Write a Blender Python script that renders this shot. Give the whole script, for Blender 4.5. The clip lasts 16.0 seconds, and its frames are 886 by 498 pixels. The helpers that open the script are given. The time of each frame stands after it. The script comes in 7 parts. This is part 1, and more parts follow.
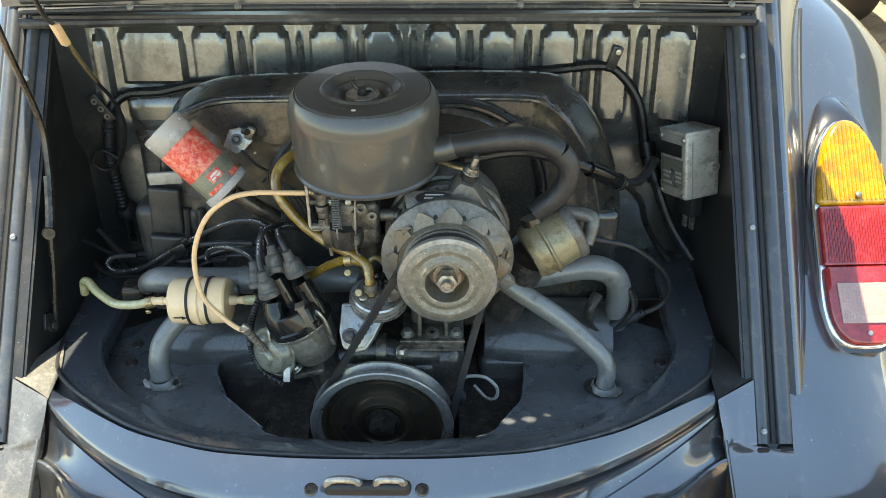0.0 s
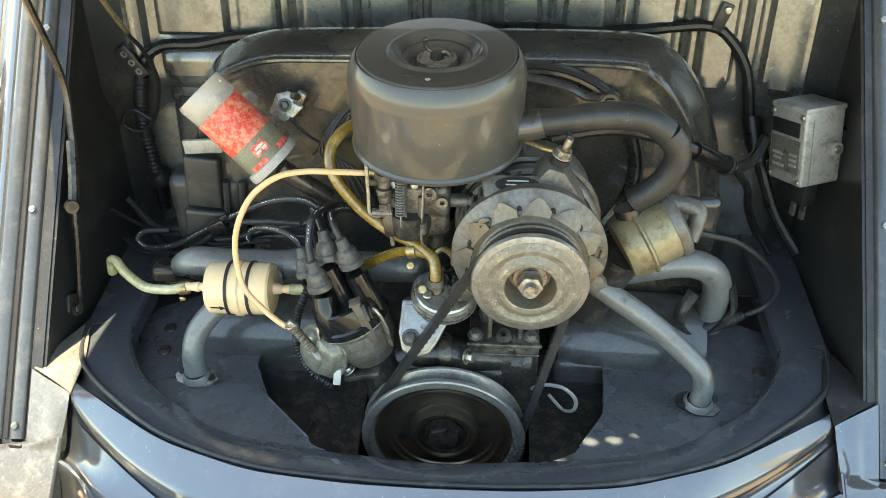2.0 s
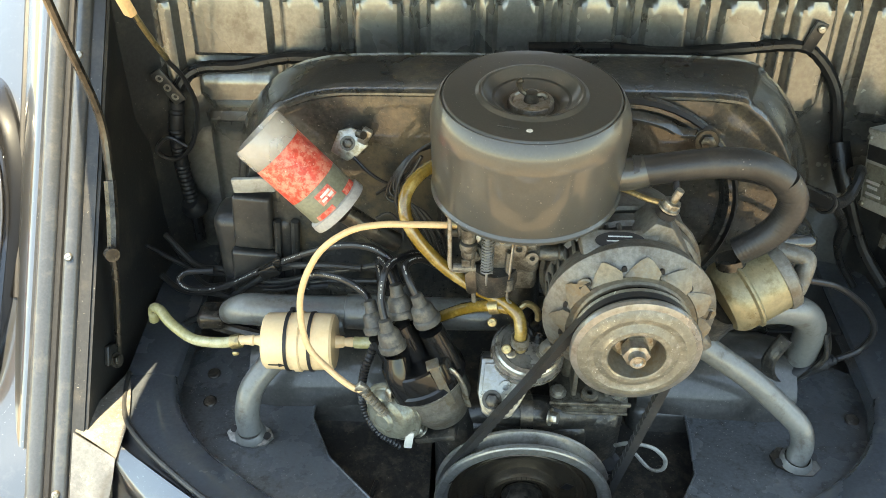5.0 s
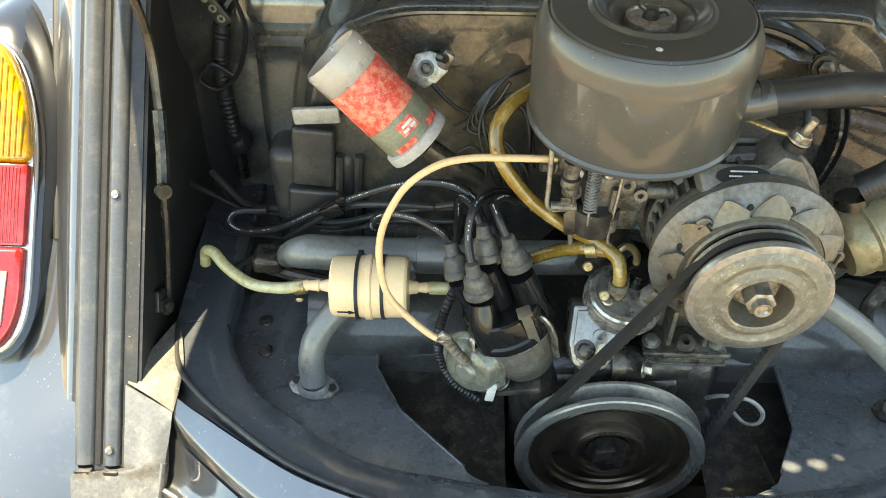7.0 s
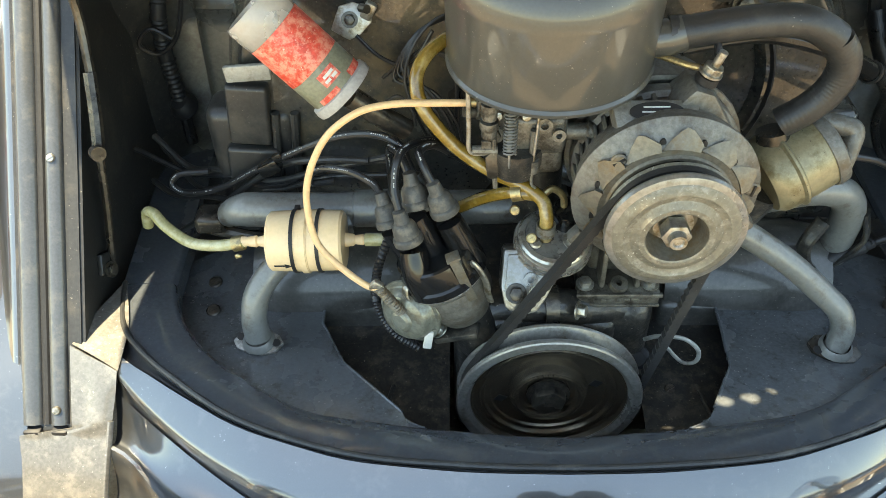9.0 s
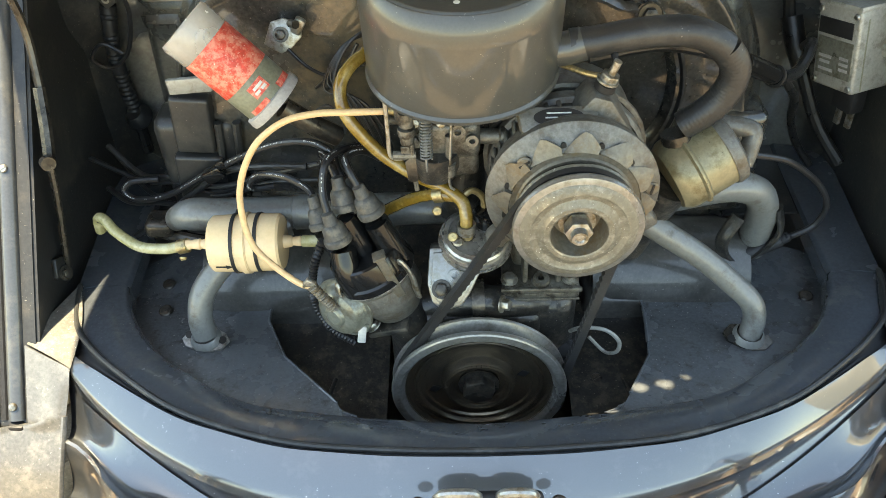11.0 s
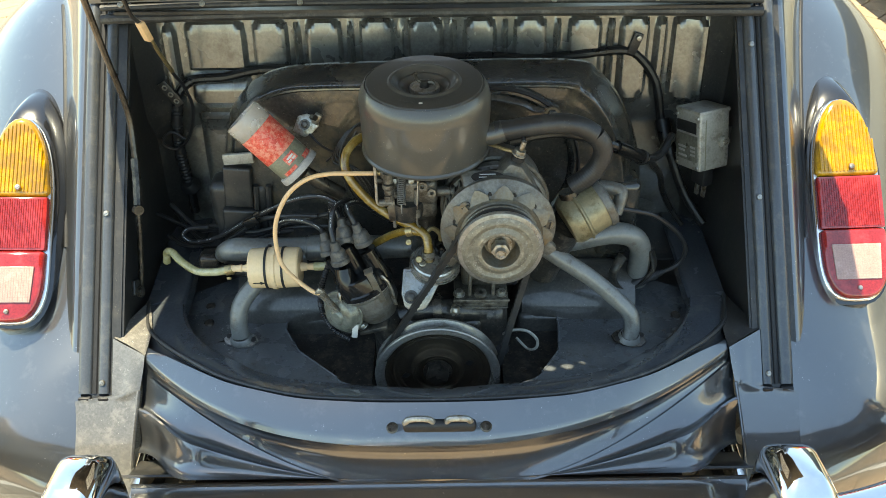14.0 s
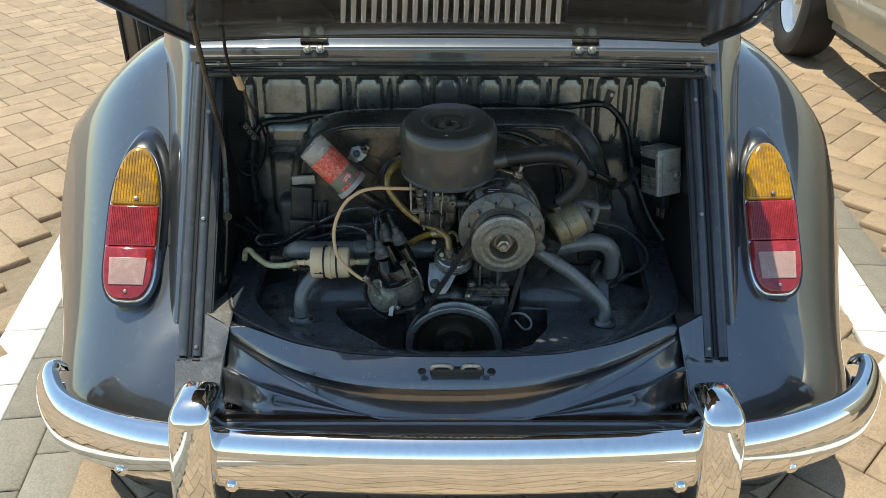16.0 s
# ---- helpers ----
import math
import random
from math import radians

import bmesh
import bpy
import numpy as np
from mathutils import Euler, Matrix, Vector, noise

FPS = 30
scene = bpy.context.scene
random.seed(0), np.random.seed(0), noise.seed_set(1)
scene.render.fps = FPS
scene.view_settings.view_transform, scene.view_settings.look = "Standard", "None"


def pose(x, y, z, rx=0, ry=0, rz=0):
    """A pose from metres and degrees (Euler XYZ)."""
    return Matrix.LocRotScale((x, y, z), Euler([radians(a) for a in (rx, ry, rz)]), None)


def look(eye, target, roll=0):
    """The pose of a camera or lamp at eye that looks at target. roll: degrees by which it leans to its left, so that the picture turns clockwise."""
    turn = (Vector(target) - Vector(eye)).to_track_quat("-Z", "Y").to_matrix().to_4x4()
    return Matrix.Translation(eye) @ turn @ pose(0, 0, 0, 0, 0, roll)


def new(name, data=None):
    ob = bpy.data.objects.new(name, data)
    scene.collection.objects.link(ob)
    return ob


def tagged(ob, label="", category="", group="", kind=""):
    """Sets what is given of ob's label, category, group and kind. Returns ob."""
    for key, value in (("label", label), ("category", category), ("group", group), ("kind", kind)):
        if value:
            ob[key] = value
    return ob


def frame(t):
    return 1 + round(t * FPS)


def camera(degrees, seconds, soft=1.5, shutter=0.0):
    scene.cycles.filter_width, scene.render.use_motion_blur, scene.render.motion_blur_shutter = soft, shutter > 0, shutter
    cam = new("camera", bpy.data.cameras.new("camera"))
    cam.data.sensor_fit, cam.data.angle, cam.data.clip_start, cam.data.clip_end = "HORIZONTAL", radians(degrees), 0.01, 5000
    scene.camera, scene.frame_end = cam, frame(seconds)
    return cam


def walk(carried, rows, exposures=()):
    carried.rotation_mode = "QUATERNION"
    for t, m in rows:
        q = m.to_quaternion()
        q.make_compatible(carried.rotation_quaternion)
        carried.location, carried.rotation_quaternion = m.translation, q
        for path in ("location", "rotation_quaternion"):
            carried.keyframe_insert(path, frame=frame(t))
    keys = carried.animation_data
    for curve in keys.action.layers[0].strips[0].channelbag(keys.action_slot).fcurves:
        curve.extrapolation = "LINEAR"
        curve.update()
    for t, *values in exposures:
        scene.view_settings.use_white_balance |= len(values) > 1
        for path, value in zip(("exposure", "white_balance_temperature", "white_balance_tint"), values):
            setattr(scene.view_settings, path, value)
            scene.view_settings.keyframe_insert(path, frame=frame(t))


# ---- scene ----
cam = camera(56.8, 16.0, 0.6)
PATH = [
    (0, (0.087, -0.009, 1.066), (0.061, 1.691, 0.012), -0.5),
    (0.5, (0.076, 0.026, 1.05), (-0.007, 1.721, -0.008), -0.4),
    (1, (0.059, 0.067, 1.04), (-0.047, 1.744, -0.045), -0.7),
    (1.5, (0.047, 0.097, 1.036), (-0.059, 1.742, -0.098), -0.3),
    (2, (0.038, 0.128, 1.033), (-0.064, 1.752, -0.129), -0.2),
    (2.5, (0.036, 0.145, 1.04), (-0.065, 1.759, -0.137), -0.7),
    (3, (0.024, 0.16, 1.044), (-0.076, 1.769, -0.14), -1.1),
    (3.5, (-0.001, 0.18, 1.041), (-0.091, 1.777, -0.16), -0.9),
    (4, (-0.012, 0.196, 1.055), (-0.099, 1.792, -0.147), -0.8),
    (4.2, (-0.015, 0.198, 1.057), (-0.102, 1.794, -0.146), -0.6),
    (6.3, (-0.14, 0.279, 1.02), (-0.19, 1.815, -0.259), 0.6),
    (6.5, (-0.144, 0.279, 1.014), (-0.192, 1.804, -0.28), 0.6),
    (7, (-0.141, 0.275, 1.005), (-0.189, 1.775, -0.317), 0.5),
    (7.5, (-0.13, 0.266, 0.998), (-0.178, 1.753, -0.339), -0.1),
    (8, (-0.113, 0.259, 0.995), (-0.156, 1.736, -0.353), -0.6),
    (8.5, (-0.102, 0.258, 0.988), (-0.152, 1.726, -0.369), -1.1),
    (9, (-0.08, 0.252, 0.99), (-0.129, 1.719, -0.368), -1.6),
    (9.5, (-0.043, 0.245, 0.99), (-0.09, 1.71, -0.371), -2.3),
    (10, (-0.028, 0.245, 0.991), (-0.071, 1.71, -0.37), -2.6),
    (10.2, (-0.025, 0.245, 0.99), (-0.069, 1.71, -0.371), -2.6),
    (12.3, (-0.013, 0.082, 1.085), (-0.04, 1.636, -0.174), -1.6),
    (12.5, (-0.023, 0.057, 1.089), (-0.048, 1.632, -0.143), -2.1),
    (13, (-0.025, 0.012, 1.112), (-0.039, 1.608, -0.094), -2.0),
    (13.5, (-0.011, -0.025, 1.129), (-0.01, 1.586, -0.056), -1.7),
    (14, (0.004, -0.111, 1.16), (0.014, 1.524, 0.009), -0.6),
    (14.5, (0.001, -0.203, 1.188), (0.009, 1.463, 0.08), 0.5),
    (15, (-0.026, -0.311, 1.209), (-0.017, 1.381, 0.144), -0.1),
    (15.5, (-0.046, -0.396, 1.234), (-0.042, 1.317, 0.203), -0.4),
    (16, (-0.023, -0.46, 1.263), (-0.019, 1.262, 0.245), 0.2),
]
walk(cam, [(t, look(eye, target, roll)) for t, eye, target, roll in PATH],
     [(0, 2.1, 8000, 2), (0.5, 2.25, 9000, 4), (1.5, 2.5, 9000, 2), (2.5, 2.75, 9500, 2), (3.5, 2.85, 10000, 3), (6.5, 2.65, 9900, 3), (9, 2.55, 9600, 2), (10, 2.65, 9700, 3),
      (12.5, 2.45, 9900, 4), (13, 2.35, 9500, 4), (14, 1.92, 8500, 0), (14.5, 1.56, 7400, -2), (15, 1.12, 7000, -3), (15.5, 0.88, 7000, -1), (16, 0.72, 7000, 1)])

GZ = -0.04  # height of the paving under the car

# ---------------------------------------------------------------- world, sun
SUN_EL, SUN_DIR = 77.2, Vector((-0.225, -0.03, 1.0)).normalized()
world = bpy.data.worlds.new("sky")
world.use_nodes = True
scene.world = world
wn = world.node_tree
sky = wn.nodes.new("ShaderNodeTexSky")
sky.sky_type = "NISHITA"
sky.sun_disc = False
sky.sun_elevation = radians(SUN_EL)
sky.sun_rotation = radians(-98)
sky.dust_density, sky.ozone_density = 0.3, 2.2
wn.nodes["Background"].inputs[1].default_value = 0.15
wn.links.new(sky.outputs[0], wn.nodes["Background"].inputs[0])
sun = new("sun", bpy.data.lights.new("sun", "SUN"))
sun.data.energy, sun.data.angle, sun.data.color = 3.6, radians(0.55), (1.0, 0.955, 0.88)
sun.matrix_world = look(SUN_DIR * 20, (0, 0, 0))


# ---------------------------------------------------------------- materials
def mat(name, color, rough=0.5, metal=0.0, var=0.25, scale=18.0, fine=160.0, bump=0.15, coat=0.0,
        stain=None, stain_amt=0.0, stain_scale=9.0, rough_var=0.12, island=False, transmission=0.0, ior=1.45, spec=0.5, random_amt=0.0, speck=0.0, speck_color=(0.2, 0.185, 0.155), coat_ior=1.5):
    """A surface with variation at two sizes, stains with a shape of their own and a fine relief."""
    m = bpy.data.materials.new(name)
    m.use_nodes = True
    t = m.node_tree
    b = t.nodes["Principled BSDF"]
    tc = t.nodes.new("ShaderNodeTexCoord")

    def noise_node(s, detail=5.0, rough_n=0.6):
        n = t.nodes.new("ShaderNodeTexNoise")
        n.inputs["Scale"].default_value, n.inputs["Detail"].default_value, n.inputs["Roughness"].default_value = s, detail, rough_n
        t.links.new(tc.outputs["Object"], n.inputs["Vector"])
        return n

    def mix(fac, a, c, blend="MIX"):
        n = t.nodes.new("ShaderNodeMix")
        n.data_type, n.blend_type = "RGBA", blend
        for sock, v in ((n.inputs[0], fac), (n.inputs[6], a), (n.inputs[7], c)):
            if isinstance(v, (int, float)):
                sock.default_value = v
            elif isinstance(v, tuple):
                sock.default_value = (*v, 1.0)
            else:
                t.links.new(v, sock)
        return n.outputs[2]

    def ramp(sock, lo, hi):
        n = t.nodes.new("ShaderNodeMapRange")
        n.inputs[1].default_value, n.inputs[2].default_value = lo, hi
        t.links.new(sock, n.inputs[0])
        return n.outputs[0]

    big, small = noise_node(scale), noise_node(fine, 3.0)
    dark = tuple(c * (1 - var) for c in color)
    light = tuple(min(1.0, c * (1 + var)) for c in color)
    col = mix(ramp(big.outputs[0], 0.3, 0.7), dark, light)
    col = mix(ramp(small.outputs[0], 0.35, 0.65), mix(min(0.5, 1.6 * var), col, tuple(c * 0.45 for c in color)), mix(0.5, col, light))
    if random_amt > 0:
        src = t.nodes.new("ShaderNodeNewGeometry").outputs["Random Per Island"] if island else t.nodes.new("ShaderNodeObjectInfo").outputs["Random"]
        hs = t.nodes.new("ShaderNodeHueSaturation")
        mr = t.nodes.new("ShaderNodeMapRange")
        mr.inputs[3].default_value, mr.inputs[4].default_value = 1 - random_amt, 1 + random_amt
        t.links.new(src, mr.inputs[0])
        t.links.new(mr.outputs[0], hs.inputs["Value"])
        t.links.new(col, hs.inputs["Color"])
        col = hs.outputs[0]
    if stain:
        st = noise_node(stain_scale * 2.2, 9.0, 0.72)
        edge = 0.58 - 0.22 * stain_amt
        col = mix(ramp(st.outputs[0], edge, edge + 0.13), col, stain)
    if speck > 0:
        sp = noise_node(420.0, 2.0, 0.5)
        patch = noise_node(28.0, 4.0, 0.6)
        lim = t.nodes.new("ShaderNodeMath")
        lim.operation = "MULTIPLY"
        t.links.new(ramp(sp.outputs[0], 0.69, 0.74), lim.inputs[0])
        t.links.new(ramp(patch.outputs[0], 0.62 - 0.3 * speck, 0.72 - 0.3 * speck), lim.inputs[1])
        col = mix(lim.outputs[0], col, speck_color)
    t.links.new(col, b.inputs["Base Color"])
    rr = t.nodes.new("ShaderNodeMapRange")
    rr.inputs[3].default_value, rr.inputs[4].default_value = max(0.02, rough - rough_var), min(1.0, rough + rough_var)
    t.links.new(big.outputs[0], rr.inputs[0])
    t.links.new(rr.outputs[0], b.inputs["Roughness"])
    b.inputs["Metallic"].default_value = metal
    b.inputs["Coat Weight"].default_value = coat
    b.inputs["Coat Roughness"].default_value = 0.035
    b.inputs["Coat IOR"].default_value = coat_ior
    b.inputs["Transmission Weight"].default_value = transmission
    b.inputs["IOR"].default_value = ior
    b.inputs["Specular IOR Level"].default_value = spec
    if bump > 0:
        bn = t.nodes.new("ShaderNodeBump")
        bn.inputs["Strength"].default_value, bn.inputs["Distance"].default_value = bump, 0.002
        t.links.new(small.outputs[0], bn.inputs["Height"])
        t.links.new(bn.outputs[0], b.inputs["Normal"])
    return m


PAINT = mat("dark_grey_metallic_paint", (0.090, 0.096, 0.102), 0.37, 0.75, 0.06, 3, 900, 0.02, coat=1.0, coat_ior=1.9, stain=(0.118, 0.121, 0.122), stain_amt=0.1, stain_scale=14, rough_var=0.05, speck=0.3, speck_color=(0.45, 0.44, 0.42))
RIBPAINT = mat("satin_grey_gutter_paint", (0.066, 0.072, 0.079), 0.38, 0.35, 0.12, 8, 400, 0.04, coat=0.5, stain=(0.10, 0.10, 0.095), stain_amt=0.25, stain_scale=20)
LIDIN = mat("black_gloss_lid_lining", (0.04, 0.036, 0.032), 0.22, 0.0, 0.25, 4, 220, 0.05, coat=0.6, stain=(0.07, 0.06, 0.05), stain_amt=0.3, stain_scale=6)
PAINT_DARK = mat("black_pod_paint", (0.012, 0.0125, 0.014), 0.2, 0.0, 0.1, 6, 400, 0.01, coat=1.0, coat_ior=1.5)
# next two: dust on the left corner, with its sunlight painted into the colour
PAINT_DUSTY_SUNLIT = mat("sunlit_dusty_grey_paint", (0.17, 0.165, 0.152), 0.40, 0.45, 0.15, 9, 300, 0.06, coat=0.6, stain=(0.25, 0.235, 0.205), stain_amt=0.35, stain_scale=22, speck=0.6, speck_color=(0.4, 0.38, 0.33))
HORN = mat("sunlit_dust_on_grey_paint", (0.15, 0.141, 0.124), 0.55, 0.1, 0.2, 30, 300, 0.14, stain=(0.225, 0.212, 0.185), stain_amt=0.3, stain_scale=40, speck=1.3, speck_color=(0.5, 0.48, 0.43))
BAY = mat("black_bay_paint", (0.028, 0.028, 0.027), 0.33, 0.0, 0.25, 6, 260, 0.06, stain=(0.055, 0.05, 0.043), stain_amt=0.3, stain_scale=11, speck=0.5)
WALLP = mat("dark_grey_bulkhead_paint", (0.20, 0.197, 0.178), 0.27, 0.6, 0.2, 5, 220, 0.05, coat=0.8, stain=(0.125, 0.115, 0.098), stain_amt=0.3, stain_scale=9, speck=0.4)
SHELF = mat("glossy_dark_shelf_paint", (0.074, 0.085, 0.098), 0.26, 0.2, 0.15, 8, 260, 0.05, coat=0.8, coat_ior=1.6, stain=(0.105, 0.11, 0.112), stain_amt=0.2, stain_scale=14, speck=0.5)
TIN = mat("painted_engine_tin", (0.094, 0.103, 0.110), 0.26, 0.0, 0.2, 10, 300, 0.10, stain=(0.045, 0.045, 0.043), stain_amt=0.22, stain_scale=30, speck=0.8, speck_color=(0.34, 0.33, 0.3), coat=0.7)
SHROUD = mat("worn_black_sheet_metal", (0.050, 0.049, 0.044), 0.27, 0.25, 0.4, 7, 240, 0.2, coat=0.7, stain=(0.15, 0.122, 0.08), stain_amt=0.30, stain_scale=6, speck=1.0)
FILTER_BLACK = mat("satin_black_air_cleaner_paint", (0.072, 0.072, 0.065), 0.33, 0.25, 0.06, 9, 500, 0.03, coat=0.45, stain=(0.092, 0.088, 0.076), stain_amt=0.10, stain_scale=10, rough_var=0.05, speck=0.6)
RUBBER = mat("black_rubber", (0.016, 0.016, 0.017), 0.55, 0.0, 0.25, 20, 300, 0.12)
STRIP = mat("rubber_weatherstrip", (0.036, 0.036, 0.035), 0.42, 0.0, 0.2, 14, 300, 0.08, stain=(0.12, 0.115, 0.1), stain_amt=0.2)
HOSE = mat("dark_grey_rubber_hose", (0.026, 0.026, 0.026), 0.38, 0.0, 0.15, 16, 520, 0.12, stain=(0.045, 0.043, 0.04), stain_amt=0.2, stain_scale=14, speck=0.3)
GREYPIPE = mat("grey_painted_pipe", (0.172, 0.174, 0.162), 0.34, 0.15, 0.12, 16, 260, 0.08, stain=(0.095, 0.082, 0.066), stain_amt=0.2, stain_scale=18, speck=0.5, coat=0.25)
ALU = mat("weathered_aluminium", (0.165, 0.16, 0.143), 0.48, 0.45, 0.25, 22, 260, 0.28, stain=(0.11, 0.095, 0.073), stain_amt=0.45, stain_scale=22, speck=0.7)
ALU_TAN = mat("stained_aluminium", (0.175, 0.158, 0.125), 0.45, 0.42, 0.22, 22, 260, 0.25, stain=(0.16, 0.112, 0.06), stain_amt=0.38, stain_scale=14, speck=0.6)
PULLEY = mat("oxidised_pulley_steel", (0.175, 0.165, 0.132), 0.46, 0.4, 0.2, 26, 240, 0.35, stain=(0.265, 0.255, 0.215), stain_amt=0.32, stain_scale=60, speck=1.6, speck_color=(0.5, 0.49, 0.45))
DARKSTEEL = mat("oily_dark_steel", (0.085, 0.075, 0.062), 0.28, 0.6, 0.3, 20, 260, 0.15, stain=(0.03, 0.027, 0.024), stain_amt=0.4, stain_scale=22)
RIMSTEEL = mat("polished_pulley_rim", (0.255, 0.25, 0.232), 0.3, 0.6, 0.2, 18, 260, 0.06, stain=(0.15, 0.13, 0.105), stain_amt=0.2, stain_scale=24)
CLEANALU = mat("clean_cast_aluminium", (0.27, 0.27, 0.255), 0.3, 0.65, 0.15, 22, 300, 0.1, stain=(0.2, 0.185, 0.155), stain_amt=0.3, stain_scale=30, speck=0.5)
CARB = mat("grimy_cast_carburettor", (0.17, 0.16, 0.135), 0.45, 0.5, 0.3, 26, 260, 0.3, stain=(0.05, 0.043, 0.034), stain_amt=0.5, stain_scale=30)
RINGSTEEL = mat("pressed_cover_steel", (0.42, 0.41, 0.38), 0.28, 0.7, 0.15, 20, 300, 0.05, stain=(0.1, 0.09, 0.08), stain_amt=0.35, stain_scale=30)
PULLEY_DARK = mat("worn_crank_pulley_steel", (0.22, 0.18, 0.13), 0.22, 0.85, 0.25, 18, 260, 0.05, stain=(0.12, 0.10, 0.08), stain_amt=0.4, stain_scale=18)
CASE = mat("grimy_engine_case", (0.026, 0.025, 0.023), 0.36, 0.1, 0.4, 30, 200, 0.4, stain=(0.075, 0.064, 0.05), stain_amt=0.42, stain_scale=24, speck=0.9, coat=0.35)
COVER = mat("dusty_cylinder_cover", (0.078, 0.074, 0.066), 0.33, 0.1, 0.25, 12, 240, 0.12, stain=(0.045, 0.043, 0.04), stain_amt=0.35, stain_scale=14, speck=0.8, coat=0.5)
STEEL = mat("zinc_plated_steel", (0.40, 0.39, 0.35), 0.36, 0.8, 0.22, 30, 300, 0.14, stain=(0.2, 0.165, 0.11), stain_amt=0.42, stain_scale=40)
FLANGE = mat("crusted_steel_flange", (0.30, 0.29, 0.265), 0.5, 0.4, 0.3, 40, 260, 0.35, stain=(0.11, 0.095, 0.08), stain_amt=0.5, stain_scale=40, speck=1.4, speck_color=(0.6, 0.58, 0.54))
BRASS = mat("dull_brass", (0.42, 0.33, 0.17), 0.4, 0.85, 0.25, 40, 300, 0.12, stain=(0.2, 0.16, 0.1), stain_amt=0.35, stain_scale=60)
CHROME = mat("chrome", (0.78, 0.78, 0.77), 0.05, 1.0, 0.04, 5, 80, 0.012, rough_var=0.025)
# white that stands in for skylight in the lid's louvre slots
LOUVRE = mat("sky_lit_slot_white", (0.86, 0.87, 0.88), 0.22, 0.0, 0.04, 10, 200, 0.02, coat=1.0, coat_ior=1.8)
CREAM = mat("yellowed_plastic", (0.78, 0.57, 0.34), 0.2, 0.0, 0.05, 24, 300, 0.03, stain=(0.74, 0.52, 0.29), stain_amt=0.2, stain_scale=10)
VACHOSE = mat("cream_nylon_line", (0.72, 0.47, 0.25), 0.36, 0.0, 0.1, 20, 300, 0.03)
BASERING = mat("grey_plastic_ring", (0.4, 0.385, 0.36), 0.4, 0.0, 0.15, 30, 300, 0.06)
AMBERHOSE = mat("amber_fuel_hose", (0.215, 0.13, 0.024), 0.08, 0.0, 0.25, 16, 300, 0.03, coat=0.8, stain=(0.37, 0.27, 0.095), stain_amt=0.35, stain_scale=18)
PALEHOSE = mat("pale_green_fuel_hose", (0.34, 0.31, 0.15), 0.2, 0.0, 0.2, 16, 300, 0.03, coat=0.5, stain=(0.46, 0.43, 0.27), stain_amt=0.35, stain_scale=18)
BAKELITE = mat("black_distributor_plastic", (0.010, 0.010, 0.010), 0.12, 0.0, 0.2, 20, 300, 0.04)
BOOT = mat("grey_rubber_boot", (0.06, 0.06, 0.056), 0.48, 0.0, 0.25, 30, 300, 0.15, stain=(0.13, 0.115, 0.09), stain_amt=0.4, stain_scale=30, speck=0.4)
LEAD = mat("black_ignition_lead", (0.02, 0.02, 0.021), 0.3, 0.0, 0.2, 20, 300, 0.05)
TAPE = mat("black_loom_tape", (0.014, 0.014, 0.014), 0.3, 0.0, 0.3, 60, 300, 0.3)
OILTIN = mat("yellowed_filler_tin", (0.27, 0.235, 0.145), 0.38, 0.4, 0.15, 14, 260, 0.08, stain=(0.15, 0.115, 0.055), stain_amt=0.28, stain_scale=16, speck=0.6, speck_color=(0.06, 0.045, 0.025))
CANCLEAR = mat("cloudy_clear_plastic", (0.74, 0.70, 0.64), 0.25, 0.0, 0.08, 20, 300, 0.03, coat=0.7, transmission=0.6, ior=1.2)
LABELRED = mat("scuffed_red_label", (0.66, 0.07, 0.045), 0.4, 0.0, 0.2, 40, 300, 0.05, stain=(0.74, 0.27, 0.19), stain_amt=0.6, stain_scale=60, speck=1.2, speck_color=(0.8, 0.5, 0.42))
DULL = mat("dull_grey_green_metal", (0.22, 0.225, 0.185), 0.3, 0.45, 0.2, 30, 280, 0.15, stain=(0.13, 0.12, 0.09), stain_amt=0.42, stain_scale=26, speck=0.5)
LABELGREEN = mat("faded_green_label", (0.2, 0.2, 0.14), 0.42, 0.0, 0.2, 40, 300, 0.05)
WHITEPLASTIC = mat("off_white_plastic", (0.62, 0.6, 0.55), 0.4, 0.0, 0.1, 20, 300, 0.04)
BOXGREY = mat("aged_grey_box", (0.34, 0.335, 0.30), 0.4, 0.2, 0.12, 14, 300, 0.06, stain=(0.2, 0.19, 0.16), stain_amt=0.35, stain_scale=30)
PLATE = mat("black_name_plate", (0.02, 0.02, 0.02), 0.35, 0.2, 0.1)
AMBER = mat("amber_lens", (0.44, 0.22, 0.006), 0.10, 0.0, 0.35, 42, 400, 0.03, coat=1.0, stain=(0.24, 0.125, 0.012), stain_amt=0.55, stain_scale=11)
RED = mat("red_lens", (0.25, 0.014, 0.014), 0.09, 0.0, 0.3, 40, 400, 0.03, coat=1.0, stain=(0.36, 0.03, 0.03), stain_amt=0.3, stain_scale=14)
REFLECT = mat("pale_reflector_lens", (0.40, 0.25, 0.21), 0.25, 0.0, 0.15, 60, 500, 0.1, coat=0.8)
GLASS = mat("tinted_window_glass", (0.02, 0.025, 0.025), 0.04, 0.0, 0.05, 5, 50, 0.0)
BRICK = mat("tan_clay_paver", (0.36, 0.258, 0.165), 0.85, 0.0, 0.22, 9, 220, 0.6, stain=(0.27, 0.195, 0.13), stain_amt=0.3, stain_scale=4, random_amt=0.13, speck=0.7, speck_color=(0.15, 0.115, 0.08))
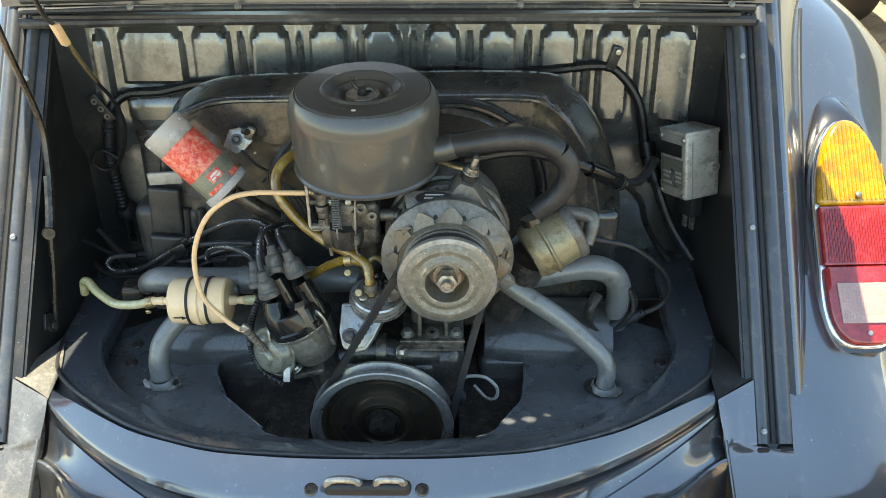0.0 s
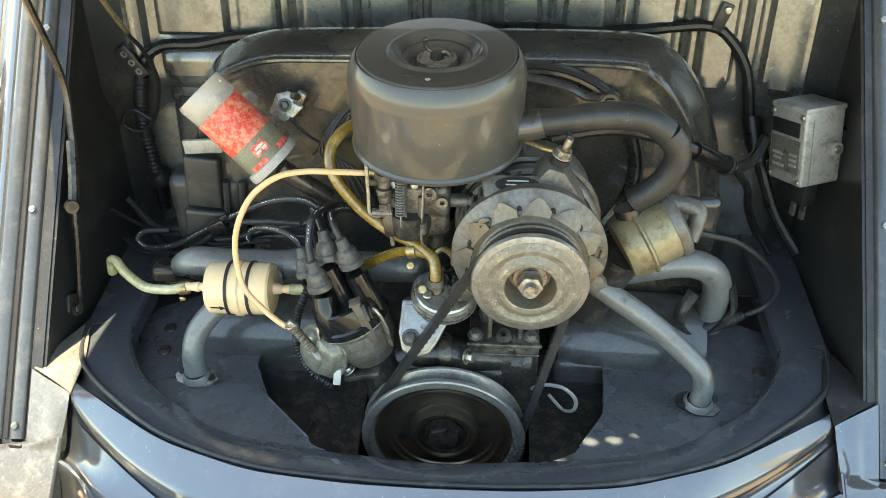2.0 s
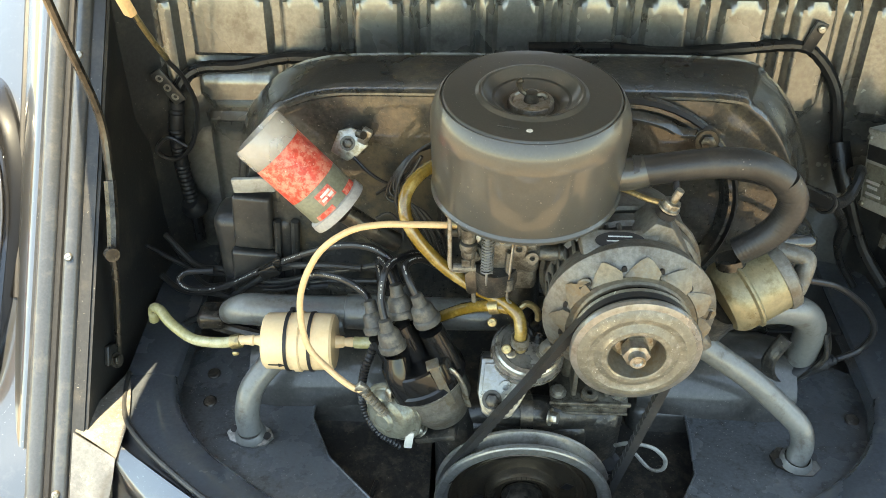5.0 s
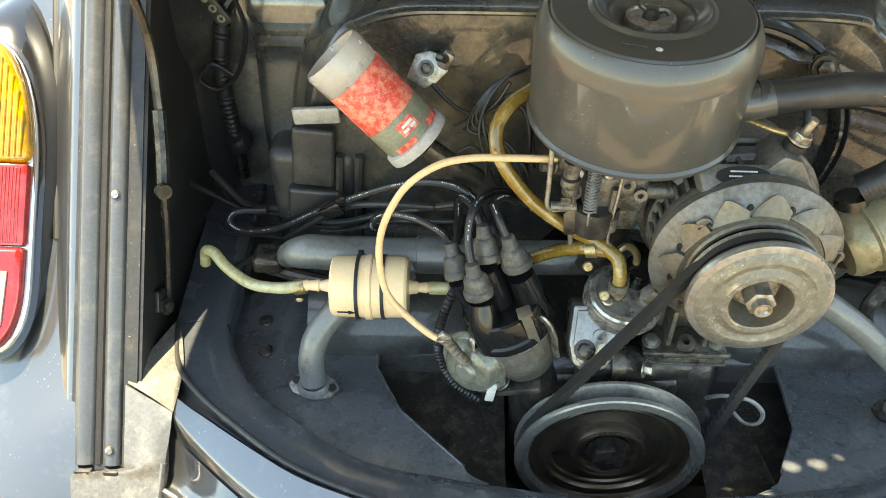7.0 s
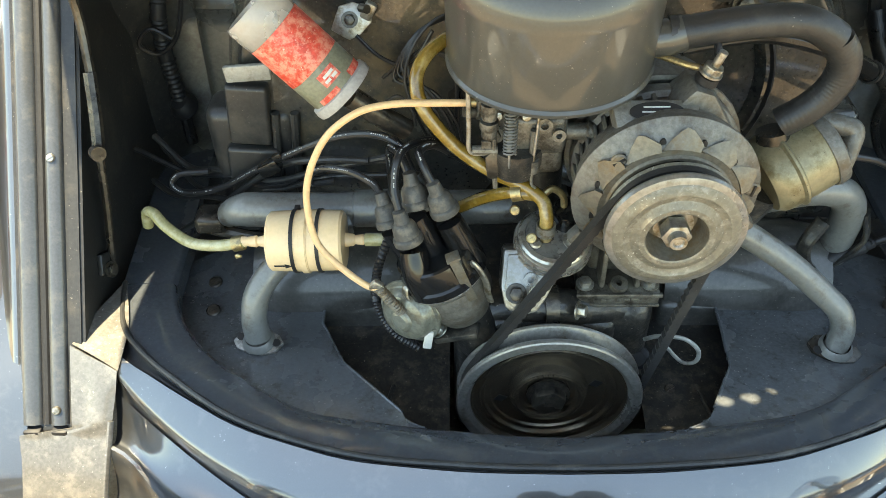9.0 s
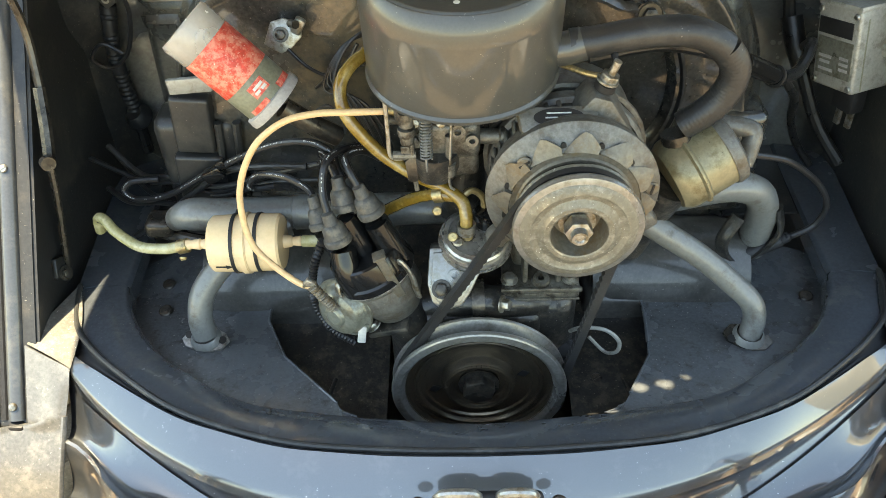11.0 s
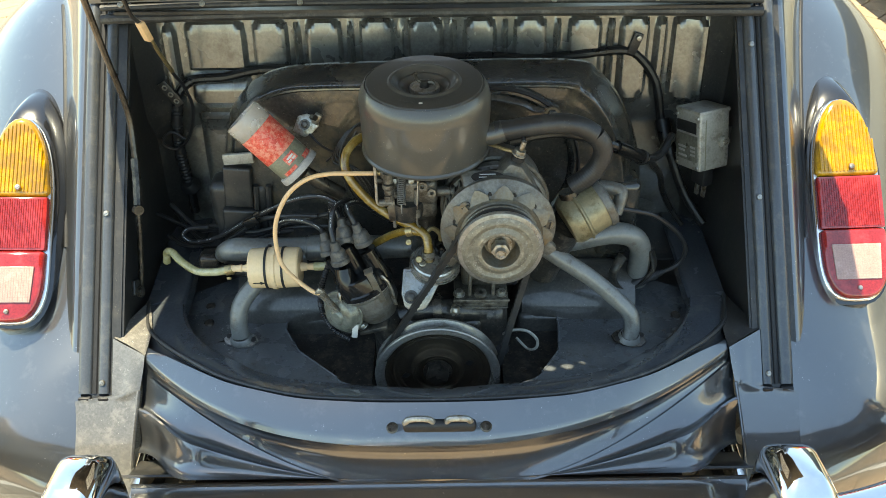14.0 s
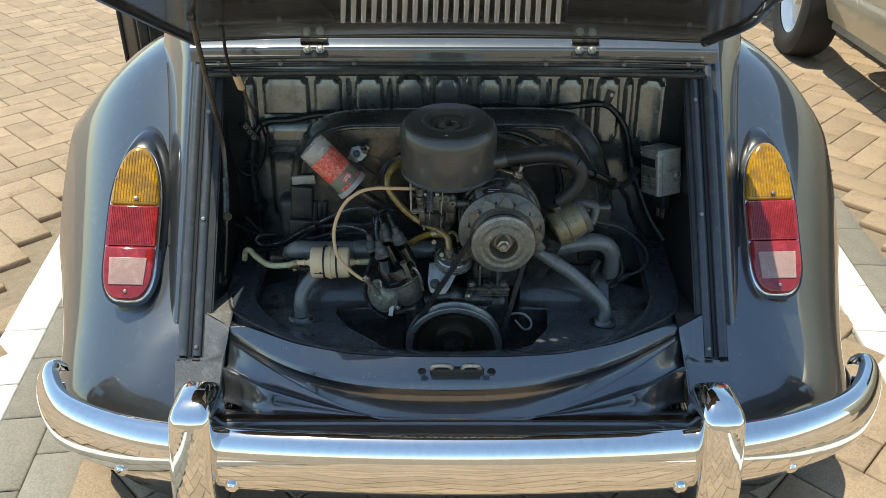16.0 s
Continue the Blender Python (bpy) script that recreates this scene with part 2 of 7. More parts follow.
BRICK_ST = mat("tan_clay_pavers_far", (0.36, 0.258, 0.165), 0.85, 0.0, 0.22, 9, 220, 0.6, stain=(0.27, 0.195, 0.13), stain_amt=0.3, stain_scale=4, random_amt=0.13, speck=0.7, speck_color=(0.15, 0.115, 0.08), island=True)
BRICK_GREY = mat("grey_clay_paver", (0.22, 0.195, 0.155), 0.85, 0.0, 0.2, 14, 220, 0.5, random_amt=0.15)
BRICK_WHITE = mat("white_painted_paver", (0.66, 0.64, 0.59), 0.7, 0.0, 0.06, 10, 220, 0.3, stain=(0.66, 0.61, 0.53), stain_amt=0.2, stain_scale=9)
SAND = mat("dark_joint_sand", (0.24, 0.185, 0.125), 0.95, 0.0, 0.3, 40, 300, 0.4)
BEIGE = mat("beige_car_paint", (0.46, 0.425, 0.31), 0.25, 0.1, 0.05, 4, 600, 0.01, coat=1.0)
SILVERWHEEL = mat("silver_wheel", (0.6, 0.6, 0.6), 0.3, 0.8, 0.1, 10, 300, 0.03)
TYRE = mat("tyre_rubber", (0.024, 0.023, 0.022), 0.7, 0.0, 0.25, 20, 220, 0.25)
INK = mat("black_ink", (0.015, 0.015, 0.015), 0.5)
WHITEINK = mat("white_ink", (0.5, 0.5, 0.48), 0.5)
JAMB = mat("brown_door_jamb", (0.1, 0.075, 0.055), 0.5)


# ---------------------------------------------------------------- mesh tools
def at_base(name, base, label, category, group="", kind=""):
    """A thing: an Empty at its base that parents its parts."""
    ob = new(name)
    ob.empty_display_size = 0.02
    ob.location = base
    return tagged(ob, label, category, group, kind)


def base_of(ob):
    m = ob.matrix_basis.copy()
    while ob.parent:
        ob = ob.parent
        m = ob.matrix_basis @ m
    return m


def to_mesh(name, bm, material, smooth=True, angle=35):
    bmesh.ops.recalc_face_normals(bm, faces=bm.faces)
    me = bpy.data.meshes.new(name)
    bm.to_mesh(me)
    bm.free()
    me.materials.append(material)
    if smooth:
        me.shade_smooth()
        me.set_sharp_from_angle(angle=radians(angle))
    return me


def part(name, bm, material, parent, label="", smooth=True, angle=35):
    """Links a bmesh, given in world places, as one mesh under a thing or a part."""
    bm.transform(base_of(parent).inverted())
    ob = new(name, to_mesh(name, bm, material, smooth, angle))
    ob.parent = parent
    return tagged(ob, label)


def single(name, bm, material, label, category, group="", kind="", base=None, smooth=True, angle=35):
    """A thing that is one mesh."""
    if base is None:
        lo = [min(v.co[i] for v in bm.verts) for i in range(3)]
        hi = [max(v.co[i] for v in bm.verts) for i in range(3)]
        base = ((lo[0] + hi[0]) / 2, (lo[1] + hi[1]) / 2, lo[2])
    bm.transform(Matrix.Translation(base).inverted())
    ob = new(name, to_mesh(name, bm, material, smooth, angle))
    ob.location = base
    return tagged(ob, label, category, group, kind)


def axis(origin, direction, roll=0.0):
    """A pose whose z runs along direction."""
    q = Vector(direction).normalized().to_track_quat("Z", "Y")
    return Matrix.Translation(origin) @ q.to_matrix().to_4x4() @ Matrix.Rotation(radians(roll), 4, "Z")


def join(*bms):
    out = bms[0]
    for b in bms[1:]:
        me = bpy.data.meshes.new("tmp")
        b.to_mesh(me)
        b.free()
        out.from_mesh(me)
        bpy.data.meshes.remove(me)
    return out


def lathe(profile, m=Matrix(), n=40, closed=False):
    """Turns (radius, height) pairs round z."""
    bm = bmesh.new()
    rings = []
    for r, h in profile:
        if r < 1e-6:
            rings.append([bm.verts.new((0, 0, h))])
        else:
            rings.append([bm.verts.new((r * math.cos(2 * math.pi * i / n), r * math.sin(2 * math.pi * i / n), h)) for i in range(n)])
    pairs = list(zip(rings, rings[1:])) + ([(rings[-1], rings[0])] if closed else [])
    for a, b in pairs:
        for i in range(n):
            j = (i + 1) % n
            if len(a) == 1 and len(b) == 1:
                continue
            if len(a) == 1:
                bm.faces.new((a[0], b[j], b[i]))
            elif len(b) == 1:
                bm.faces.new((a[i], a[j], b[0]))
            else:
                bm.faces.new((a[i], a[j], b[j], b[i]))
    bm.transform(m)
    return bm


def smooth_path(pts, steps=8):
    """A Catmull-Rom line through the points."""
    p = [Vector(q) for q in pts]
    if len(p) < 3:
        return p
    p = [p[0] * 2 - p[1]] + p + [p[-1] * 2 - p[-2]]
    out = []
    for i in range(1, len(p) - 2):
        a, b, c, d = p[i - 1:i + 3]
        for k in range(steps):
            s = k / steps
            out.append(0.5 * (2 * b + (c - a) * s + (2 * a - 5 * b + 4 * c - d) * s * s + (3 * b - a - 3 * c + d) * s ** 3))
    out.append(p[-2])
    return out


def tube(pts, r, n=12, steps=8, ends=True, wave=0.0, pitch=0.004, flat=1.0):
    """A round bar or hose along a smooth line; r may be a function of 0..1. wave: corrugation."""
    path = smooth_path(pts, steps)
    bm = bmesh.new()
    rings = []
    up = None
    length = 0.0
    total = sum((b - a).length for a, b in zip(path, path[1:])) or 1.0
    for i, q in enumerate(path):
        t = (path[min(i + 1, len(path) - 1)] - path[max(i - 1, 0)]).normalized()
        if up is None:
            up = t.orthogonal().normalized()
        up = (up - t * up.dot(t)).normalized()
        side = t.cross(up)
        if i:
            length += (q - path[i - 1]).length
        rad = r(length / total) if callable(r) else r
        if wave:
            rad *= 1 + wave * math.sin(2 * math.pi * length / pitch)
        rings.append([bm.verts.new(q + rad * (math.cos(2 * math.pi * k / n) * up + flat * math.sin(2 * math.pi * k / n) * side)) for k in range(n)])
    for a, b in zip(rings, rings[1:]):
        for k in range(n):
            j = (k + 1) % n
            bm.faces.new((a[k], a[j], b[j], b[k]))
    if ends:
        bm.faces.new(rings[0][::-1])
        bm.faces.new(rings[-1])
    return bm


def box(size, m=Matrix(), bevel=0.002, seg=2):
    bm = bmesh.new()
    bmesh.ops.create_cube(bm, size=1.0, matrix=Matrix.Diagonal((*size, 1)))
    if bevel:
        bmesh.ops.bevel(bm, geom=list(bm.edges), offset=min(bevel, min(size) * 0.45), segments=seg, profile=0.5, affect="EDGES")
    bm.transform(m)
    return bm


def prism(outline, depth, m=Matrix(), bevel=0.0, seg=2):
    """A plate: an outline in x, y, given a depth along z."""
    bm = bmesh.new()
    f = bm.faces.new([bm.verts.new((x, y, 0)) for x, y in outline])
    g = bmesh.ops.extrude_face_region(bm, geom=[f])
    bmesh.ops.translate(bm, vec=(0, 0, depth), verts=[v for v in g["geom"] if isinstance(v, bmesh.types.BMVert)])
    if bevel:
        bmesh.ops.recalc_face_normals(bm, faces=bm.faces)
        sharp = [e for e in bm.edges if len(e.link_faces) == 2 and e.calc_face_angle() > 0.6]
        bmesh.ops.bevel(bm, geom=sharp, offset=bevel, segments=seg, profile=0.5, affect="EDGES")
    bm.transform(m)
    return bm


def sheet(f, nu, nv, thick=0.0):
    """A surface f(u, v) of u, v in 0..1, with a thickness to its back."""
    bm = bmesh.new()
    g = [[bm.verts.new(f(i / nu, j / nv)) for j in range(nv + 1)] for i in range(nu + 1)]
    for i in range(nu):
        for j in range(nv):
            q = (g[i][j], g[i + 1][j], g[i + 1][j + 1], g[i][j + 1])
            if len({tuple(round(c, 6) for c in v.co) for v in q}) == 4:
                bm.faces.new(q)
            else:
                k = []
                for v in q:
                    if all((v.co - w.co).length > 1e-6 for w in k):
                        k.append(v)
                if len(k) == 3:
                    bm.faces.new(k)
    if thick:
        back(bm, thick)
    return bm


def back(bm, thick):
    """Gives an open surface a second skin behind it and closes the rim."""
    bmesh.ops.recalc_face_normals(bm, faces=bm.faces)
    bm.normal_update()
    front, rim = list(bm.faces), [e for e in bm.edges if len(e.link_faces) == 1]
    twin = {v: bm.verts.new(v.co - v.normal * thick) for v in list(bm.verts)}
    for f in front:
        bm.faces.new([twin[v] for v in reversed(f.verts)])
    for e in rim:
        a, b = e.verts
        bm.faces.new((a, b, twin[b], twin[a]))


def lerp_table(table, x):
    """Reads a table of (x, y) pairs smoothly."""
    if x <= table[0][0]:
        return table[0][1]
    for (a, p), (b, q) in zip(table, table[1:]):
        if x <= b:
            s = (x - a) / (b - a)
            return p + (q - p) * s
    return table[-1][1]


def smooth_table(table, x, w=0.02):
    return sum(lerp_table(table, x + d * w) for d in (-1, -0.5, 0, 0.5, 1)) / 5


def hexagon(r):
    return [(r * math.cos(math.pi * k / 3), r * math.sin(math.pi * k / 3)) for k in range(6)]


def bolt(origin, direction, r=0.006, h=0.005, material=None, parent=None, name="bolt", label="", washer=True):
    m = axis(origin, direction)
    b = prism(hexagon(r), h, m @ Matrix.Translation((0, 0, 0.001)), 0.0006)
    if washer:
        b = join(b, lathe([(0, 0.0005), (r * 1.45, 0.0005), (r * 1.45, 0.0018), (0, 0.0018)], m, 16))
    return part(name, b, material or STEEL, parent, label)


def screw(origin, direction, r=0.005, material=None, parent=None, name="screw", label="", roll=30):
    """A slotted round head."""
    m = axis(origin, direction, roll)
    b = lathe([(r, 0), (r, 0.0008), (r * 0.8, 0.002), (r * 0.2, 0.0023)], m, 16)
    b = join(b, box((r * 1.5, r * 0.28, 0.0008), m @ Matrix.Translation((0, 0, 0.0024)), 0))
    return part(name, b, material or STEEL, parent, label)

# ---------------------------------------------------------------- the car's body
car = at_base("car", (0, 1.3, GZ), "dark grey metallic rear-engined saloon car with its engine lid open", "car")


def deck_y(z):
    """How far ahead the lid opening's side stands at a height."""
    return 0.70 + (z - 0.36) * 0.857


def along(pts, u):
    """A place along a line of points, by share of their number."""
    k = u * (len(pts) - 1)
    i = min(int(k), len(pts) - 2)
    return pts[i].lerp(pts[i + 1], k - i)


# the fender's crown from the foot up and over, as y and z
CROWN = [(0.68, 0.0), (0.635, 0.10), (0.606, 0.18), (0.598, 0.24), (0.606, 0.29), (0.634, 0.332), (0.686, 0.373), (0.753, 0.416), (0.819, 0.471), (0.903, 0.550),
         (0.968, 0.612), (1.030, 0.668), (1.092, 0.717), (1.150, 0.753), (1.215, 0.778), (1.30, 0.790), (1.40, 0.786), (1.52, 0.75), (1.64, 0.68), (1.74, 0.58)]
crown_line = smooth_path([(0, y, z) for y, z in CROWN], 5)


def quarter_y(x, z):
    """How far ahead the body's side stands beside the lid opening."""
    y0 = (deck_y(z) if z < 0.80 else deck_y(0.80) + (z - 0.80) * 1.25) + 0.002
    return y0 + 0.215 * min(1.0, max(0.0, (x - 0.5) / 0.112)) ** 1.25


SWELL = [(0.0, 0.0), (0.22, -0.010), (0.27, 0.008), (0.32, 0.038), (0.38, 0.054), (0.45, 0.060), (0.55, 0.063), (0.60, 0.062), (0.65, 0.054), (0.70, 0.036), (0.75, 0.014), (0.9, 0.0)]


def swell(z):
    """How far the fender's outer edge stands out at a height."""
    for (a, p), (b, q) in zip(SWELL, SWELL[1:]):
        if z < b:
            return p + (q - p) * max(0.0, (z - a) / (b - a))
    return 0.0


def fender(s):
    n = len(crown_line) - 1
    stout = 1.12 if s < 0 else 0.90

    def f(u, v):
        i = min(int(u * n), n - 1)
        p = crown_line[i].lerp(crown_line[i + 1], u * n - i)
        t = (crown_line[min(i + 2, n)] - crown_line[max(i - 1, 0)]).normalized()
        inward = Vector((0, t.z, -t.y))
        if v < 0.8:
            a = radians(9.5 + 80.5 * v / 0.8)
            r = Vector((s * (0.43 + 0.345 * math.sin(a)), p.y, p.z)) + inward * 0.22 * (1 - math.cos(a))
            if v < 0.26 and r.z < 0.66:
                # the inner edge runs into the panel beside the lid opening
                k = (1 - v / 0.26) ** 1.5 * min(1.0, (0.66 - r.z) / 0.09)
                r.y += max(0.0, deck_y(r.z) - 0.004 - r.y) * k
            r.x += s * stout * swell(r.z) * (v / 0.8) ** 4
            return r
        k = (v - 0.8) / 0.2
        r = Vector((s * (0.775 - 0.012 * k * k), p.y, p.z)) + inward * (0.22 + 0.10 * k)
        r.x += s * stout * swell(r.z)
        return r
    welt = []
    for i in range(60):
        u = 0.44 + 0.26 * i / 59
        for j in range(60):
            p, q = f(u, 0.26 * j / 60), f(u, 0.26 * (j + 1) / 60)
            dp, dq = p.y - quarter_y(abs(p.x), p.z), q.y - quarter_y(abs(q.x), q.z)
            if dp > 0 >= dq:
                welt.append(p.lerp(q, dp / (dp - dq)))
                break
    if len(welt) > 6:
        part("fender_welt", tube(welt[::3], 0.0030, 8, 3), RUBBER, car, "black fender welt")
    return part("fender", sheet(f, 84, 40, 0.002), PAINT, car)


def quarter(s):
    """The body's side above the fender, swelling outwards from the lid opening."""
    def f(u, v):
        z = 0.34 + 0.76 * u
        y0 = (deck_y(z) if z < 0.80 else deck_y(0.80) + (z - 0.80) * 1.25) + 0.004
        if v < 0.1:
            return Vector((s * (0.488 + 0.012 * v / 0.1), y0 - 0.002, z))
        if v < 0.7:
            k = (v - 0.1) / 0.6
            return Vector((s * (0.500 + 0.112 * k), y0 - 0.002 + 0.215 * k ** 1.25, z))
        k = (v - 0.7) / 0.3
        return Vector((s * (0.612 + 0.04 * k), y0 + 0.213 + 0.9 * k, z - 0.0 * k))
    return part("quarter_panel", sheet(f, 40, 36, 0.003), PAINT, car, angle=25)


for side in (-1, 1):
    fender(side)
    quarter(side)


COWL = smooth_path([(0, 1.050, 0.782), (0, 1.0505, 0.790), (0, 1.0510, 0.8005), (0, 1.0518, 0.8055), (0, 1.0545, 0.8085), (0, 1.064, 0.8135), (0, 1.085, 0.823), (0, 1.12, 0.845), (0, 1.20, 0.92), (0, 1.31, 1.03)], 4)


def cowl(u, v):
    """The panel over the opening, below the rear window."""
    p = along(COWL, v)
    x = -0.495 + 0.99 * u
    return Vector((x, p.y, p.z - 0.003 * abs(x / 0.49) ** 3))


part("cowl_panel", sheet(cowl, 24, 36, 0.002), PAINT, car)
part("rear_window", sheet(lambda u, v: Vector((-0.42 + 0.84 * u, 1.30 + 0.30 * v, 1.02 + 0.26 * v)), 8, 6, 0.005), GLASS, car, "dark rear window glass")
part("roof", sheet(lambda u, v: Vector((-0.56 + 1.12 * u, 1.60 + 1.3 * v, 1.28 + 0.10 * math.sin(v * 2.2) - 0.10 * abs(2 * u - 1) ** 3)), 16, 12, 0.004), PAINT, car)


part("windscreen", sheet(lambda u, v: Vector((-0.52 + 1.04 * u, 2.90 + 0.22 * v, 1.30 - 0.36 * v)), 8, 6, 0.005), GLASS, car, "dark windscreen glass")
part("bonnet", sheet(lambda u, v: Vector(((-0.50 + 1.0 * u) * (1 - 0.35 * v * v), 3.10 + 0.85 * v, 0.95 - 0.40 * v ** 1.8 - 0.08 * abs(2 * u - 1) ** 2)), 14, 14, 0.004), PAINT, car, "rounded front bonnet")
for s in (-1, 1):
    part("body_side", sheet(lambda u, v: Vector((s * (0.655 + 0.03 * math.sin(math.pi * v)), 1.75 + 1.45 * u, 0.18 + 0.75 * v)), 8, 8, 0.004), PAINT, car)

# flanges and rubber strips round the opening
def slope_pt(x, z, lift=0.0):
    n = Vector((0, -0.76, 0.65))
    return Vector((x, deck_y(z), z)) + n * lift


for s in (-1, 1):
    # the channel under the two ribs of rubber
    def flange(u, v, s=s):
        z = 0.352 + 0.434 * u
        return slope_pt(s * (0.436 + 0.060 * v), z, -0.004)
    part("side_flange", sheet(flange, 10, 3, 0.003), BAY, car)
    zs = (0.357, 0.5, 0.64, 0.785)
    rib_out, rib_in = (0.479, 0.452) if s > 0 else (0.483, 0.457)
    part("flange_rib", tube([slope_pt(s * rib_out, z, -0.004) for z in zs], 0.0105, 16, 4), RIBPAINT, car, "painted outer rib of the gutter")
    part("weatherstrip", tube([slope_pt(s * (rib_out + rib_in) / 2, z, -0.0025) for z in zs], 0.0042, 10, 4), RUBBER, car, "black rubber weatherstrip in the gutter")
    part("flange_rib", tube([slope_pt(s * rib_in, z, -0.002) for z in zs], 0.0085, 16, 4), RIBPAINT, car, "painted inner rib of the gutter")
    part("rib_end", join(box((0.018, 0.012, 0.010), Matrix.Translation(slope_pt(s * rib_out, 0.352, -0.002)), 0.003), box((0.016, 0.012, 0.010), Matrix.Translation(slope_pt(s * rib_in, 0.352, -0.002)), 0.003)), RUBBER, car, "black rubber end plugs")
    for z in ((0.368, 0.545, 0.70) if s < 0 else (0.368, 0.553, 0.72)):
        screw(slope_pt(s * rib_in, z, 0.0066), (0, -0.76, 0.65), 0.0042, STEEL, car)
top = [tube([(-0.47, 1.052 + dy, 0.775 + dz), (-0.2, 1.055 + dy, 0.778 + dz), (0.2, 1.055 + dy, 0.778 + dz), (0.47, 1.052 + dy, 0.775 + dz)], w, 10, 6)
       for dy, dz, w in ((0.0, 0.012, 0.007), (-0.012, 0.0, 0.0045), (-0.018, -0.014, 0.007))]
for rib in top:
    part("weatherstrip", rib, STRIP, car, "black rubber weatherstrip rib")
for x in (-0.44, -0.325, -0.187, 0.172, 0.318, 0.438):
    screw((x, 1.036, 0.781), (0, -0.8, 0.6), 0.0045, STEEL, car)

# inner bay: side walls, bulkhead, roof of the bay
for s in (-1, 1):
    def wall(u, v, s=s):
        z = 0.33 + 0.445 * v
        y0 = deck_y(z) + 0.004
        return Vector((s * (0.437 + 0.012 * math.sin(u * 3.14)), y0 + (1.112 - y0) * u, z))
    part("inner_side_panel", sheet(wall, 12, 12, 0.004), BAY, car)
# pressed panels between narrow channels: left and right edges
PANELS = ((-0.411, -0.391), (-0.379, -0.287), (-0.276, -0.222), (-0.195, -0.140), (-0.113, -0.059), (-0.039, 0.015), (0.046, 0.096), (0.123, 0.173), (0.206, 0.258), (0.286, 0.331), (0.366, 0.418))
NARROW = ((-0.213, -0.203), (-0.131, -0.122), (-0.052, -0.046), (0.026, 0.036), (0.105, 0.114), (0.185, 0.196), (0.267, 0.279), (0.340, 0.358))


def bulkhead(u, v):
    x = -0.416 + 0.834 * u
    z = 0.30 + 0.475 * v
    height = 0.0
    for lo, hi in PANELS + NARROW:
        d = min(x - lo, hi - x)
        if d > 0:
            side = min(1.0, d / 0.006)
            top = min(1.0, max(0.0, (0.735 - 0.012 * max(0.0, 1 - d / 0.014) - z) / 0.008))
            low = min(1.0, max(0.0, (z - 0.598 - 0.012 * max(0.0, 1 - d / 0.016)) / 0.010))
            height = max(height, side * side * (3 - 2 * side) * top * low)
    if -0.379 < x < -0.287 and 0.640 < z < 0.663:
        height *= 0.0 if 0.645 < z < 0.658 else 0.5
    # the lower pocket beside the shroud
    d = min(x + 0.379, -0.287 - x, z - 0.44, 0.585 - z)
    if d > 0:
        height = max(height, min(1.0, d / 0.008))
    back = min(1.0, max(0.0, (0.60 - z) / 0.04))
    edge = max(0.0, abs(x) - 0.372) / 0.078
    return Vector((x, 1.106 - 0.011 * height + max(-0.03, 0.13 * (z - 0.70)) + 0.018 * back - 0.055 * edge ** 2, z))


part("bulkhead", sheet(bulkhead, 340, 60, 0.002), WALLP, car, "black painted bulkhead with pressed upright panels")
# bulkhead's curved edges: black colour stands in for their dark reflection
for s in (-1, 1):
    def bulkhead_side(u, v, s=s):
        p = bulkhead(0.0 if s < 0 else 1.0, v)
        w = abs(p.x) + (0.452 - abs(p.x)) * u
        return Vector((s * w, p.y - 0.055 * (((w - 0.372) / 0.078) ** 2 - ((abs(p.x) - 0.372) / 0.078) ** 2), p.z))
    part("bulkhead_side", sheet(bulkhead_side, 6, 40, 0.002), BAY, car, "curved side of the bulkhead, coloured black for its dark reflection")
for x, z in ((-0.10, 0.752), (0.02, 0.752), (0.15, 0.752), (-0.33, 0.752), (0.30, 0.752)):
    screw((x, 1.099, z), (0, -1, 0.1), 0.0042, DARKSTEEL, car)
part("bay_roof", sheet(lambda u, v: Vector((-0.45 + 0.9 * u, 1.03 + 0.07 * v, 0.772 - 0.006 * v)), 6, 3, 0.004), BAY, car)
# rounded corner fillets of the bulkhead
for s in (-1, 1):
    def fillet(u, v, s=s):
        a = u * math.pi / 2
        r = 0.055
        return Vector((s * (0.44 - r + r * math.cos(a)), 1.102 - 0.02 * v, 0.765 - r + r * math.sin(a)))
    def corner_web(u, v, s=s):
        a = u * math.pi / 2
        r = 0.055
        c = Vector((s * (0.44 - r + r * math.cos(a)), 1.082, 0.765 - r + r * math.sin(a)))
        return c.lerp(Vector((s * 0.45, 1.082, 0.775)), v)
    part("corner_gusset", join(sheet(fillet, 8, 2), sheet(corner_web, 8, 2)), BAY, car)

# shelf round the engine, with the sealing lip
def around(ang, rx, ry, z, e=0.85):
    c, s_ = math.cos(ang), math.sin(ang)
    return Vector((rx * math.copysign(abs(c) ** e, c), 0.955 + ry * math.copysign(abs(s_) ** e, s_), z))


def tin_z(y):
    return 0.375 + max(-0.02, (0.776 - y) * 0.22)


def mirrored(pts):
    return pts + [(-x, y, z) for x, y, z in pts[-2::-1]]


LIP = mirrored([(-0.425, 0.838, 0.403), (-0.419, 0.81, 0.404), (-0.408, 0.778, 0.405), (-0.385, 0.748, 0.408), (-0.34, 0.707, 0.414), (-0.27, 0.658, 0.419), (-0.174, 0.622, 0.424), (-0.079, 0.609, 0.428), (0, 0.606, 0.429)])
INNER = mirrored([(-0.376, 0.845, 0.392), (-0.366, 0.815, 0.393), (-0.350, 0.786, 0.394), (-0.325, 0.755, 0.396), (-0.288, 0.724, 0.398), (-0.220, 0.682, 0.401), (-0.140, 0.666, 0.402), (-0.070, 0.658, 0.402), (0, 0.653, 0.402)])
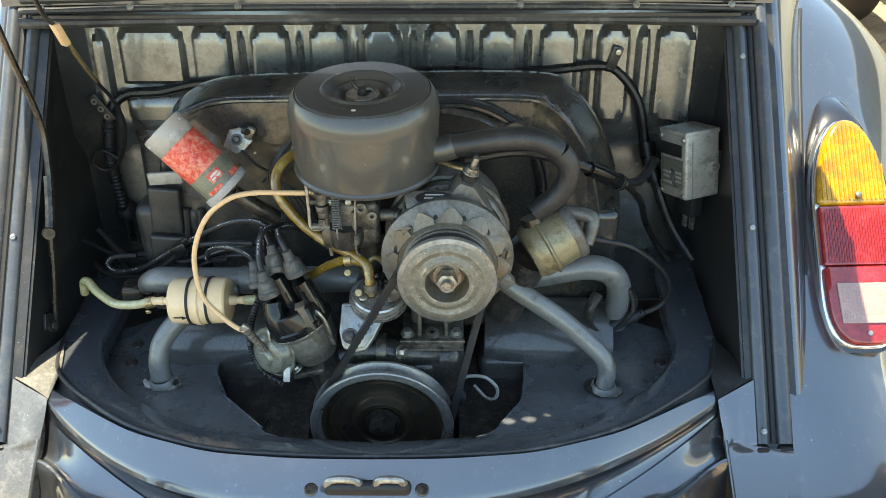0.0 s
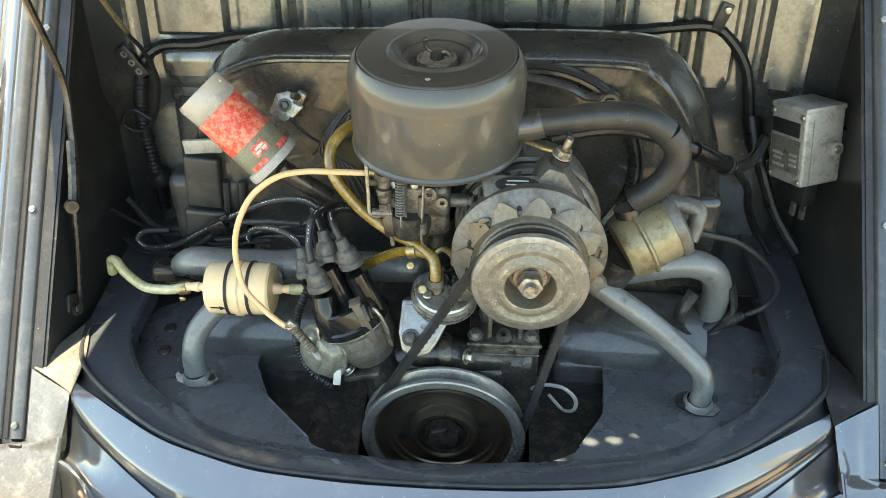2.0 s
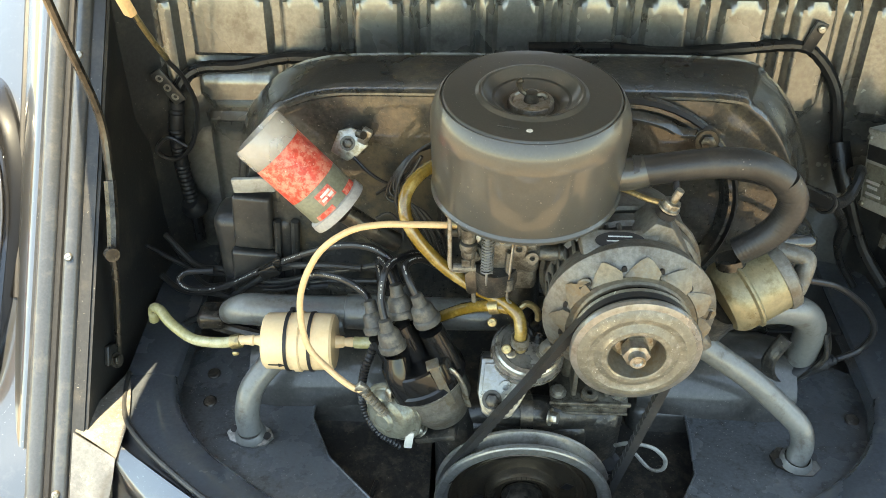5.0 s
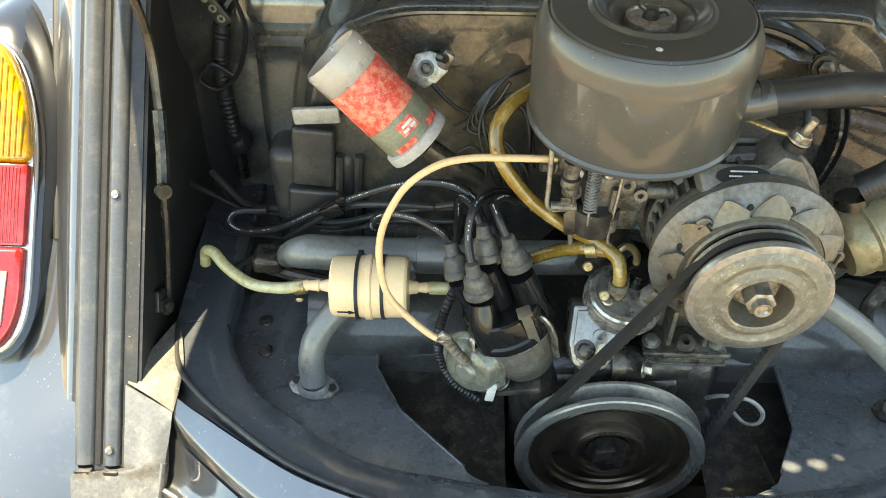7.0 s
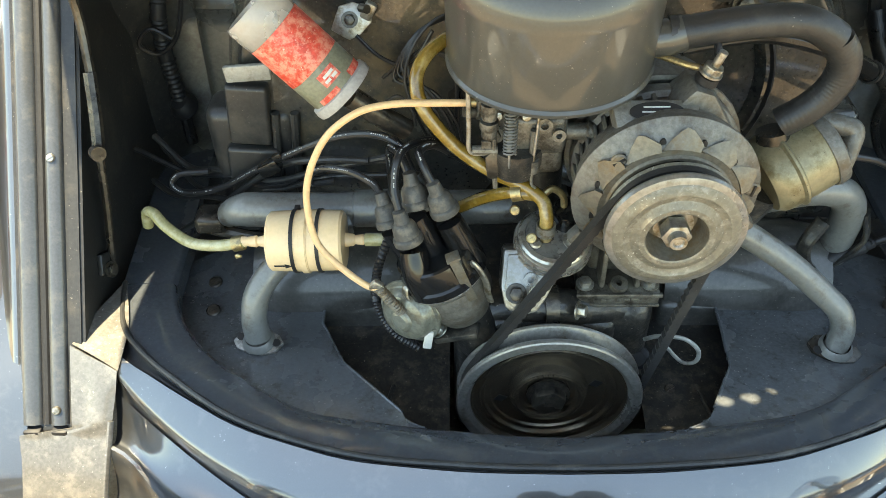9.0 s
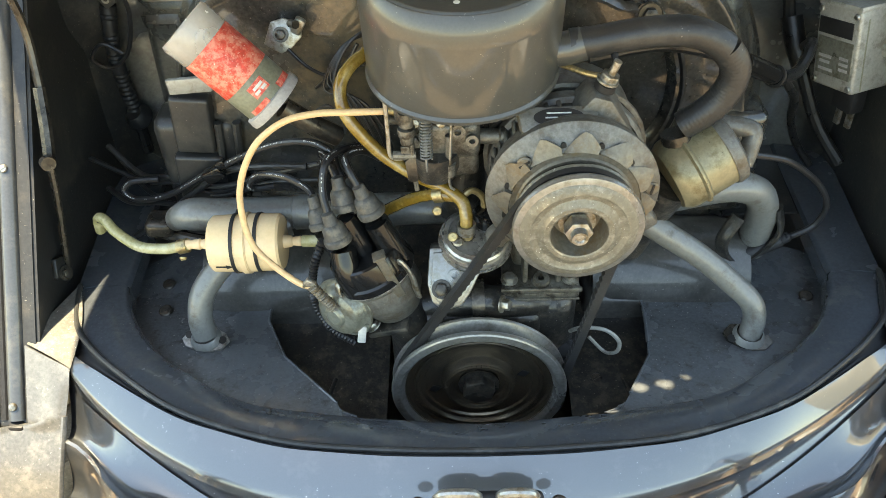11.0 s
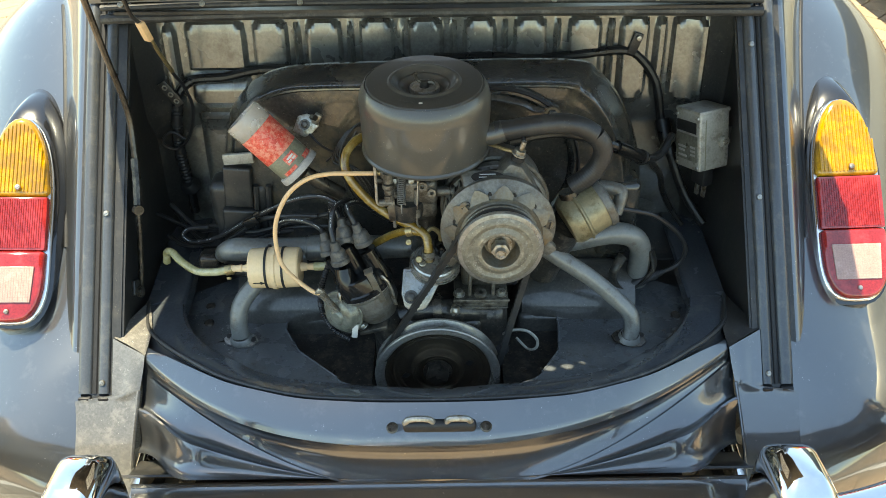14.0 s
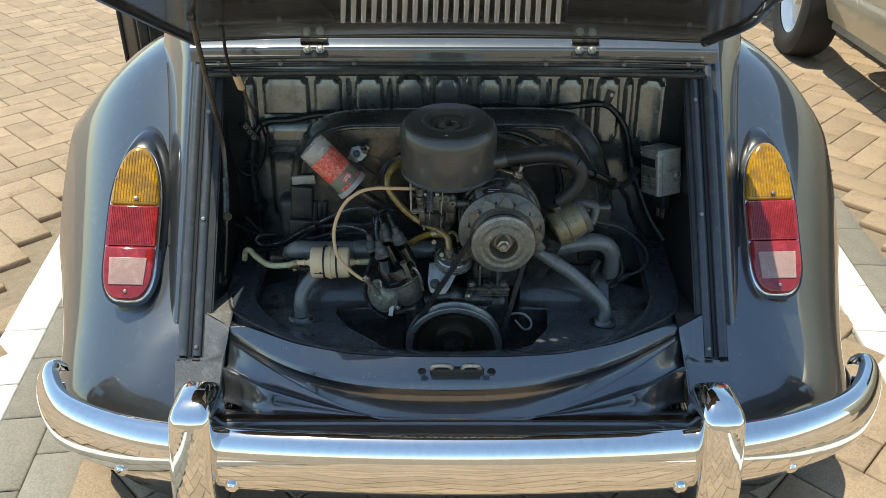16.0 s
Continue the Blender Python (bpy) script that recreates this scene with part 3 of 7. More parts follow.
lip_line, inner_line = smooth_path(LIP, 8), smooth_path(INNER, 8)


def shelf_pt(u, v):
    """Rolled inner edge, then a gently rising shelf up to the seal."""
    p, q = along(inner_line, u), along(lip_line, u) - Vector((0, 0.002, 0.004))
    r = p.lerp(q, max(0.0, v - 0.1) / 0.9)
    r.z += 0.004 * math.sin(math.pi * v) - 0.022 * max(0.0, 1 - v / 0.16) ** 2
    return r


part("bay_shelf", sheet(shelf_pt, 110, 20, 0.002), SHELF, car)
for s in (-1, 1):
    def side_shelf(u, v, s=s):
        p = Vector((s * (0.376 + 0.012 * v), 0.845 + 0.25 * v, 0.392 - 0.004 * v))
        q = Vector((s * (0.428 + 0.02 * v), 0.836 + 0.26 * v, 0.400 - 0.004 * v))
        r = p.lerp(q, max(0.0, u - 0.1) / 0.9)
        r.z += 0.004 * math.sin(math.pi * u) * (1 - v) - 0.022 * max(0.0, 1 - u / 0.16) ** 2
        return r
    part("side_shelf", sheet(side_shelf, 20, 8, 0.002), SHELF, car)
part("rear_shelf", sheet(lambda u, v: Vector((-0.452 + 0.904 * u, 0.955 + 0.155 * v, 0.385)), 8, 4, 0.003), BAY, car)
part("sealing_lip", tube(LIP, 0.0028, 10, 6), STRIP, car, "rubber engine seal along the apron")
for s in (-1, 1):
    # pressed horn between the seal and the side wall, the corner below it and the panel down to the bumper
    left_edge = smooth_path([(s * 0.444, 0.746, 0.415), (s * 0.441, 0.770, 0.414), (s * 0.435, 0.80, 0.409), (s * 0.4265, 0.840, 0.4025)], 4)
    right_edge = smooth_path([(s * 0.4005, 0.728, 0.398), (s * 0.4005, 0.755, 0.403), (s * 0.404, 0.780, 0.404), (s * 0.414, 0.812, 0.404), (s * 0.4255, 0.842, 0.4025)], 4)
    # sunlit left horn gets the pale dusty colour, shaded right horn the black
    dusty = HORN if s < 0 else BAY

    def horn(u, v):
        r = along(left_edge, v).lerp(along(right_edge, v), u)
        r.z += 0.002 * math.sin(math.pi * u) * (1 - v)
        return r
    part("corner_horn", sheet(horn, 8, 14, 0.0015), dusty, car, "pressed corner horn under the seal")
    panel_in = smooth_path([(s * 0.4005, 0.728, 0.398), (s * 0.404, 0.716, 0.380), (s * 0.4085, 0.700, 0.359), (s * 0.412, 0.676, 0.330), (s * 0.415, 0.650, 0.300), (s * 0.418, 0.615, 0.25)], 4)

    def corner(u, v):
        p = along(panel_in, v)
        q = Vector((s * (0.4445 if p.z > 0.356 else 0.494), deck_y(p.z + 0.017 * max(0.0, 1 - v / 0.4)) - 0.003, p.z + 0.017 * max(0.0, 1 - v / 0.4)))
        r = p.lerp(q, u)
        if p.z > 0.356:
            n = Vector((0, -0.76, 0.65))
            r += n * 0.003 * math.sin(math.pi * min(1, u * 1.6)) * (1 if u < 0.62 else 0) * min(1.0, v / 0.2)
        return r
    # sunlight put into the left panel's and seam's colour, besides the dust
    part("corner_panel", sheet(corner, 12, 24, 0.002), PAINT_DUSTY_SUNLIT if s < 0 else PAINT, car)
    part("apron_seam", tube([(s * 0.4085, 0.698, 0.361), (s * 0.412, 0.673, 0.333), (s * 0.415, 0.647, 0.303), (s * 0.418, 0.613, 0.256)], 0.0032, 8, 6, flat=0.7), PAINT_DUSTY_SUNLIT if s < 0 else PAINT, car)

# rear apron: crowned ledge with the latch, undercut face, flared lower panels, lip
IN_EDGE = [(0, 0.600, 0.436), (0.079, 0.603, 0.434), (0.174, 0.616, 0.429), (0.27, 0.651, 0.423), (0.34, 0.698, 0.414), (0.385, 0.732, 0.404), (0.402, 0.744, 0.396), (0.43, 0.77, 0.40)]


def a_in(x):
    return Vector((x, smooth_table([(a, c) for a, c, d in IN_EDGE], abs(x), 0.02), smooth_table([(a, d) for a, c, d in IN_EDGE], abs(x), 0.02)))


def a_crease(x):
    k = abs(x) / 0.41
    return Vector((x, 0.561 + 0.174 * k ** (2.8 if x < 0 else 2.25), 0.400 - 0.006 * k ** 4))


def a_under(x):
    k = abs(x) / 0.41
    q = max(0.0, (k - 0.28) / 0.72)
    return Vector((x, 0.560 + 0.165 * q ** 1.5, 0.336 + (0.038 if x < 0 else 0.046) * q))


def a_foot(x):
    k = abs(x) / 0.41
    p = Vector((x, 0.560 + 0.006 * k - 0.012 * max(0.0, (k - 0.3) / 0.7), 0.333 + 0.017 * k))
    e = min(1.0, max(0.0, (k - 0.76) / 0.23))
    e = e * e * (3 - 2 * e)
    return p.lerp(Vector((x, 0.645, 0.296)), e)


def ledge(u, v):
    x = -0.409 + 0.818 * u
    p, q = a_in(x), a_crease(x)
    r = p.lerp(q, v)
    w = (p - q).length
    r.z += 0.08 * w * v * (1 - v)
    r.y -= 0.08 * w * v * (1 - v)
    r.z -= 0.004 * max(0.0, v - 0.86) / 0.14
    if v < 0.08:
        r.z -= 0.006 * (1 - v / 0.08) ** 2
    return r


def under(u, v):
    x = -0.409 + 0.818 * u
    p, q = a_crease(x), a_under(x)
    r = p.lerp(q, v)
    k = max(0.0, 1 - (abs(x) / 0.41) ** 4)
    r.y += 0.016 * math.sin(math.pi * v) * k
    r.z -= 0.004
    return r


def flare(u, v):
    x = -0.409 + 0.818 * u
    p, q = a_under(x), a_foot(x)
    r = p.lerp(q, v)
    h = (p - q).length
    rib = math.exp(-((v - 0.55) / 0.08) ** 2)
    r.z += h * (0.10 * rib - 0.16 * math.sin(math.pi * min(1, v / 0.5)) * (v < 0.5) * 0.5 - 0.12 * (v > 0.6) * math.sin(math.pi * (v - 0.6) / 0.4))
    return r


apron = part("rear_apron", join(sheet(ledge, 60, 14), sheet(under, 60, 10), sheet(flare, 60, 20)), PAINT, car, "dark painted rear apron with flared creases", angle=50)
part("apron_lip", sheet(lambda u, v: Vector((-0.385 + 0.77 * u, 0.560 + 0.006 * math.sin(math.pi * min(1, v / 0.12)) - 0.052 * max(0.0, v - 0.12) - 0.012 * abs(2 * u - 1) ** 2 * v, 0.333 - 0.008 * min(1, v / 0.12) - 0.10 * max(0.0, v - 0.12))), 30, 24, 0.003), PAINT, car, "smooth lower edge panel above the bumper")

def channel(u, v):
    """The rubber that closes the groove between the shelf's seal and the apron."""
    p = along(lip_line, 0.02 + 0.96 * u)
    q = a_in(max(-0.405, min(0.405, p.x))) + Vector((0, 0.001, -0.005))
    r = p.lerp(q, v)
    r.z -= 0.004 * math.sin(math.pi * v) + 0.002
    return r


part("seal_channel", sheet(channel, 80, 4, 0.002), RUBBER, car, "black rubber channel behind the apron")

# lid latch
latch = part("lid_latch", box((0.086, 0.012, 0.016), Matrix.Translation((0.002, 0.5535, 0.440)), 0.006, 3), RUBBER, car, "dark slot of the lid latch")
for x, sx in ((-0.022, 0.034), (0.024, 0.030)):
    part("catch_plate", tube([(x - sx / 2, 0.553, 0.444), (x - sx * 0.3, 0.552, 0.4525), (x + sx * 0.3, 0.552, 0.4525), (x + sx / 2, 0.553, 0.445)], 0.0038, 10, 6), STEEL, latch, "chromed catch")
for x in (-0.053, 0.056):
    screw((x, 0.5475, 0.4435), (0, -0.35, 0.93), 0.0070, DARKSTEEL, latch, roll=50 if x < 0 else 120)

# tail lights
def lens_outline(w0=0.0445, n=16, grow=0.0):
    """Tall pointed arch with a rounded foot. x across, y up."""
    w = w0 + grow
    o = []
    for k in range(n + 1):
        a = math.pi * k / n
        o.append((w * math.copysign(abs(math.cos(a)) ** 0.92, math.cos(a)), 0.024 + (0.126 + grow) * math.sin(a)))
    o += [(-w, -0.04)]
    for k in range(n + 1):
        a = math.pi * k / n
        o.append((-w * math.copysign(abs(math.cos(a)) ** 0.62, math.cos(a)) * (1 - 0.03 * math.sin(a)), -0.080 - (0.063 + grow) * math.sin(a) ** 0.9))
    o += [(w, -0.04)]
    return o


def cut(outline, lo, hi):
    """The part of an outline between two heights."""
    def clip(pts, y, keep_above):
        out = []
        for a, b in zip(pts, pts[1:] + pts[:1]):
            ia, ib = (a[1] >= y) == keep_above, (b[1] >= y) == keep_above
            if ia:
                out.append(a)
            if ia != ib:
                k = (y - a[1]) / (b[1] - a[1])
                out.append((a[0] + k * (b[0] - a[0]), y))
        return out
    return clip(clip(outline, lo, True), hi, False)


LENS_UP = Vector((0, 0.70, 0.714))
LENS_OUT = Vector((0, -0.714, 0.70))


def tail_light(s):
    c = Vector((s * 0.592, 0.877, 0.551)) - LENS_OUT * (0.0 if s < 0 else 0.016) - LENS_UP * (0.024 if s < 0 else 0.006) + Vector((0.003, 0, 0)) * (s < 0)
    turn = Matrix.Rotation(radians(-s * 6), 4, LENS_UP)
    out = turn @ LENS_OUT
    xa = LENS_UP.cross(out).normalized()
    m = Matrix.Translation(c) @ Matrix((( xa.x, LENS_UP.x, out.x, 0), (xa.y, LENS_UP.y, out.y, 0), (xa.z, LENS_UP.z, out.z, 0), (0, 0, 0, 1)))
    def pod(u, v):
        """Teardrop pod: follows the lens at its face, spreads and is drawn out to a point above it."""
        a = 2 * math.pi * u
        x, y = math.sin(a), -math.cos(a)
        top = max(0.0, y)
        inner = max(0.0, -s * x)
        w = 0.051 + v * (0.004 + 0.030 * inner) - 0.004 * top ** 2
        h = (0.150 + 0.014 * v) if y < 0 else (0.156 + 0.076 * v ** 0.8)
        xx = w * math.copysign(abs(x) ** (0.62 if y < 0 else 0.78), x) - s * 0.006 * v * top
        return m @ Vector((xx, h * math.copysign(abs(y) ** 0.9, y), -0.010 - 0.066 * v ** 1.3))
    light = part("tail_light", sheet(pod, 56, 12), PAINT_DARK, car, "tail light with amber, red and pale lens on a painted pod")
    part("pod_face", prism(lens_outline(0.0445, 16, 0.0075), 0.004, m @ Matrix.Translation((0, 0, -0.014)), 0.001), PAINT_DARK, light)
    part("chrome_rim", prism(lens_outline(0.0445, 16, 0.0030), 0.010, m @ Matrix.Translation((0, 0, -0.012)), 0.004, 3), CHROME, light, "chrome rim")
    o = lens_outline(0.0440)
    part("amber_lens", prism(cut(o, 0.0342, 0.2), 0.019, m @ Matrix.Translation((0, 0, -0.008)), 0.008, 4), AMBER, light, "amber lens with upright ribs")
    part("red_lens", prism(cut(o, -0.043, 0.0336), 0.019, m @ Matrix.Translation((0, 0, -0.008)), 0.003, 2), RED, light, "red ribbed lens")
    part("lower_lens", prism(cut(o, -0.2, -0.0435), 0.021, m @ Matrix.Translation((0, 0, -0.008)), 0.006, 3), RED, light, "red lower lens")
    ribs = []
    for k in range(-7, 8):
        x = k * 0.0052
        h = 0.024 + 0.126 * math.sqrt(max(0, 1 - (abs(x) / 0.0445) ** 2)) - 0.010
        ribs.append(box((0.0026, h - 0.040, 0.0018), m @ Matrix.Translation((x, (h + 0.040) / 2, 0.0115)), 0.0008, 1))
    part("lens_ribs", join(*ribs), AMBER, light)
    ribs = [box((0.0017, 0.070, 0.0014), m @ Matrix.Translation((k * 0.0031, -0.005, 0.0113)), 0.0005, 1) for k in range(-12, 13)]
    part("lens_ribs", join(*ribs), RED, light)
    for k in (-1, 1):
        part("lens_facet", prism([(k * 0.008, -0.050), (k * 0.036, -0.047), (k * 0.033, -0.058), (k * 0.014, -0.060)], 0.002, m @ Matrix.Translation((0, 0, 0.0130)) @ Matrix.Rotation(radians(4), 4, "X"), 0.0006), REFLECT, light, "pale facet above the reflector")
    part("reflector", prism([(-0.033, -0.066), (0.033, -0.066), (0.030, -0.116), (-0.030, -0.116)], 0.003, m @ Matrix.Translation((0, 0, 0.0125)), 0.001), REFLECT, light, "pale ribbed reflector")
    cells = [box((0.0024, 0.0024, 0.0006), m @ Matrix.Translation((i * 0.0033, -0.091 + j * 0.0033, 0.0156)), 0, 1) for i in range(-8, 9) for j in range(-7, 8)]
    tagged(part("reflector_grid", join(*cells), REFLECT, light), kind="stuff")
    screw(m @ Vector((0.004, 0.046, 0.0145)), out, 0.0042, STEEL, light)
    screw(m @ Vector((0, -0.128, 0.0135)), out, 0.0035, STEEL, light)
    return light


for side in (-1, 1):
    tail_light(side)

# bumper with overriders
BUMP = [(-0.686, 0.672, 0.333), (-0.672, 0.612, 0.337), (-0.612, 0.538, 0.347), (-0.49, 0.476, 0.359), (-0.35, 0.446, 0.367), (-0.18, 0.432, 0.370), (0, 0.428, 0.370),
        (0.18, 0.432, 0.370), (0.35, 0.446, 0.368), (0.495, 0.476, 0.365), (0.620, 0.538, 0.359), (0.683, 0.612, 0.354), (0.698, 0.672, 0.351)]


def bumper_blade():
    path = smooth_path(BUMP, 10)
    prof = [(-0.010, 0.044), (-0.005, 0.0515), (0.003, 0.0548), (0.011, 0.0535), (0.019, 0.047), (0.027, 0.034), (0.033, 0.012), (0.034, -0.012), (0.03, -0.034), (0.022, -0.048), (0.012, -0.055), (0.004, -0.058)]
    bm = bmesh.new()
    rows = []
    for i, q in enumerate(path):
        t = (path[min(i + 1, len(path) - 1)] - path[max(i - 1, 0)]).normalized()
        n = Vector((t.y, -t.x, 0)).normalized()
        k = 1.0
        end = min(i, len(path) - 1 - i) / 6.0
        if end < 1:
            k = math.sqrt(max(0.0, 1 - (1 - end) ** 2)) * 0.75 + 0.25
        rows.append([bm.verts.new(q + n * o + Vector((0, 0, h * k))) for o, h in prof])
    for a, b in zip(rows, rows[1:]):
        for j in range(len(prof) - 1):
            bm.faces.new((a[j], a[j + 1], b[j + 1], b[j]))
    back(bm, 0.003)
    return bm


bumper = part("bumper", bumper_blade(), CHROME, car, "chrome bumper blade", angle=60)


def overrider(s):
    x0 = s * 0.379
    rows = []
    bm = bmesh.new()
    for k in range(25):
        a = k / 24
        z = 0.272 + 0.212 * a
        cap = 1.0 if a < 0.86 else max(0.30, 1 - ((a - 0.86) / 0.14) ** 3.0) ** 0.55
        w = 0.038 * (1 - 0.16 * a) * cap
        d = 0.060 * (0.70 + 0.30 * math.sin(math.pi * min(1, 0.15 + a * 0.85))) * cap
        ring = []
        for j in range(20):
            b = 2 * math.pi * j / 20
            cx, sy = math.cos(b), math.sin(b)
            ring.append(bm.verts.new((x0 + s * 0.016 * (1 - a) + w * math.copysign(abs(cx) ** 0.42, cx), 0.455 + d * math.copysign(abs(sy) ** 0.42, sy) * (1.0 if sy < 0 else 0.9), z)))
        rows.append(ring)
    for a, b in zip(rows, rows[1:]):
        for j in range(20):
            bm.faces.new((a[j], a[(j + 1) % 20], b[(j + 1) % 20], b[j]))
    bm.faces.new(rows[0][::-1])
    bm.faces.new(rows[-1])
    part("overrider", bm, CHROME, bumper, "upright chrome overrider", angle=60)


for side in (-1, 1):
    overrider(side)
for x, y, z in ((-0.515, 0.452, 0.326), (-0.335, 0.412, 0.334), (0.335, 0.412, 0.334), (0.515, 0.452, 0.334)):
    n = Vector((x * 0.35, -1, -0.25))
    part("bumper_bolt", lathe([(0.011, -0.003), (0.011, 0.001), (0.008, 0.004), (0, 0.005)], axis((x, y, z), n), 20), CHROME, bumper, "domed chrome bumper bolt")
for s in (-1, 1):
    part("bumper_bracket", box((0.03, 0.22, 0.05), Matrix.Translation((s * 0.385, 0.58, 0.245)), 0.004), BAY, car)
    part("exhaust_tip", lathe([(0.015, 0), (0.019, 0), (0.021, 0.02), (0.021, 0.24), (0.016, 0.24), (0.015, 0.02)], axis((s * 0.40, 0.455, 0.235), (0, 1, 0.12)), 24, True), CHROME, car, "chrome exhaust tail pipe")
    wheel = part("wheel", lathe([(0.0, -0.03), (0.12, -0.05), (0.19, -0.06), (0.2, -0.075), (0.2, 0.075), (0.0, 0.075)], axis((s * 0.655, 1.28, GZ + 0.318), (s, 0, 0)), 32), DARKSTEEL, car)
    part("tyre", lathe([(0.2, -0.07), (0.24, -0.085), (0.29, -0.083), (0.312, -0.06), (0.318, 0), (0.312, 0.06), (0.29, 0.083), (0.24, 0.085), (0.2, 0.07)], axis((s * 0.655, 1.28, GZ + 0.318), (s, 0, 0)), 40), TYRE, wheel, "black tyre")
part("rear_valance", sheet(lambda u, v: Vector((-0.41 + 0.82 * u, 0.575 + 0.22 * v, 0.335 - 0.10 * v ** 0.5)), 8, 8, 0.003), BAY, car)
part("undertray", box((1.1, 0.9, 0.02), Matrix.Translation((0, 1.35, 0.20)), 0.004), BAY, car)
part("floor_pan", box((1.2, 1.6, 0.03), Matrix.Translation((0, 2.5, 0.16)), 0.004), BAY, car)

# engine lid, held open over the bay
LID_A, LID_DIR, LID_N = Vector((-0.008, 1.030, 0.831)), Vector((0, -0.877, 0.4804)), Vector((0, -0.4804, -0.877))
LID_LEN = 0.64


def lid_half(d):
    return 0.468 + 0.036 * min(1.0, max(0.0, d) / 0.2) - 0.012 * min(1.0, max(0.0, d - 0.2) / 0.12) - 0.03 * max(0.0, (d - 0.56) / 0.08) ** 2


def lid_pt(x, d, h=0.0):
    """x as a share of the half width, d from the hinge, h out of the inner side."""
    crown = 0.010 * x * x + 0.012 * (max(0.0, d - 0.2) / 0.25) ** 2
    return LID_A + Vector((x * lid_half(d) - 0.024 * min(1.0, max(0.0, d - 0.20) / 0.12), 0, 0)) + LID_DIR * d + LID_N * (h + crown - 0.008)


# unseen holes added to throw sun spots below: place, half width, half depth
HOLES = [(0.0408, 0.401, 0.008, 0.007), (0.0652, 0.397, 0.008, 0.007), (0.0878, 0.3865, 0.004, 0.004), (0.0070, 0.438, 0.006, 0.005), (-0.0080, 0.3815, 0.005, 0.004), (-0.370, 0.572, 0.011, 0.012), (-0.232, 0.538, 0.003, 0.003)]


def lid_skin():
    xs = sorted({-1.0, 1.0, *[round(-0.96 + 0.12 * k, 4) for k in range(17)], *[round((x + e * w) / 0.492, 5) for x, d, w, h in HOLES for e in (-1, 1)]})
    ds = sorted({0, 0.01, 0.05, 0.10, 0.15, 0.20, 0.30, 0.36, 0.42, 0.48, 0.52, 0.56, 0.58, 0.60, 0.62, LID_LEN, *[round(d + e * h, 5) for x, d, w, h in HOLES for e in (-1, 1)]})
    bm = bmesh.new()
    g = [[bm.verts.new(lid_pt(x, d)) for d in ds] for x in xs]
    for i in range(len(xs) - 1):
        for j in range(len(ds) - 1):
            mx, md = (xs[i] + xs[i + 1]) / 2 * 0.492, (ds[j] + ds[j + 1]) / 2
            if any(abs(mx - x) < w and abs(md - d) < h for x, d, w, h in HOLES):
                continue
            bm.faces.new((g[i][j], g[i + 1][j], g[i + 1][j + 1], g[i][j + 1]))
    # rounded corners of the holes
    for x, d, w, h in HOLES:
        for sx in (-1, 1):
            for sd in (-1, 1):
                bm.faces.new([bm.verts.new(lid_pt(p / 0.492, q)) for p, q in ((x + sx * w, d + sd * h), (x + sx * w * 0.35, d + sd * h), (x + sx * w, d + sd * h * 0.35))])
    back(bm, 0.003)
    return bm


lid = part("engine_lid", lid_skin(), LIDIN, car, "open engine lid with a black lining and white bars for its sky-lit louvre slots", angle=30)
# air grille: white round-ended bars standing in for skylight seen in its slots
for k in range(22):
    x = -0.182 + 0.01728 * k
    pts = [lid_pt((x * (1 - 0.7 * (d - 0.12)) + 0.024 * min(1.0, max(0.0, d - 0.20) / 0.12)) / lid_half(d), d, 0.004) for d in (0.120, 0.16, 0.22, 0.29)]
    part("louvre", tube(pts, 0.0047, 12, 3, flat=1.0), LOUVRE, lid, "white bar standing in for a sky-lit louvre slot")
part("grille_rim", tube([lid_pt(q / 0.495, d, 0.003) for q, d in ((-0.190, 0.30), (-0.197, 0.112), (0.197, 0.112), (0.190, 0.30))], 0.004, 8, 1), LIDIN, lid)
rimpath = [lid_pt(-1, d, 0.004) for d in (0.0, 0.15, 0.30, 0.45, 0.55)] + [lid_pt(-0.96, LID_LEN - 0.012, 0.004), lid_pt(0, LID_LEN, 0.004), lid_pt(0.96, LID_LEN - 0.012, 0.004)] + [lid_pt(1, d, 0.004) for d in (0.55, 0.45, 0.30, 0.15, 0.0)]
part("lid_edge", tube(rimpath, 0.009, 10, 8), PAINT, lid, "rolled painted edge of the lid")
part("lid_foot", tube([lid_pt(-1, 0.0, 0.0), lid_pt(-0.5, -0.002, 0.0), lid_pt(0.5, -0.002, 0.0), lid_pt(1, 0.0, 0.0)], 0.006, 10, 6), LIDIN, lid)
for x in (-0.262, 0.246):
    hinge = part("hinge", box((0.052, 0.004, 0.030), Matrix.Translation((x, 1.052, 0.803)) @ Matrix.Rotation(radians(-35), 4, "X"), 0.002), DARKSTEEL, car, "steel lid hinge")
    part("hinge_knuckle", lathe([(0.005, -0.025), (0.005, 0.025)], axis((x, 1.058, 0.819), (1, 0, 0)), 12), DARKSTEEL, hinge)
    for dx in (-0.012, 0.012):
        bolt((x + dx, 1.0485, 0.804), (0, -0.82, 0.57), 0.0055, 0.004, STEEL, hinge)
# open door beyond the fender
dm = Matrix.Translation((-1.115, 2.38, 0.55)) @ Matrix.Rotation(radians(-26), 4, "Z")
door = part("door", box((0.06, 0.80, 0.75), dm @ Matrix.Translation((0.01, 0.41, 0)), 0.015, 3), PAINT, car, "open door")
part("door_edge", box((0.056, 0.012, 0.72), dm @ Matrix.Translation((0.006, 0.004, 0)), 0.003), JAMB, door, "brown door edge")
part("door_seal", tube([dm @ Vector((-0.024, -0.004, z)) for z in (-0.36, 0.0, 0.36)], 0.008, 8, 2), RUBBER, door, "black door seal")
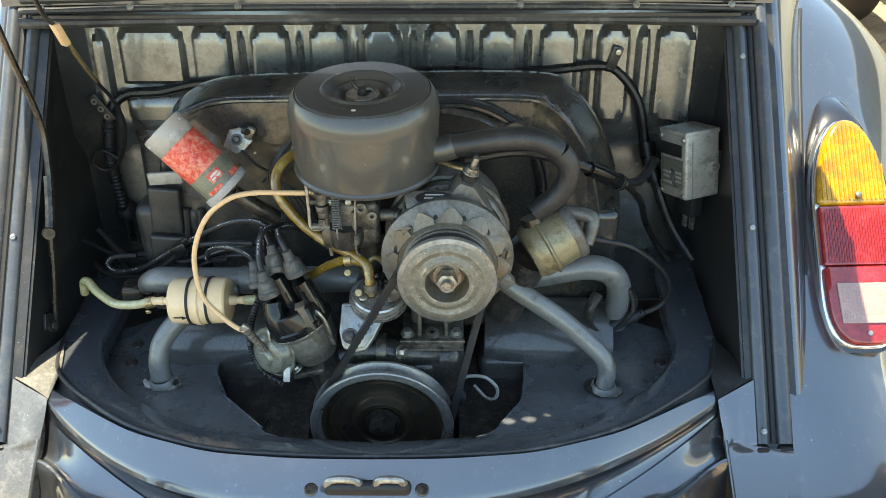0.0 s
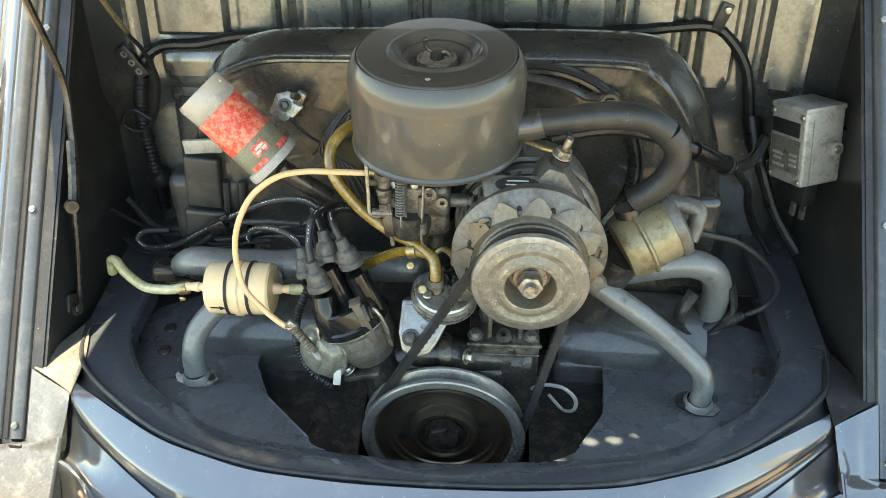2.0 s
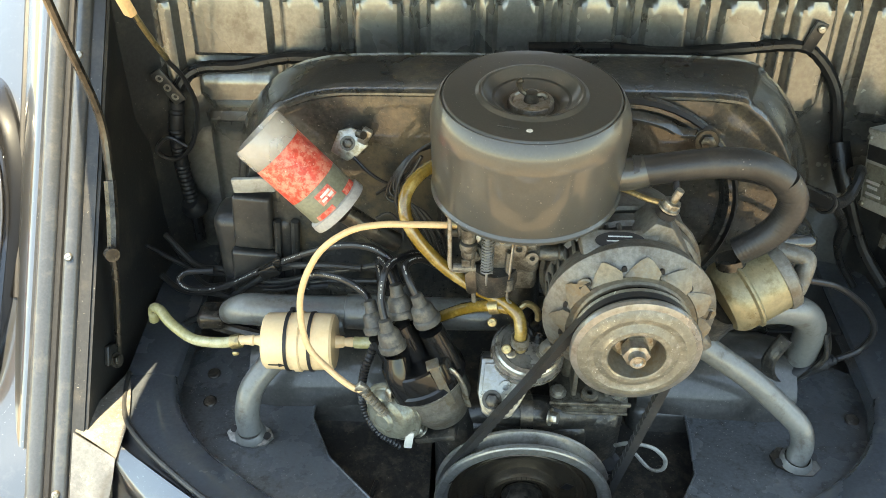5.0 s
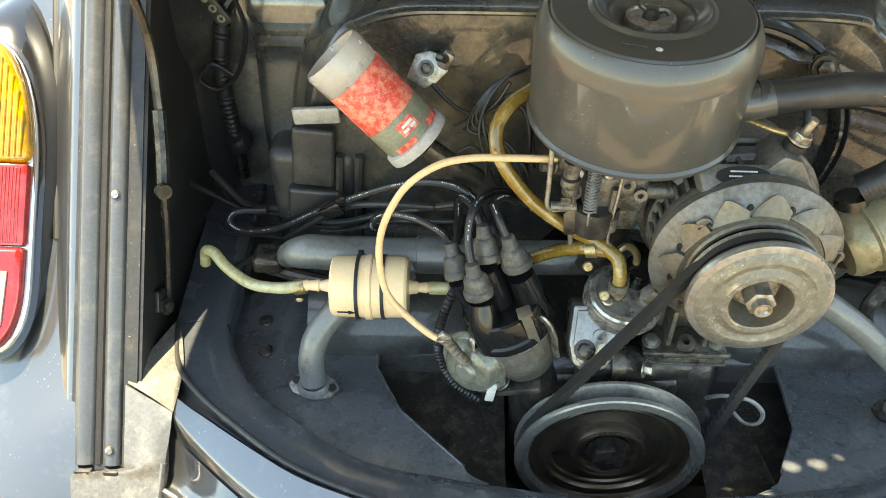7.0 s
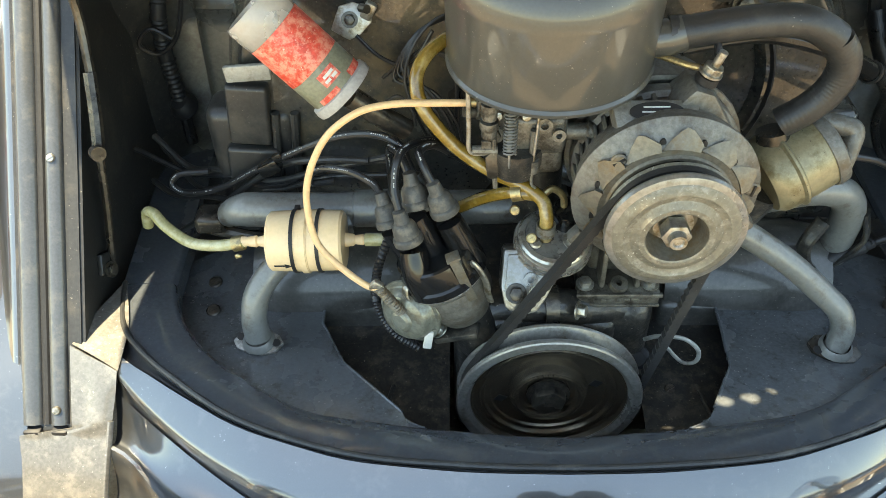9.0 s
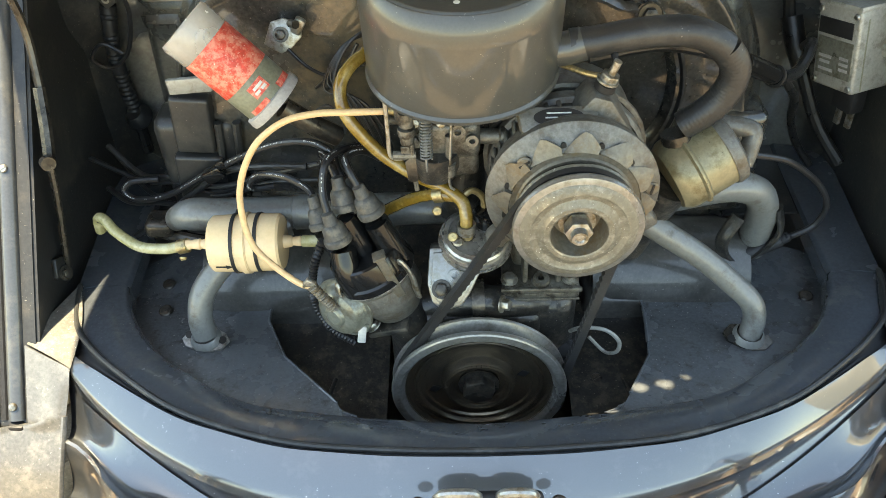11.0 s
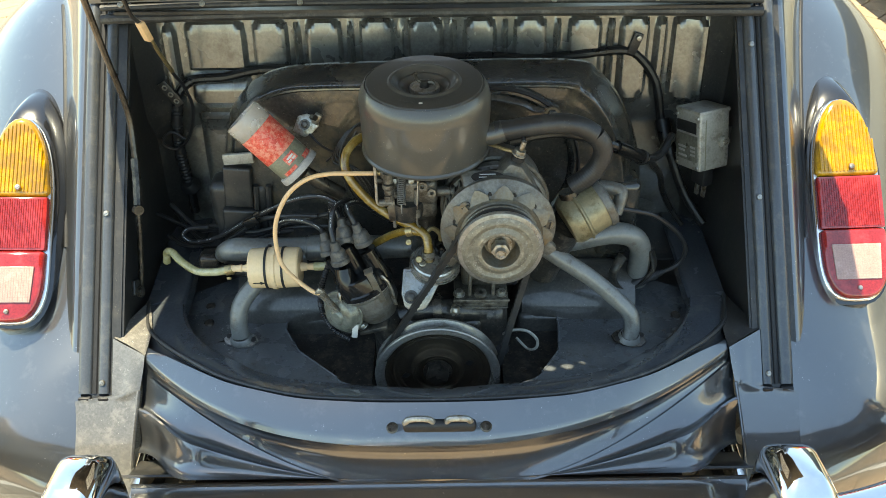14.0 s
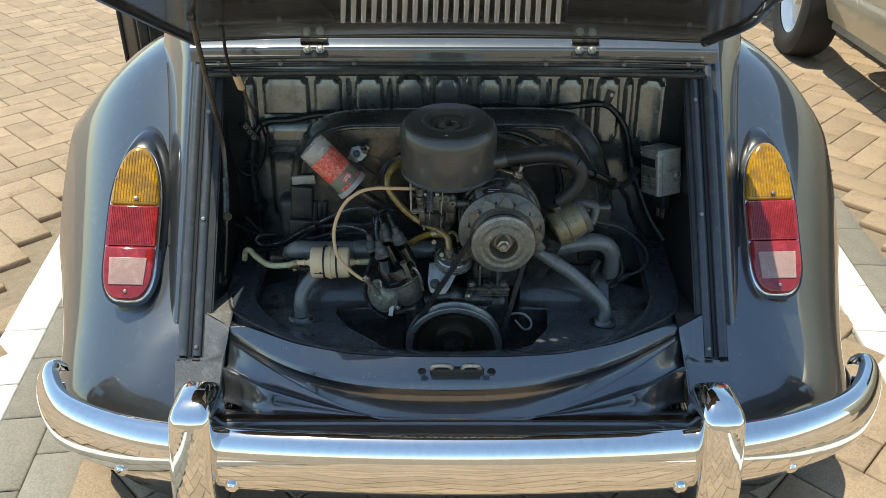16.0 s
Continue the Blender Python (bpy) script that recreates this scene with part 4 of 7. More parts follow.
part("door_lining", box((0.012, 0.74, 0.66), dm @ Matrix.Translation((0.046, 0.42, -0.02)), 0.004), LIDIN, door, "dark door lining")

# ---------------------------------------------------------------- engine: tinware, case, shroud
tin = at_base("engine_tin", (0, 0.80, 0.37), "black painted sheet-metal engine tin with a cut-out for the pulley", "engine panel")


def tin_side(s):
    """One half of the floor tin, outside the cut-out."""
    cut_edge = [(0.232, 1.02), (0.228, 0.90), (0.224, 0.815), (0.195, 0.752), (0.135, 0.684), (0.128, 0.668)] if s < 0 else [(0.19, 1.02), (0.185, 0.90), (0.178, 0.80), (0.170, 0.745), (0.141, 0.690), (0.128, 0.668)]

    def f(u, v):
        a = math.pi * 1.5 + s * math.pi / 2 * (1 - u * 1.0) * 0.86 + s * 0.12
        o = around(a, 0.400, 0.310, 0)
        k = u * (len(cut_edge) - 1)
        i = min(int(k), len(cut_edge) - 2)
        c = Vector((s * (cut_edge[i][0] + (cut_edge[i + 1][0] - cut_edge[i][0]) * (k - i)), cut_edge[i][1] + (cut_edge[i + 1][1] - cut_edge[i][1]) * (k - i), 0))
        p = o.lerp(c, v)
        p.z = tin_z(p.y)
        return p
    return f


for s in (-1, 1):
    part("tin_panel", sheet(tin_side(s), 50, 30, 0.002), TIN, tin)
    fold = [(-0.228, 0.90), (-0.224, 0.815), (-0.195, 0.752), (-0.135, 0.684)] if s < 0 else [(0.185, 0.90), (0.178, 0.80), (0.170, 0.745), (0.141, 0.690)]
    part("tin_fold", tube([(x, y, tin_z(y) - 0.001) for x, y in fold], 0.0018, 8, 1), TIN, tin)
for x, y in ((-0.342, 0.835), (-0.352, 0.884), (0.36, 0.84), (0.30, 0.70), (-0.29, 0.70)):
    screw((x, y, tin_z(y) + 0.002), (0, -0.2, 1), 0.0075, DARKSTEEL, tin)
for s in (-1, 1):
    part("lower_tin", sheet(lambda u, v: Vector((s * (0.094 + 0.149 * u), 0.64 + 0.30 * v, 0.322 + 0.026 * v)), 8, 8, 0.002), CASE, tin)
    part("tin_rib", tube([(s * 0.165, 0.70, 0.329), (s * 0.150, 0.76, 0.334)], 0.0022, 8, 1), CASE, tin)
part("pulley_tray", sheet(lambda u, v: Vector((-0.34 + 0.68 * u, 0.60 + 0.48 * v, 0.240)), 6, 6, 0.002), CASE, tin)
screw((0.124, 0.757, 0.331), (0, -0.3, 1), 0.006, DARKSTEEL, tin)

case = at_base("engine_case", (0, 0.90, 0.22), "grimy black crankcase with its side covers", "engine block")
part("crankcase", join(box((0.19, 0.26, 0.20), Matrix.Translation((0.005, 0.90, 0.335)), 0.02, 3), box((0.13, 0.05, 0.12), Matrix.Translation((0.0, 0.79, 0.36)), 0.012, 3)), CASE, case)
for s in (-1, 1):
    part("cylinder_cover", join(lathe([(0.001, 0), (0.058, 0), (0.062, 0.02), (0.062, 0.14), (0.055, 0.17), (0.001, 0.17)], axis((s * 0.13, 0.90, 0.355), (s, -0.04, 0)), 32),
                                box((0.16, 0.09, 0.05), Matrix.Translation((s * 0.2, 0.88, 0.345)), 0.012, 3)), COVER, case, "dusty black pressed cylinder cover")
part("oil_pump_cover", lathe([(0, 0), (0.03, 0), (0.032, 0.01), (0.012, 0.014), (0, 0.014)], axis((0, 0.76, 0.30), (0, -1, 0)), 24), CASE, case)
part("front_boss", tube([(-0.035, 0.772, 0.437), (0.0, 0.773, 0.436), (0.022, 0.776, 0.431), (0.085, 0.790, 0.415)], lambda q: 0.017 - 0.005 * abs(q - 0.4), 16, 6), CASE, case)
part("clamp_band", lathe([(0.019, -0.006), (0.021, -0.006), (0.021, 0.006), (0.019, 0.006)], axis((0.001, 0.772, 0.4385), (1, 0, 0.05)), 24, True), DARKSTEEL, case)
bolt((0.022, 0.757, 0.447), (0.9, -0.4, 0.2), 0.006, 0.008, STEEL, case)

# generator pedestal
ped = at_base("alternator_stand", (0.06, 0.80, 0.43), "grimy cast alternator stand with bolted foot", "engine bracket")
part("foot", join(box((0.074, 0.056, 0.017), Matrix.Translation((0.0615, 0.798, 0.4465)), 0.003), box((0.078, 0.004, 0.005), Matrix.Translation((0.0615, 0.7695, 0.4525)), 0.0015),
                  box((0.074, 0.003, 0.003), Matrix.Translation((0.0615, 0.7695, 0.4400)), 0.001)), CARB, ped, "brown-stained cast foot")
part("foot_marks", join(*[box((0.003 + 0.002 * (k % 3), 0.0012, 0.004), Matrix.Translation((0.040 + 0.0072 * k, 0.7695, 0.4458)), 0.0004) for k in range(7)]), CARB, ped, "raised cast marks")
part("pillar", join(box((0.054, 0.036, 0.075), Matrix.Translation((0.0615, 0.818, 0.489)), 0.008, 3), box((0.005, 0.040, 0.050), Matrix.Translation((0.046, 0.797, 0.472)), 0.002), box((0.005, 0.040, 0.050), Matrix.Translation((0.078, 0.797, 0.472)), 0.002)), CARB, ped)
part("foot_boss", lathe([(0.003, 0.0), (0.003, 0.007), (0.0075, 0.007), (0.0085, 0.005), (0.0088, 0.0)], axis((0.061, 0.779, 0.455), (0, -0.35, 1)), 20, True), CARB, ped, "cast boss with a hole")
for x, y in ((0.031, 0.781), (0.090, 0.781)):
    bolt((x, y, 0.455), (0, -0.1, 1), 0.0058, 0.006, STEEL, ped)

shroud = at_base("fan_shroud", (0, 0.97, 0.40), "worn black fan shroud with dusty shoulders", "engine cover")
# outlines of the shroud's front edge and of its back edge, as x and z
FRONT = [(-0.300, 0.40), (-0.300, 0.50), (-0.293, 0.58), (-0.278, 0.64), (-0.256, 0.675), (-0.233, 0.688), (-0.202, 0.697), (-0.155, 0.6995), (0.0, 0.700), (0.172, 0.700), (0.209, 0.687), (0.236, 0.662), (0.258, 0.624), (0.275, 0.57), (0.285, 0.50), (0.285, 0.40)]
BACK = [(-0.325, 0.40), (-0.325, 0.50), (-0.315, 0.58), (-0.300, 0.63), (-0.280, 0.660), (-0.258, 0.680), (-0.225, 0.695), (-0.170, 0.702), (0.0, 0.705), (0.195, 0.704), (0.240, 0.685), (0.272, 0.648), (0.296, 0.60), (0.310, 0.555), (0.319, 0.50), (0.320, 0.40)]


def shroud_body():
    fo, bo = (smooth_path([(x, 0, z) for x, z in o], 6) for o in (FRONT, BACK))
    c0 = Vector((-0.005, 0, 0.52))
    bm = bmesh.new()
    rows = []
    for q, k, y in ((0.96, 0.97, 1.016), (1.0, 1.0, 1.008), (1.0, 1.004, 0.998), (0.7, 1.004, 0.978), (0.3, 1.003, 0.952), (0.05, 1.002, 0.936), (0.0, 0.998, 0.9315), (0.0, 0.990, 0.9285), (0.0, 0.978, 0.9280), (0.0, 0.965, 0.9300), (0.0, 0.93, 0.9290), (0.0, 0.6, 0.9275), (0.0, 0.3, 0.9275)):
        row = []
        for a, b in zip(fo, bo):
            p = c0 + (a.lerp(b, q) - c0) * k
            row.append(bm.verts.new((p.x, y, 0.40 if a.z < 0.405 else max(0.40, p.z))))
        rows.append(row)
    for a, b in zip(rows, rows[1:]):
        for i in range(len(a) - 1):
            bm.faces.new((a[i], a[i + 1], b[i + 1], b[i]))
    c = bm.verts.new((c0.x, 0.9275, c0.z))
    for i in range(len(fo) - 1):
        bm.faces.new((rows[-1][i], rows[-1][i + 1], c))
    return bm


part("shroud_shell", shroud_body(), SHROUD, shroud, angle=40)
FAN_C = Vector((0.082, 0.925, 0.575))
part("fan_inlet", lathe([(0.128, 0.0), (0.126, 0.006), (0.118, 0.007), (0.112, 0.002), (0.108, -0.012), (0.105, -0.03), (0.0, -0.03)], axis(FAN_C, (0, -1, 0)), 48), SHROUD, shroud, "round fan inlet plate")
part("inlet_lip", lathe([(0.121, 0.006), (0.124, 0.010), (0.127, 0.006)], axis(FAN_C, (0, -1, 0)), 48), RUBBER, shroud)
part("intake_bracket", join(tube([(0.05, 0.920, 0.689), (0.074, 0.919, 0.687), (0.096, 0.918, 0.684), (0.119, 0.918, 0.678), (0.137, 0.918, 0.669), (0.151, 0.918, 0.668), (0.162, 0.918, 0.664)], 0.006, 8, 6, flat=0.5), lathe([(0, 0), (0.013, 0), (0.013, 0.006), (0, 0.006)], axis((0.162, 0.920, 0.662), (0, -1, 0)), 20)), SHROUD, shroud)
bolt((0.162, 0.913, 0.662), (0, -1, 0.2), 0.0075, 0.006, DARKSTEEL, shroud)
part("strap_plate", box((0.044, 0.006, 0.017), Matrix.Translation((-0.280, 0.921, 0.596)) @ Matrix.Rotation(radians(-4), 4, "Y"), 0.002), BOXGREY, shroud, "worn grey strap")
part("side_panel", box((0.041, 0.018, 0.066), Matrix.Translation((-0.287, 0.924, 0.550)) @ Matrix.Rotation(radians(5), 4, "Y"), 0.004, 3), BAY, shroud, "raised black panel on the shroud's side")
part("side_panel", box((0.052, 0.016, 0.075), Matrix.Translation((-0.292, 0.922, 0.475)) @ Matrix.Rotation(radians(4), 4, "Y"), 0.004, 3), BAY, shroud)
for x in (-0.262, -0.243):
    part("side_rib", tube([(x, 0.923, 0.55), (x - 0.004, 0.923, 0.50), (x - 0.006, 0.923, 0.45)], 0.0045, 8, 4), BAY, shroud)
part("rear_duct", join(box((0.09, 0.05, 0.16), Matrix.Translation((-0.29, 0.95, 0.47)), 0.012, 3)), BAY, shroud)
part("duct_panel", box((0.06, 0.05, 0.13), Matrix.Translation((0.275, 0.945, 0.48)), 0.01, 3), SHROUD, shroud)

# ---------------------------------------------------------------- air cleaner
AC = Vector((-0.011, 0.834, 0.0))
ACM = Matrix.Translation(AC + Vector((0, 0, 0.702))) @ Matrix.Rotation(radians(3.2), 4, "X") @ Matrix.Translation((0, 0, -0.698))
cleaner = at_base("air_cleaner", (AC.x, AC.y, 0.64), "round satin black air cleaner with a recessed lid", "air cleaner")
part("canister", lathe([(0.0, 0.648), (0.04, 0.646), (0.074, 0.650), (0.0795, 0.654), (0.0812, 0.662), (0.0822, 0.700), (0.0828, 0.721)], ACM, 72), FILTER_BLACK, cleaner, angle=40)
part("base_bead", lathe([(0.079, 0.651), (0.0822, 0.6535), (0.0828, 0.6565), (0.0808, 0.659)], ACM, 72), FILTER_BLACK, cleaner)
part("lid", lathe([(0.0828, 0.7210), (0.0828, 0.7240), (0.0818, 0.7300), (0.0795, 0.7370), (0.0762, 0.7428), (0.0748, 0.7446), (0.0740, 0.7449), (0.0733, 0.7438), (0.0727, 0.7449), (0.0715, 0.7460), (0.046, 0.7464), (0.0430, 0.7484), (0.0412, 0.7486), (0.0395, 0.7478), (0.0365, 0.7440), (0.0325, 0.7415), (0.0300, 0.7412), (0.0280, 0.7400), (0.0235, 0.7345), (0.0215, 0.7335), (0.0, 0.7335)], ACM, 72), FILTER_BLACK, cleaner, "domed lid with a ringed recess", angle=24)
part("nut_plate", lathe([(0.0, 0.7385), (0.0120, 0.7385), (0.0150, 0.7375), (0.0162, 0.7392), (0.0180, 0.7392), (0.0186, 0.7378), (0.0188, 0.7335)], ACM, 36), STEEL, cleaner, "worn steel washer plate", angle=25)
part("plate_hole", lathe([(0.0, 0.0), (0.0036, 0.0), (0.0036, 0.0008), (0.0, 0.0008)], ACM @ Matrix.Translation(Vector((0.006, 0.007, 0.7383))), 14), INK, cleaner)
for dx, dy, w in ((-0.024, -0.052, 0.008), (-0.0155, -0.0545, 0.007)):
    part("embossed_bar", box((w, 0.003, 0.0006), ACM @ Matrix.Translation(Vector((dx, dy, 0.7470))) @ Matrix.Rotation(radians(-14), 4, "Z"), 0.0002, 1), FILTER_BLACK, cleaner)
part("paint_chip", lathe([(0.0, 0.0004), (0.0024, 0.0002), (0.0026, 0.0)], ACM @ Matrix.Translation(Vector((-0.004, -0.058, 0.7464))), 9), WHITEPLASTIC, cleaner, "pale paint chip")
part("wing_nut", join(lathe([(0.0, 0.747), (0.005, 0.746), (0.0065, 0.7385)], ACM, 16),
                      tube([ACM @ Vector((-0.003, 0, 0.7435)), ACM @ Vector((-0.009, 0.001, 0.7475)), ACM @ Vector((-0.011, 0.001, 0.7545)), ACM @ Vector((-0.008, 0.001, 0.7565))], 0.0022, 8, 5),
                      tube([ACM @ Vector((0.003, 0, 0.7435)), ACM @ Vector((0.009, -0.002, 0.7455)), ACM @ Vector((0.012, -0.003, 0.7425))], 0.0026, 8, 5)), DARKSTEEL, cleaner, "wing nut")
part("snorkel", tube([(0.055, 0.82, 0.680), (0.075, 0.82, 0.682), (0.088, 0.82, 0.686)], 0.0140, 20, 4), FILTER_BLACK, cleaner)

# breather hose from the cleaner to the oil filler
hose = at_base("breather_hose", (0.19, 0.82, 0.59), "thick dark grey rubber breather hose", "hose")
part("hose_tube", tube([(0.076, 0.82, 0.6855), (0.095, 0.82, 0.687), (0.120, 0.82, 0.6915), (0.145, 0.82, 0.6945), (0.170, 0.82, 0.6945), (0.188, 0.82, 0.6890), (0.204, 0.82, 0.6790)], 0.0128, 20, 10), HOSE, hose)
part("corrugated_section", tube([(0.204, 0.82, 0.6790), (0.2145, 0.82, 0.6640), (0.2165, 0.82, 0.6480), (0.2105, 0.82, 0.6310), (0.1985, 0.82, 0.6165), (0.1820, 0.822, 0.6020)], 0.0128, 20, 40, wave=0.005, pitch=0.0036), HOSE, hose, "ribbed end of the hose")

# ---------------------------------------------------------------- alternator
AX = Vector((0.080, 0, 0.5765))
alt = at_base("alternator", (0.08, 0.80, 0.50), "weathered aluminium alternator with a pale pressed pulley", "alternator")


def yaxis(y, x=AX.x, z=AX.z):
    """A pose whose z looks out of the bay from the given depth."""
    return axis((x, y, z), (0, -1, 0))


part("rear_body", lathe([(0.0, 0.0), (0.062, 0.0), (0.066, 0.004), (0.067, 0.03), (0.0645, 0.035), (0.0645, 0.085), (0.068, 0.09), (0.0705, 0.10), (0.0705, 0.115)], yaxis(0.875), 56), ALU, alt)
for k in range(10):
    a = radians(100 + 9 * k)
    part("cooling_fin", box((0.004, 0.034, 0.003), Matrix.Translation((AX.x + 0.0668 * math.cos(a), 0.800, AX.z + 0.0668 * math.sin(a))) @ Matrix.Rotation(-a + math.pi / 2, 4, "Y"), 0.0008), ALU, alt)
part("body_ridge", lathe([(0.066, 0.02), (0.0695, 0.024), (0.0695, 0.034), (0.066, 0.038)], yaxis(0.838), 56), ALU, alt)


def front(r, a, d, y=0.7465):
    """A place on the alternator's face: radius, angle in degrees, how far out of the bay."""
    return Vector((AX.x + r * math.cos(radians(a)), y - d, AX.z + r * math.sin(radians(a))))


def cone(r):
    """How far the front shield's cone stands out at a radius."""
    return -0.0010 - 0.70 * max(0.0, r - 0.0545)


part("shield_ring", lathe([(0.0545, cone(0.0545)), (0.0600, cone(0.06)), (0.0660, cone(0.066)), (0.0725, cone(0.0725)), (0.0738, -0.0148), (0.0738, -0.018), (0.071, -0.026)], yaxis(0.7465), 72), ALU, alt, "grey cast front shield")
part("shield_collar", lathe([(0.0440, -0.016), (0.0445, 0.0005), (0.0460, 0.0030), (0.0485, 0.0032), (0.0500, 0.0012), (0.0545, 0.0012), (0.0550, -0.008)], yaxis(0.7465), 72), ALU_TAN, alt, "tan stained collar round the pulley")
for k in range(12):
    # a scoop rises clockwise to its lip, with an air slot under it
    a0 = 30 * k + 12

    def scoop(u, v, a0=a0):
        a = a0 - 28 * u
        r_tip = 0.0548 + (0.0708 - 0.0548) * (1.0 - abs(u - 0.62) / 0.62) ** 1.1
        r = 0.0545 + (r_tip - 0.0545) * v
        lift = cone(r) + 0.0016 * (1 - v) + u ** 1.3 * (0.0012 + 0.56 * (r - 0.0545))
        return front(r, a, lift)

    def side(u, v, a0=a0):
        p = scoop(1.0, v, a0)
        r = 0.0545 + 0.0145 * v
        return p.lerp(Vector((p.x, 0.7465 - cone(r) + 0.0005, p.z)), u)
    part("air_scoop", join(sheet(scoop, 7, 6, 0.0012), sheet(side, 1, 6)), ALU_TAN, alt, angle=30)
    slot_m = axis(front(0.0590, a0 - 30.0, cone(0.059) - 0.0006), (0, -1, 0.1))
    part("air_slot", lathe([(0, 0), (0.0024, 0), (0.0024, 0.0015), (0, 0.0015)], slot_m @ Matrix.Diagonal((1.0, 1.4, 1.0, 1.0)), 10), INK, alt, "dark air slot")
part("fan", lathe([(0.0, 0.0), (0.066, 0.0), (0.066, 0.002), (0.0, 0.004)], yaxis(0.770), 40), DARKSTEEL, alt)
blades = [box((0.024, 0.0015, 0.012), yaxis(0.762) @ Matrix.Rotation(2 * math.pi * k / 14, 4, "Z") @ Matrix.Translation((0.052, 0, 0)) @ Matrix.Rotation(0.5, 4, "Z"), 0) for k in range(14)]
part("fan_blades", join(*blades), ALU, alt)
part("pulley_back", lathe([(0.0, 0.0), (0.047, 0.0), (0.0505, 0.004), (0.0495, 0.0065), (0.038, 0.011)], yaxis(0.7405), 60), PULLEY, alt, "rear pulley half")
part("pulley_front", lathe([(0.036, -0.013), (0.050, -0.0055), (0.0532, -0.003), (0.0540, 0.0), (0.0530, 0.0032), (0.0505, 0.0042), (0.0480, 0.0048)], yaxis(0.7175), 72), RIMSTEEL, alt, "bluish grey pulley rim", angle=25)
part("pulley_dish", lathe([(0.0480, 0.0048), (0.0440, 0.0074), (0.0400, 0.0080), (0.0375, 0.0066), (0.0345, 0.0062), (0.0310, 0.0078), (0.0285, 0.0092), (0.0250, 0.0092), (0.0235, 0.0085)], yaxis(0.7175), 72), PULLEY, alt, "rust-stained pulley face with pale crust", angle=25)
part("pulley_recess", lathe([(0.0236, 0.0086), (0.0228, 0.004), (0.0212, -0.010), (0.0195, -0.013), (0.0, -0.013)], yaxis(0.7175), 48), ALU_TAN, alt, "rust-brown hub recess")
part("pulley_nut", prism(hexagon(0.0118), 0.013, yaxis(0.7225) @ Matrix.Translation((0, 0, 0.0)), 0.001), STEEL, alt, "hexagon pulley nut")
part("pulley_washer", lathe([(0, 0), (0.0155, 0), (0.0155, 0.0025), (0, 0.0025)], yaxis(0.7265) , 28), STEEL, alt)
part("shaft_end", lathe([(0.0, 0.005), (0.0035, 0.005), (0.0045, 0.0065), (0.0066, 0.0065), (0.0072, 0.0)], yaxis(0.7095), 24), STEEL, alt)
for p in ((0.037, 0.7495, 0.619), (0.1445, 0.7525, 0.588)):
    turned = 35 if p[0] < 0.1 else 80
    screw(p, (0, -1, 0), 0.0062, ALU_TAN, alt, roll=turned)
    part("screw_slot", box((0.0100, 0.0018, 0.0012), axis(p, (0, -1, 0), turned) @ Matrix.Translation((0, 0, 0.0026)), 0), INK, alt, "dark slot of the screw")
part("lug", box((0.02, 0.014, 0.016), Matrix.Translation((0.018, 0.763, 0.53)) @ Matrix.Rotation(radians(40), 4, "Y"), 0.004), ALU, alt)
part("lug", box((0.018, 0.014, 0.018), Matrix.Translation((0.146, 0.763, 0.546)) @ Matrix.Rotation(radians(-40), 4, "Y"), 0.004), ALU, alt)
part("terminal_block", prism([(0.076, 0.612), (0.130, 0.609), (0.131, 0.620), (0.109, 0.655), (0.094, 0.660), (0.080, 0.643)], 0.036, Matrix(((1, 0, 0, 0), (0, 0, 1, 0.780), (0, 1, 0, 0), (0, 0, 0, 1))), 0.003), ALU, alt, "cast terminal housing")
part("plate_seat", prism([(-0.034, -0.010), (0.034, -0.010), (0.030, 0.012), (-0.028, 0.012)], 0.016, axis((0.066, 0.786, 0.6315), (0, -0.62, 0.78)) @ Matrix.Rotation(math.pi, 4, "Z"), 0.002), ALU, alt)
part("slot", box((0.030, 0.004, 0.007), Matrix.Translation((0.116, 0.7788, 0.623)) @ Matrix.Rotation(radians(14), 4, "Y"), 0.001), INK, alt)
part("terminal_boot", lathe([(0, 0), (0.009, 0), (0.0085, 0.006), (0, 0.006)], axis((0.1040, 0.795, 0.659), (0.25, -0.15, 0.95)), 20), RUBBER, alt)
part("terminal_stud", join(lathe([(0, 0.005), (0.0075, 0.005), (0.0075, 0.012), (0.0035, 0.0122), (0.0035, 0.026), (0, 0.0265)], axis((0.1040, 0.795, 0.660), (0.3, -0.1, 0.95)), 12), prism(hexagon(0.0078), 0.005, axis((0.1065, 0.794, 0.668), (0.3, -0.1, 0.95)), 0.0006)), STEEL, alt, "steel terminal stud with its nut")
part("terminal_ring", lathe([(0.004, 0.0), (0.0095, 0.0), (0.0095, 0.0018), (0.004, 0.0018)], axis((0.1055, 0.7945, 0.666), (0.3, -0.1, 0.95)), 20, True), STEEL, alt)
pl = part("name_plate", lathe([(0, 0), (0.0125, 0), (0.0125, 0.0008), (0, 0.0008)], axis((0.066, 0.7755, 0.6447), (0, -0.62, 0.78)) @ Matrix.Diagonal((1.65, 0.62, 1, 1)), 32), PLATE, alt, "black oval maker's plate")
for dx, dy, w in ((0, 0.0036, 0.014), (-0.005, 0.0004, 0.008), (0.006, 0.0004, 0.010), (0, -0.0034, 0.020)):
    part("plate_bar", box((w, 0.0011, 0.0004), axis((0.066, 0.7755, 0.6447), (0, -0.62, 0.78)) @ Matrix.Rotation(math.pi, 4, "Z") @ Matrix.Translation((dx, dy, 0.001)), 0), WHITEINK, pl)
part("strap", tube([yaxis(0.825) @ Vector((0.0672 * math.cos(a), 0.0672 * math.sin(a), 0)) for a in [radians(q) for q in range(0, 360, 12)]], 0.004, 8, 1, flat=2.0), ALU, alt)

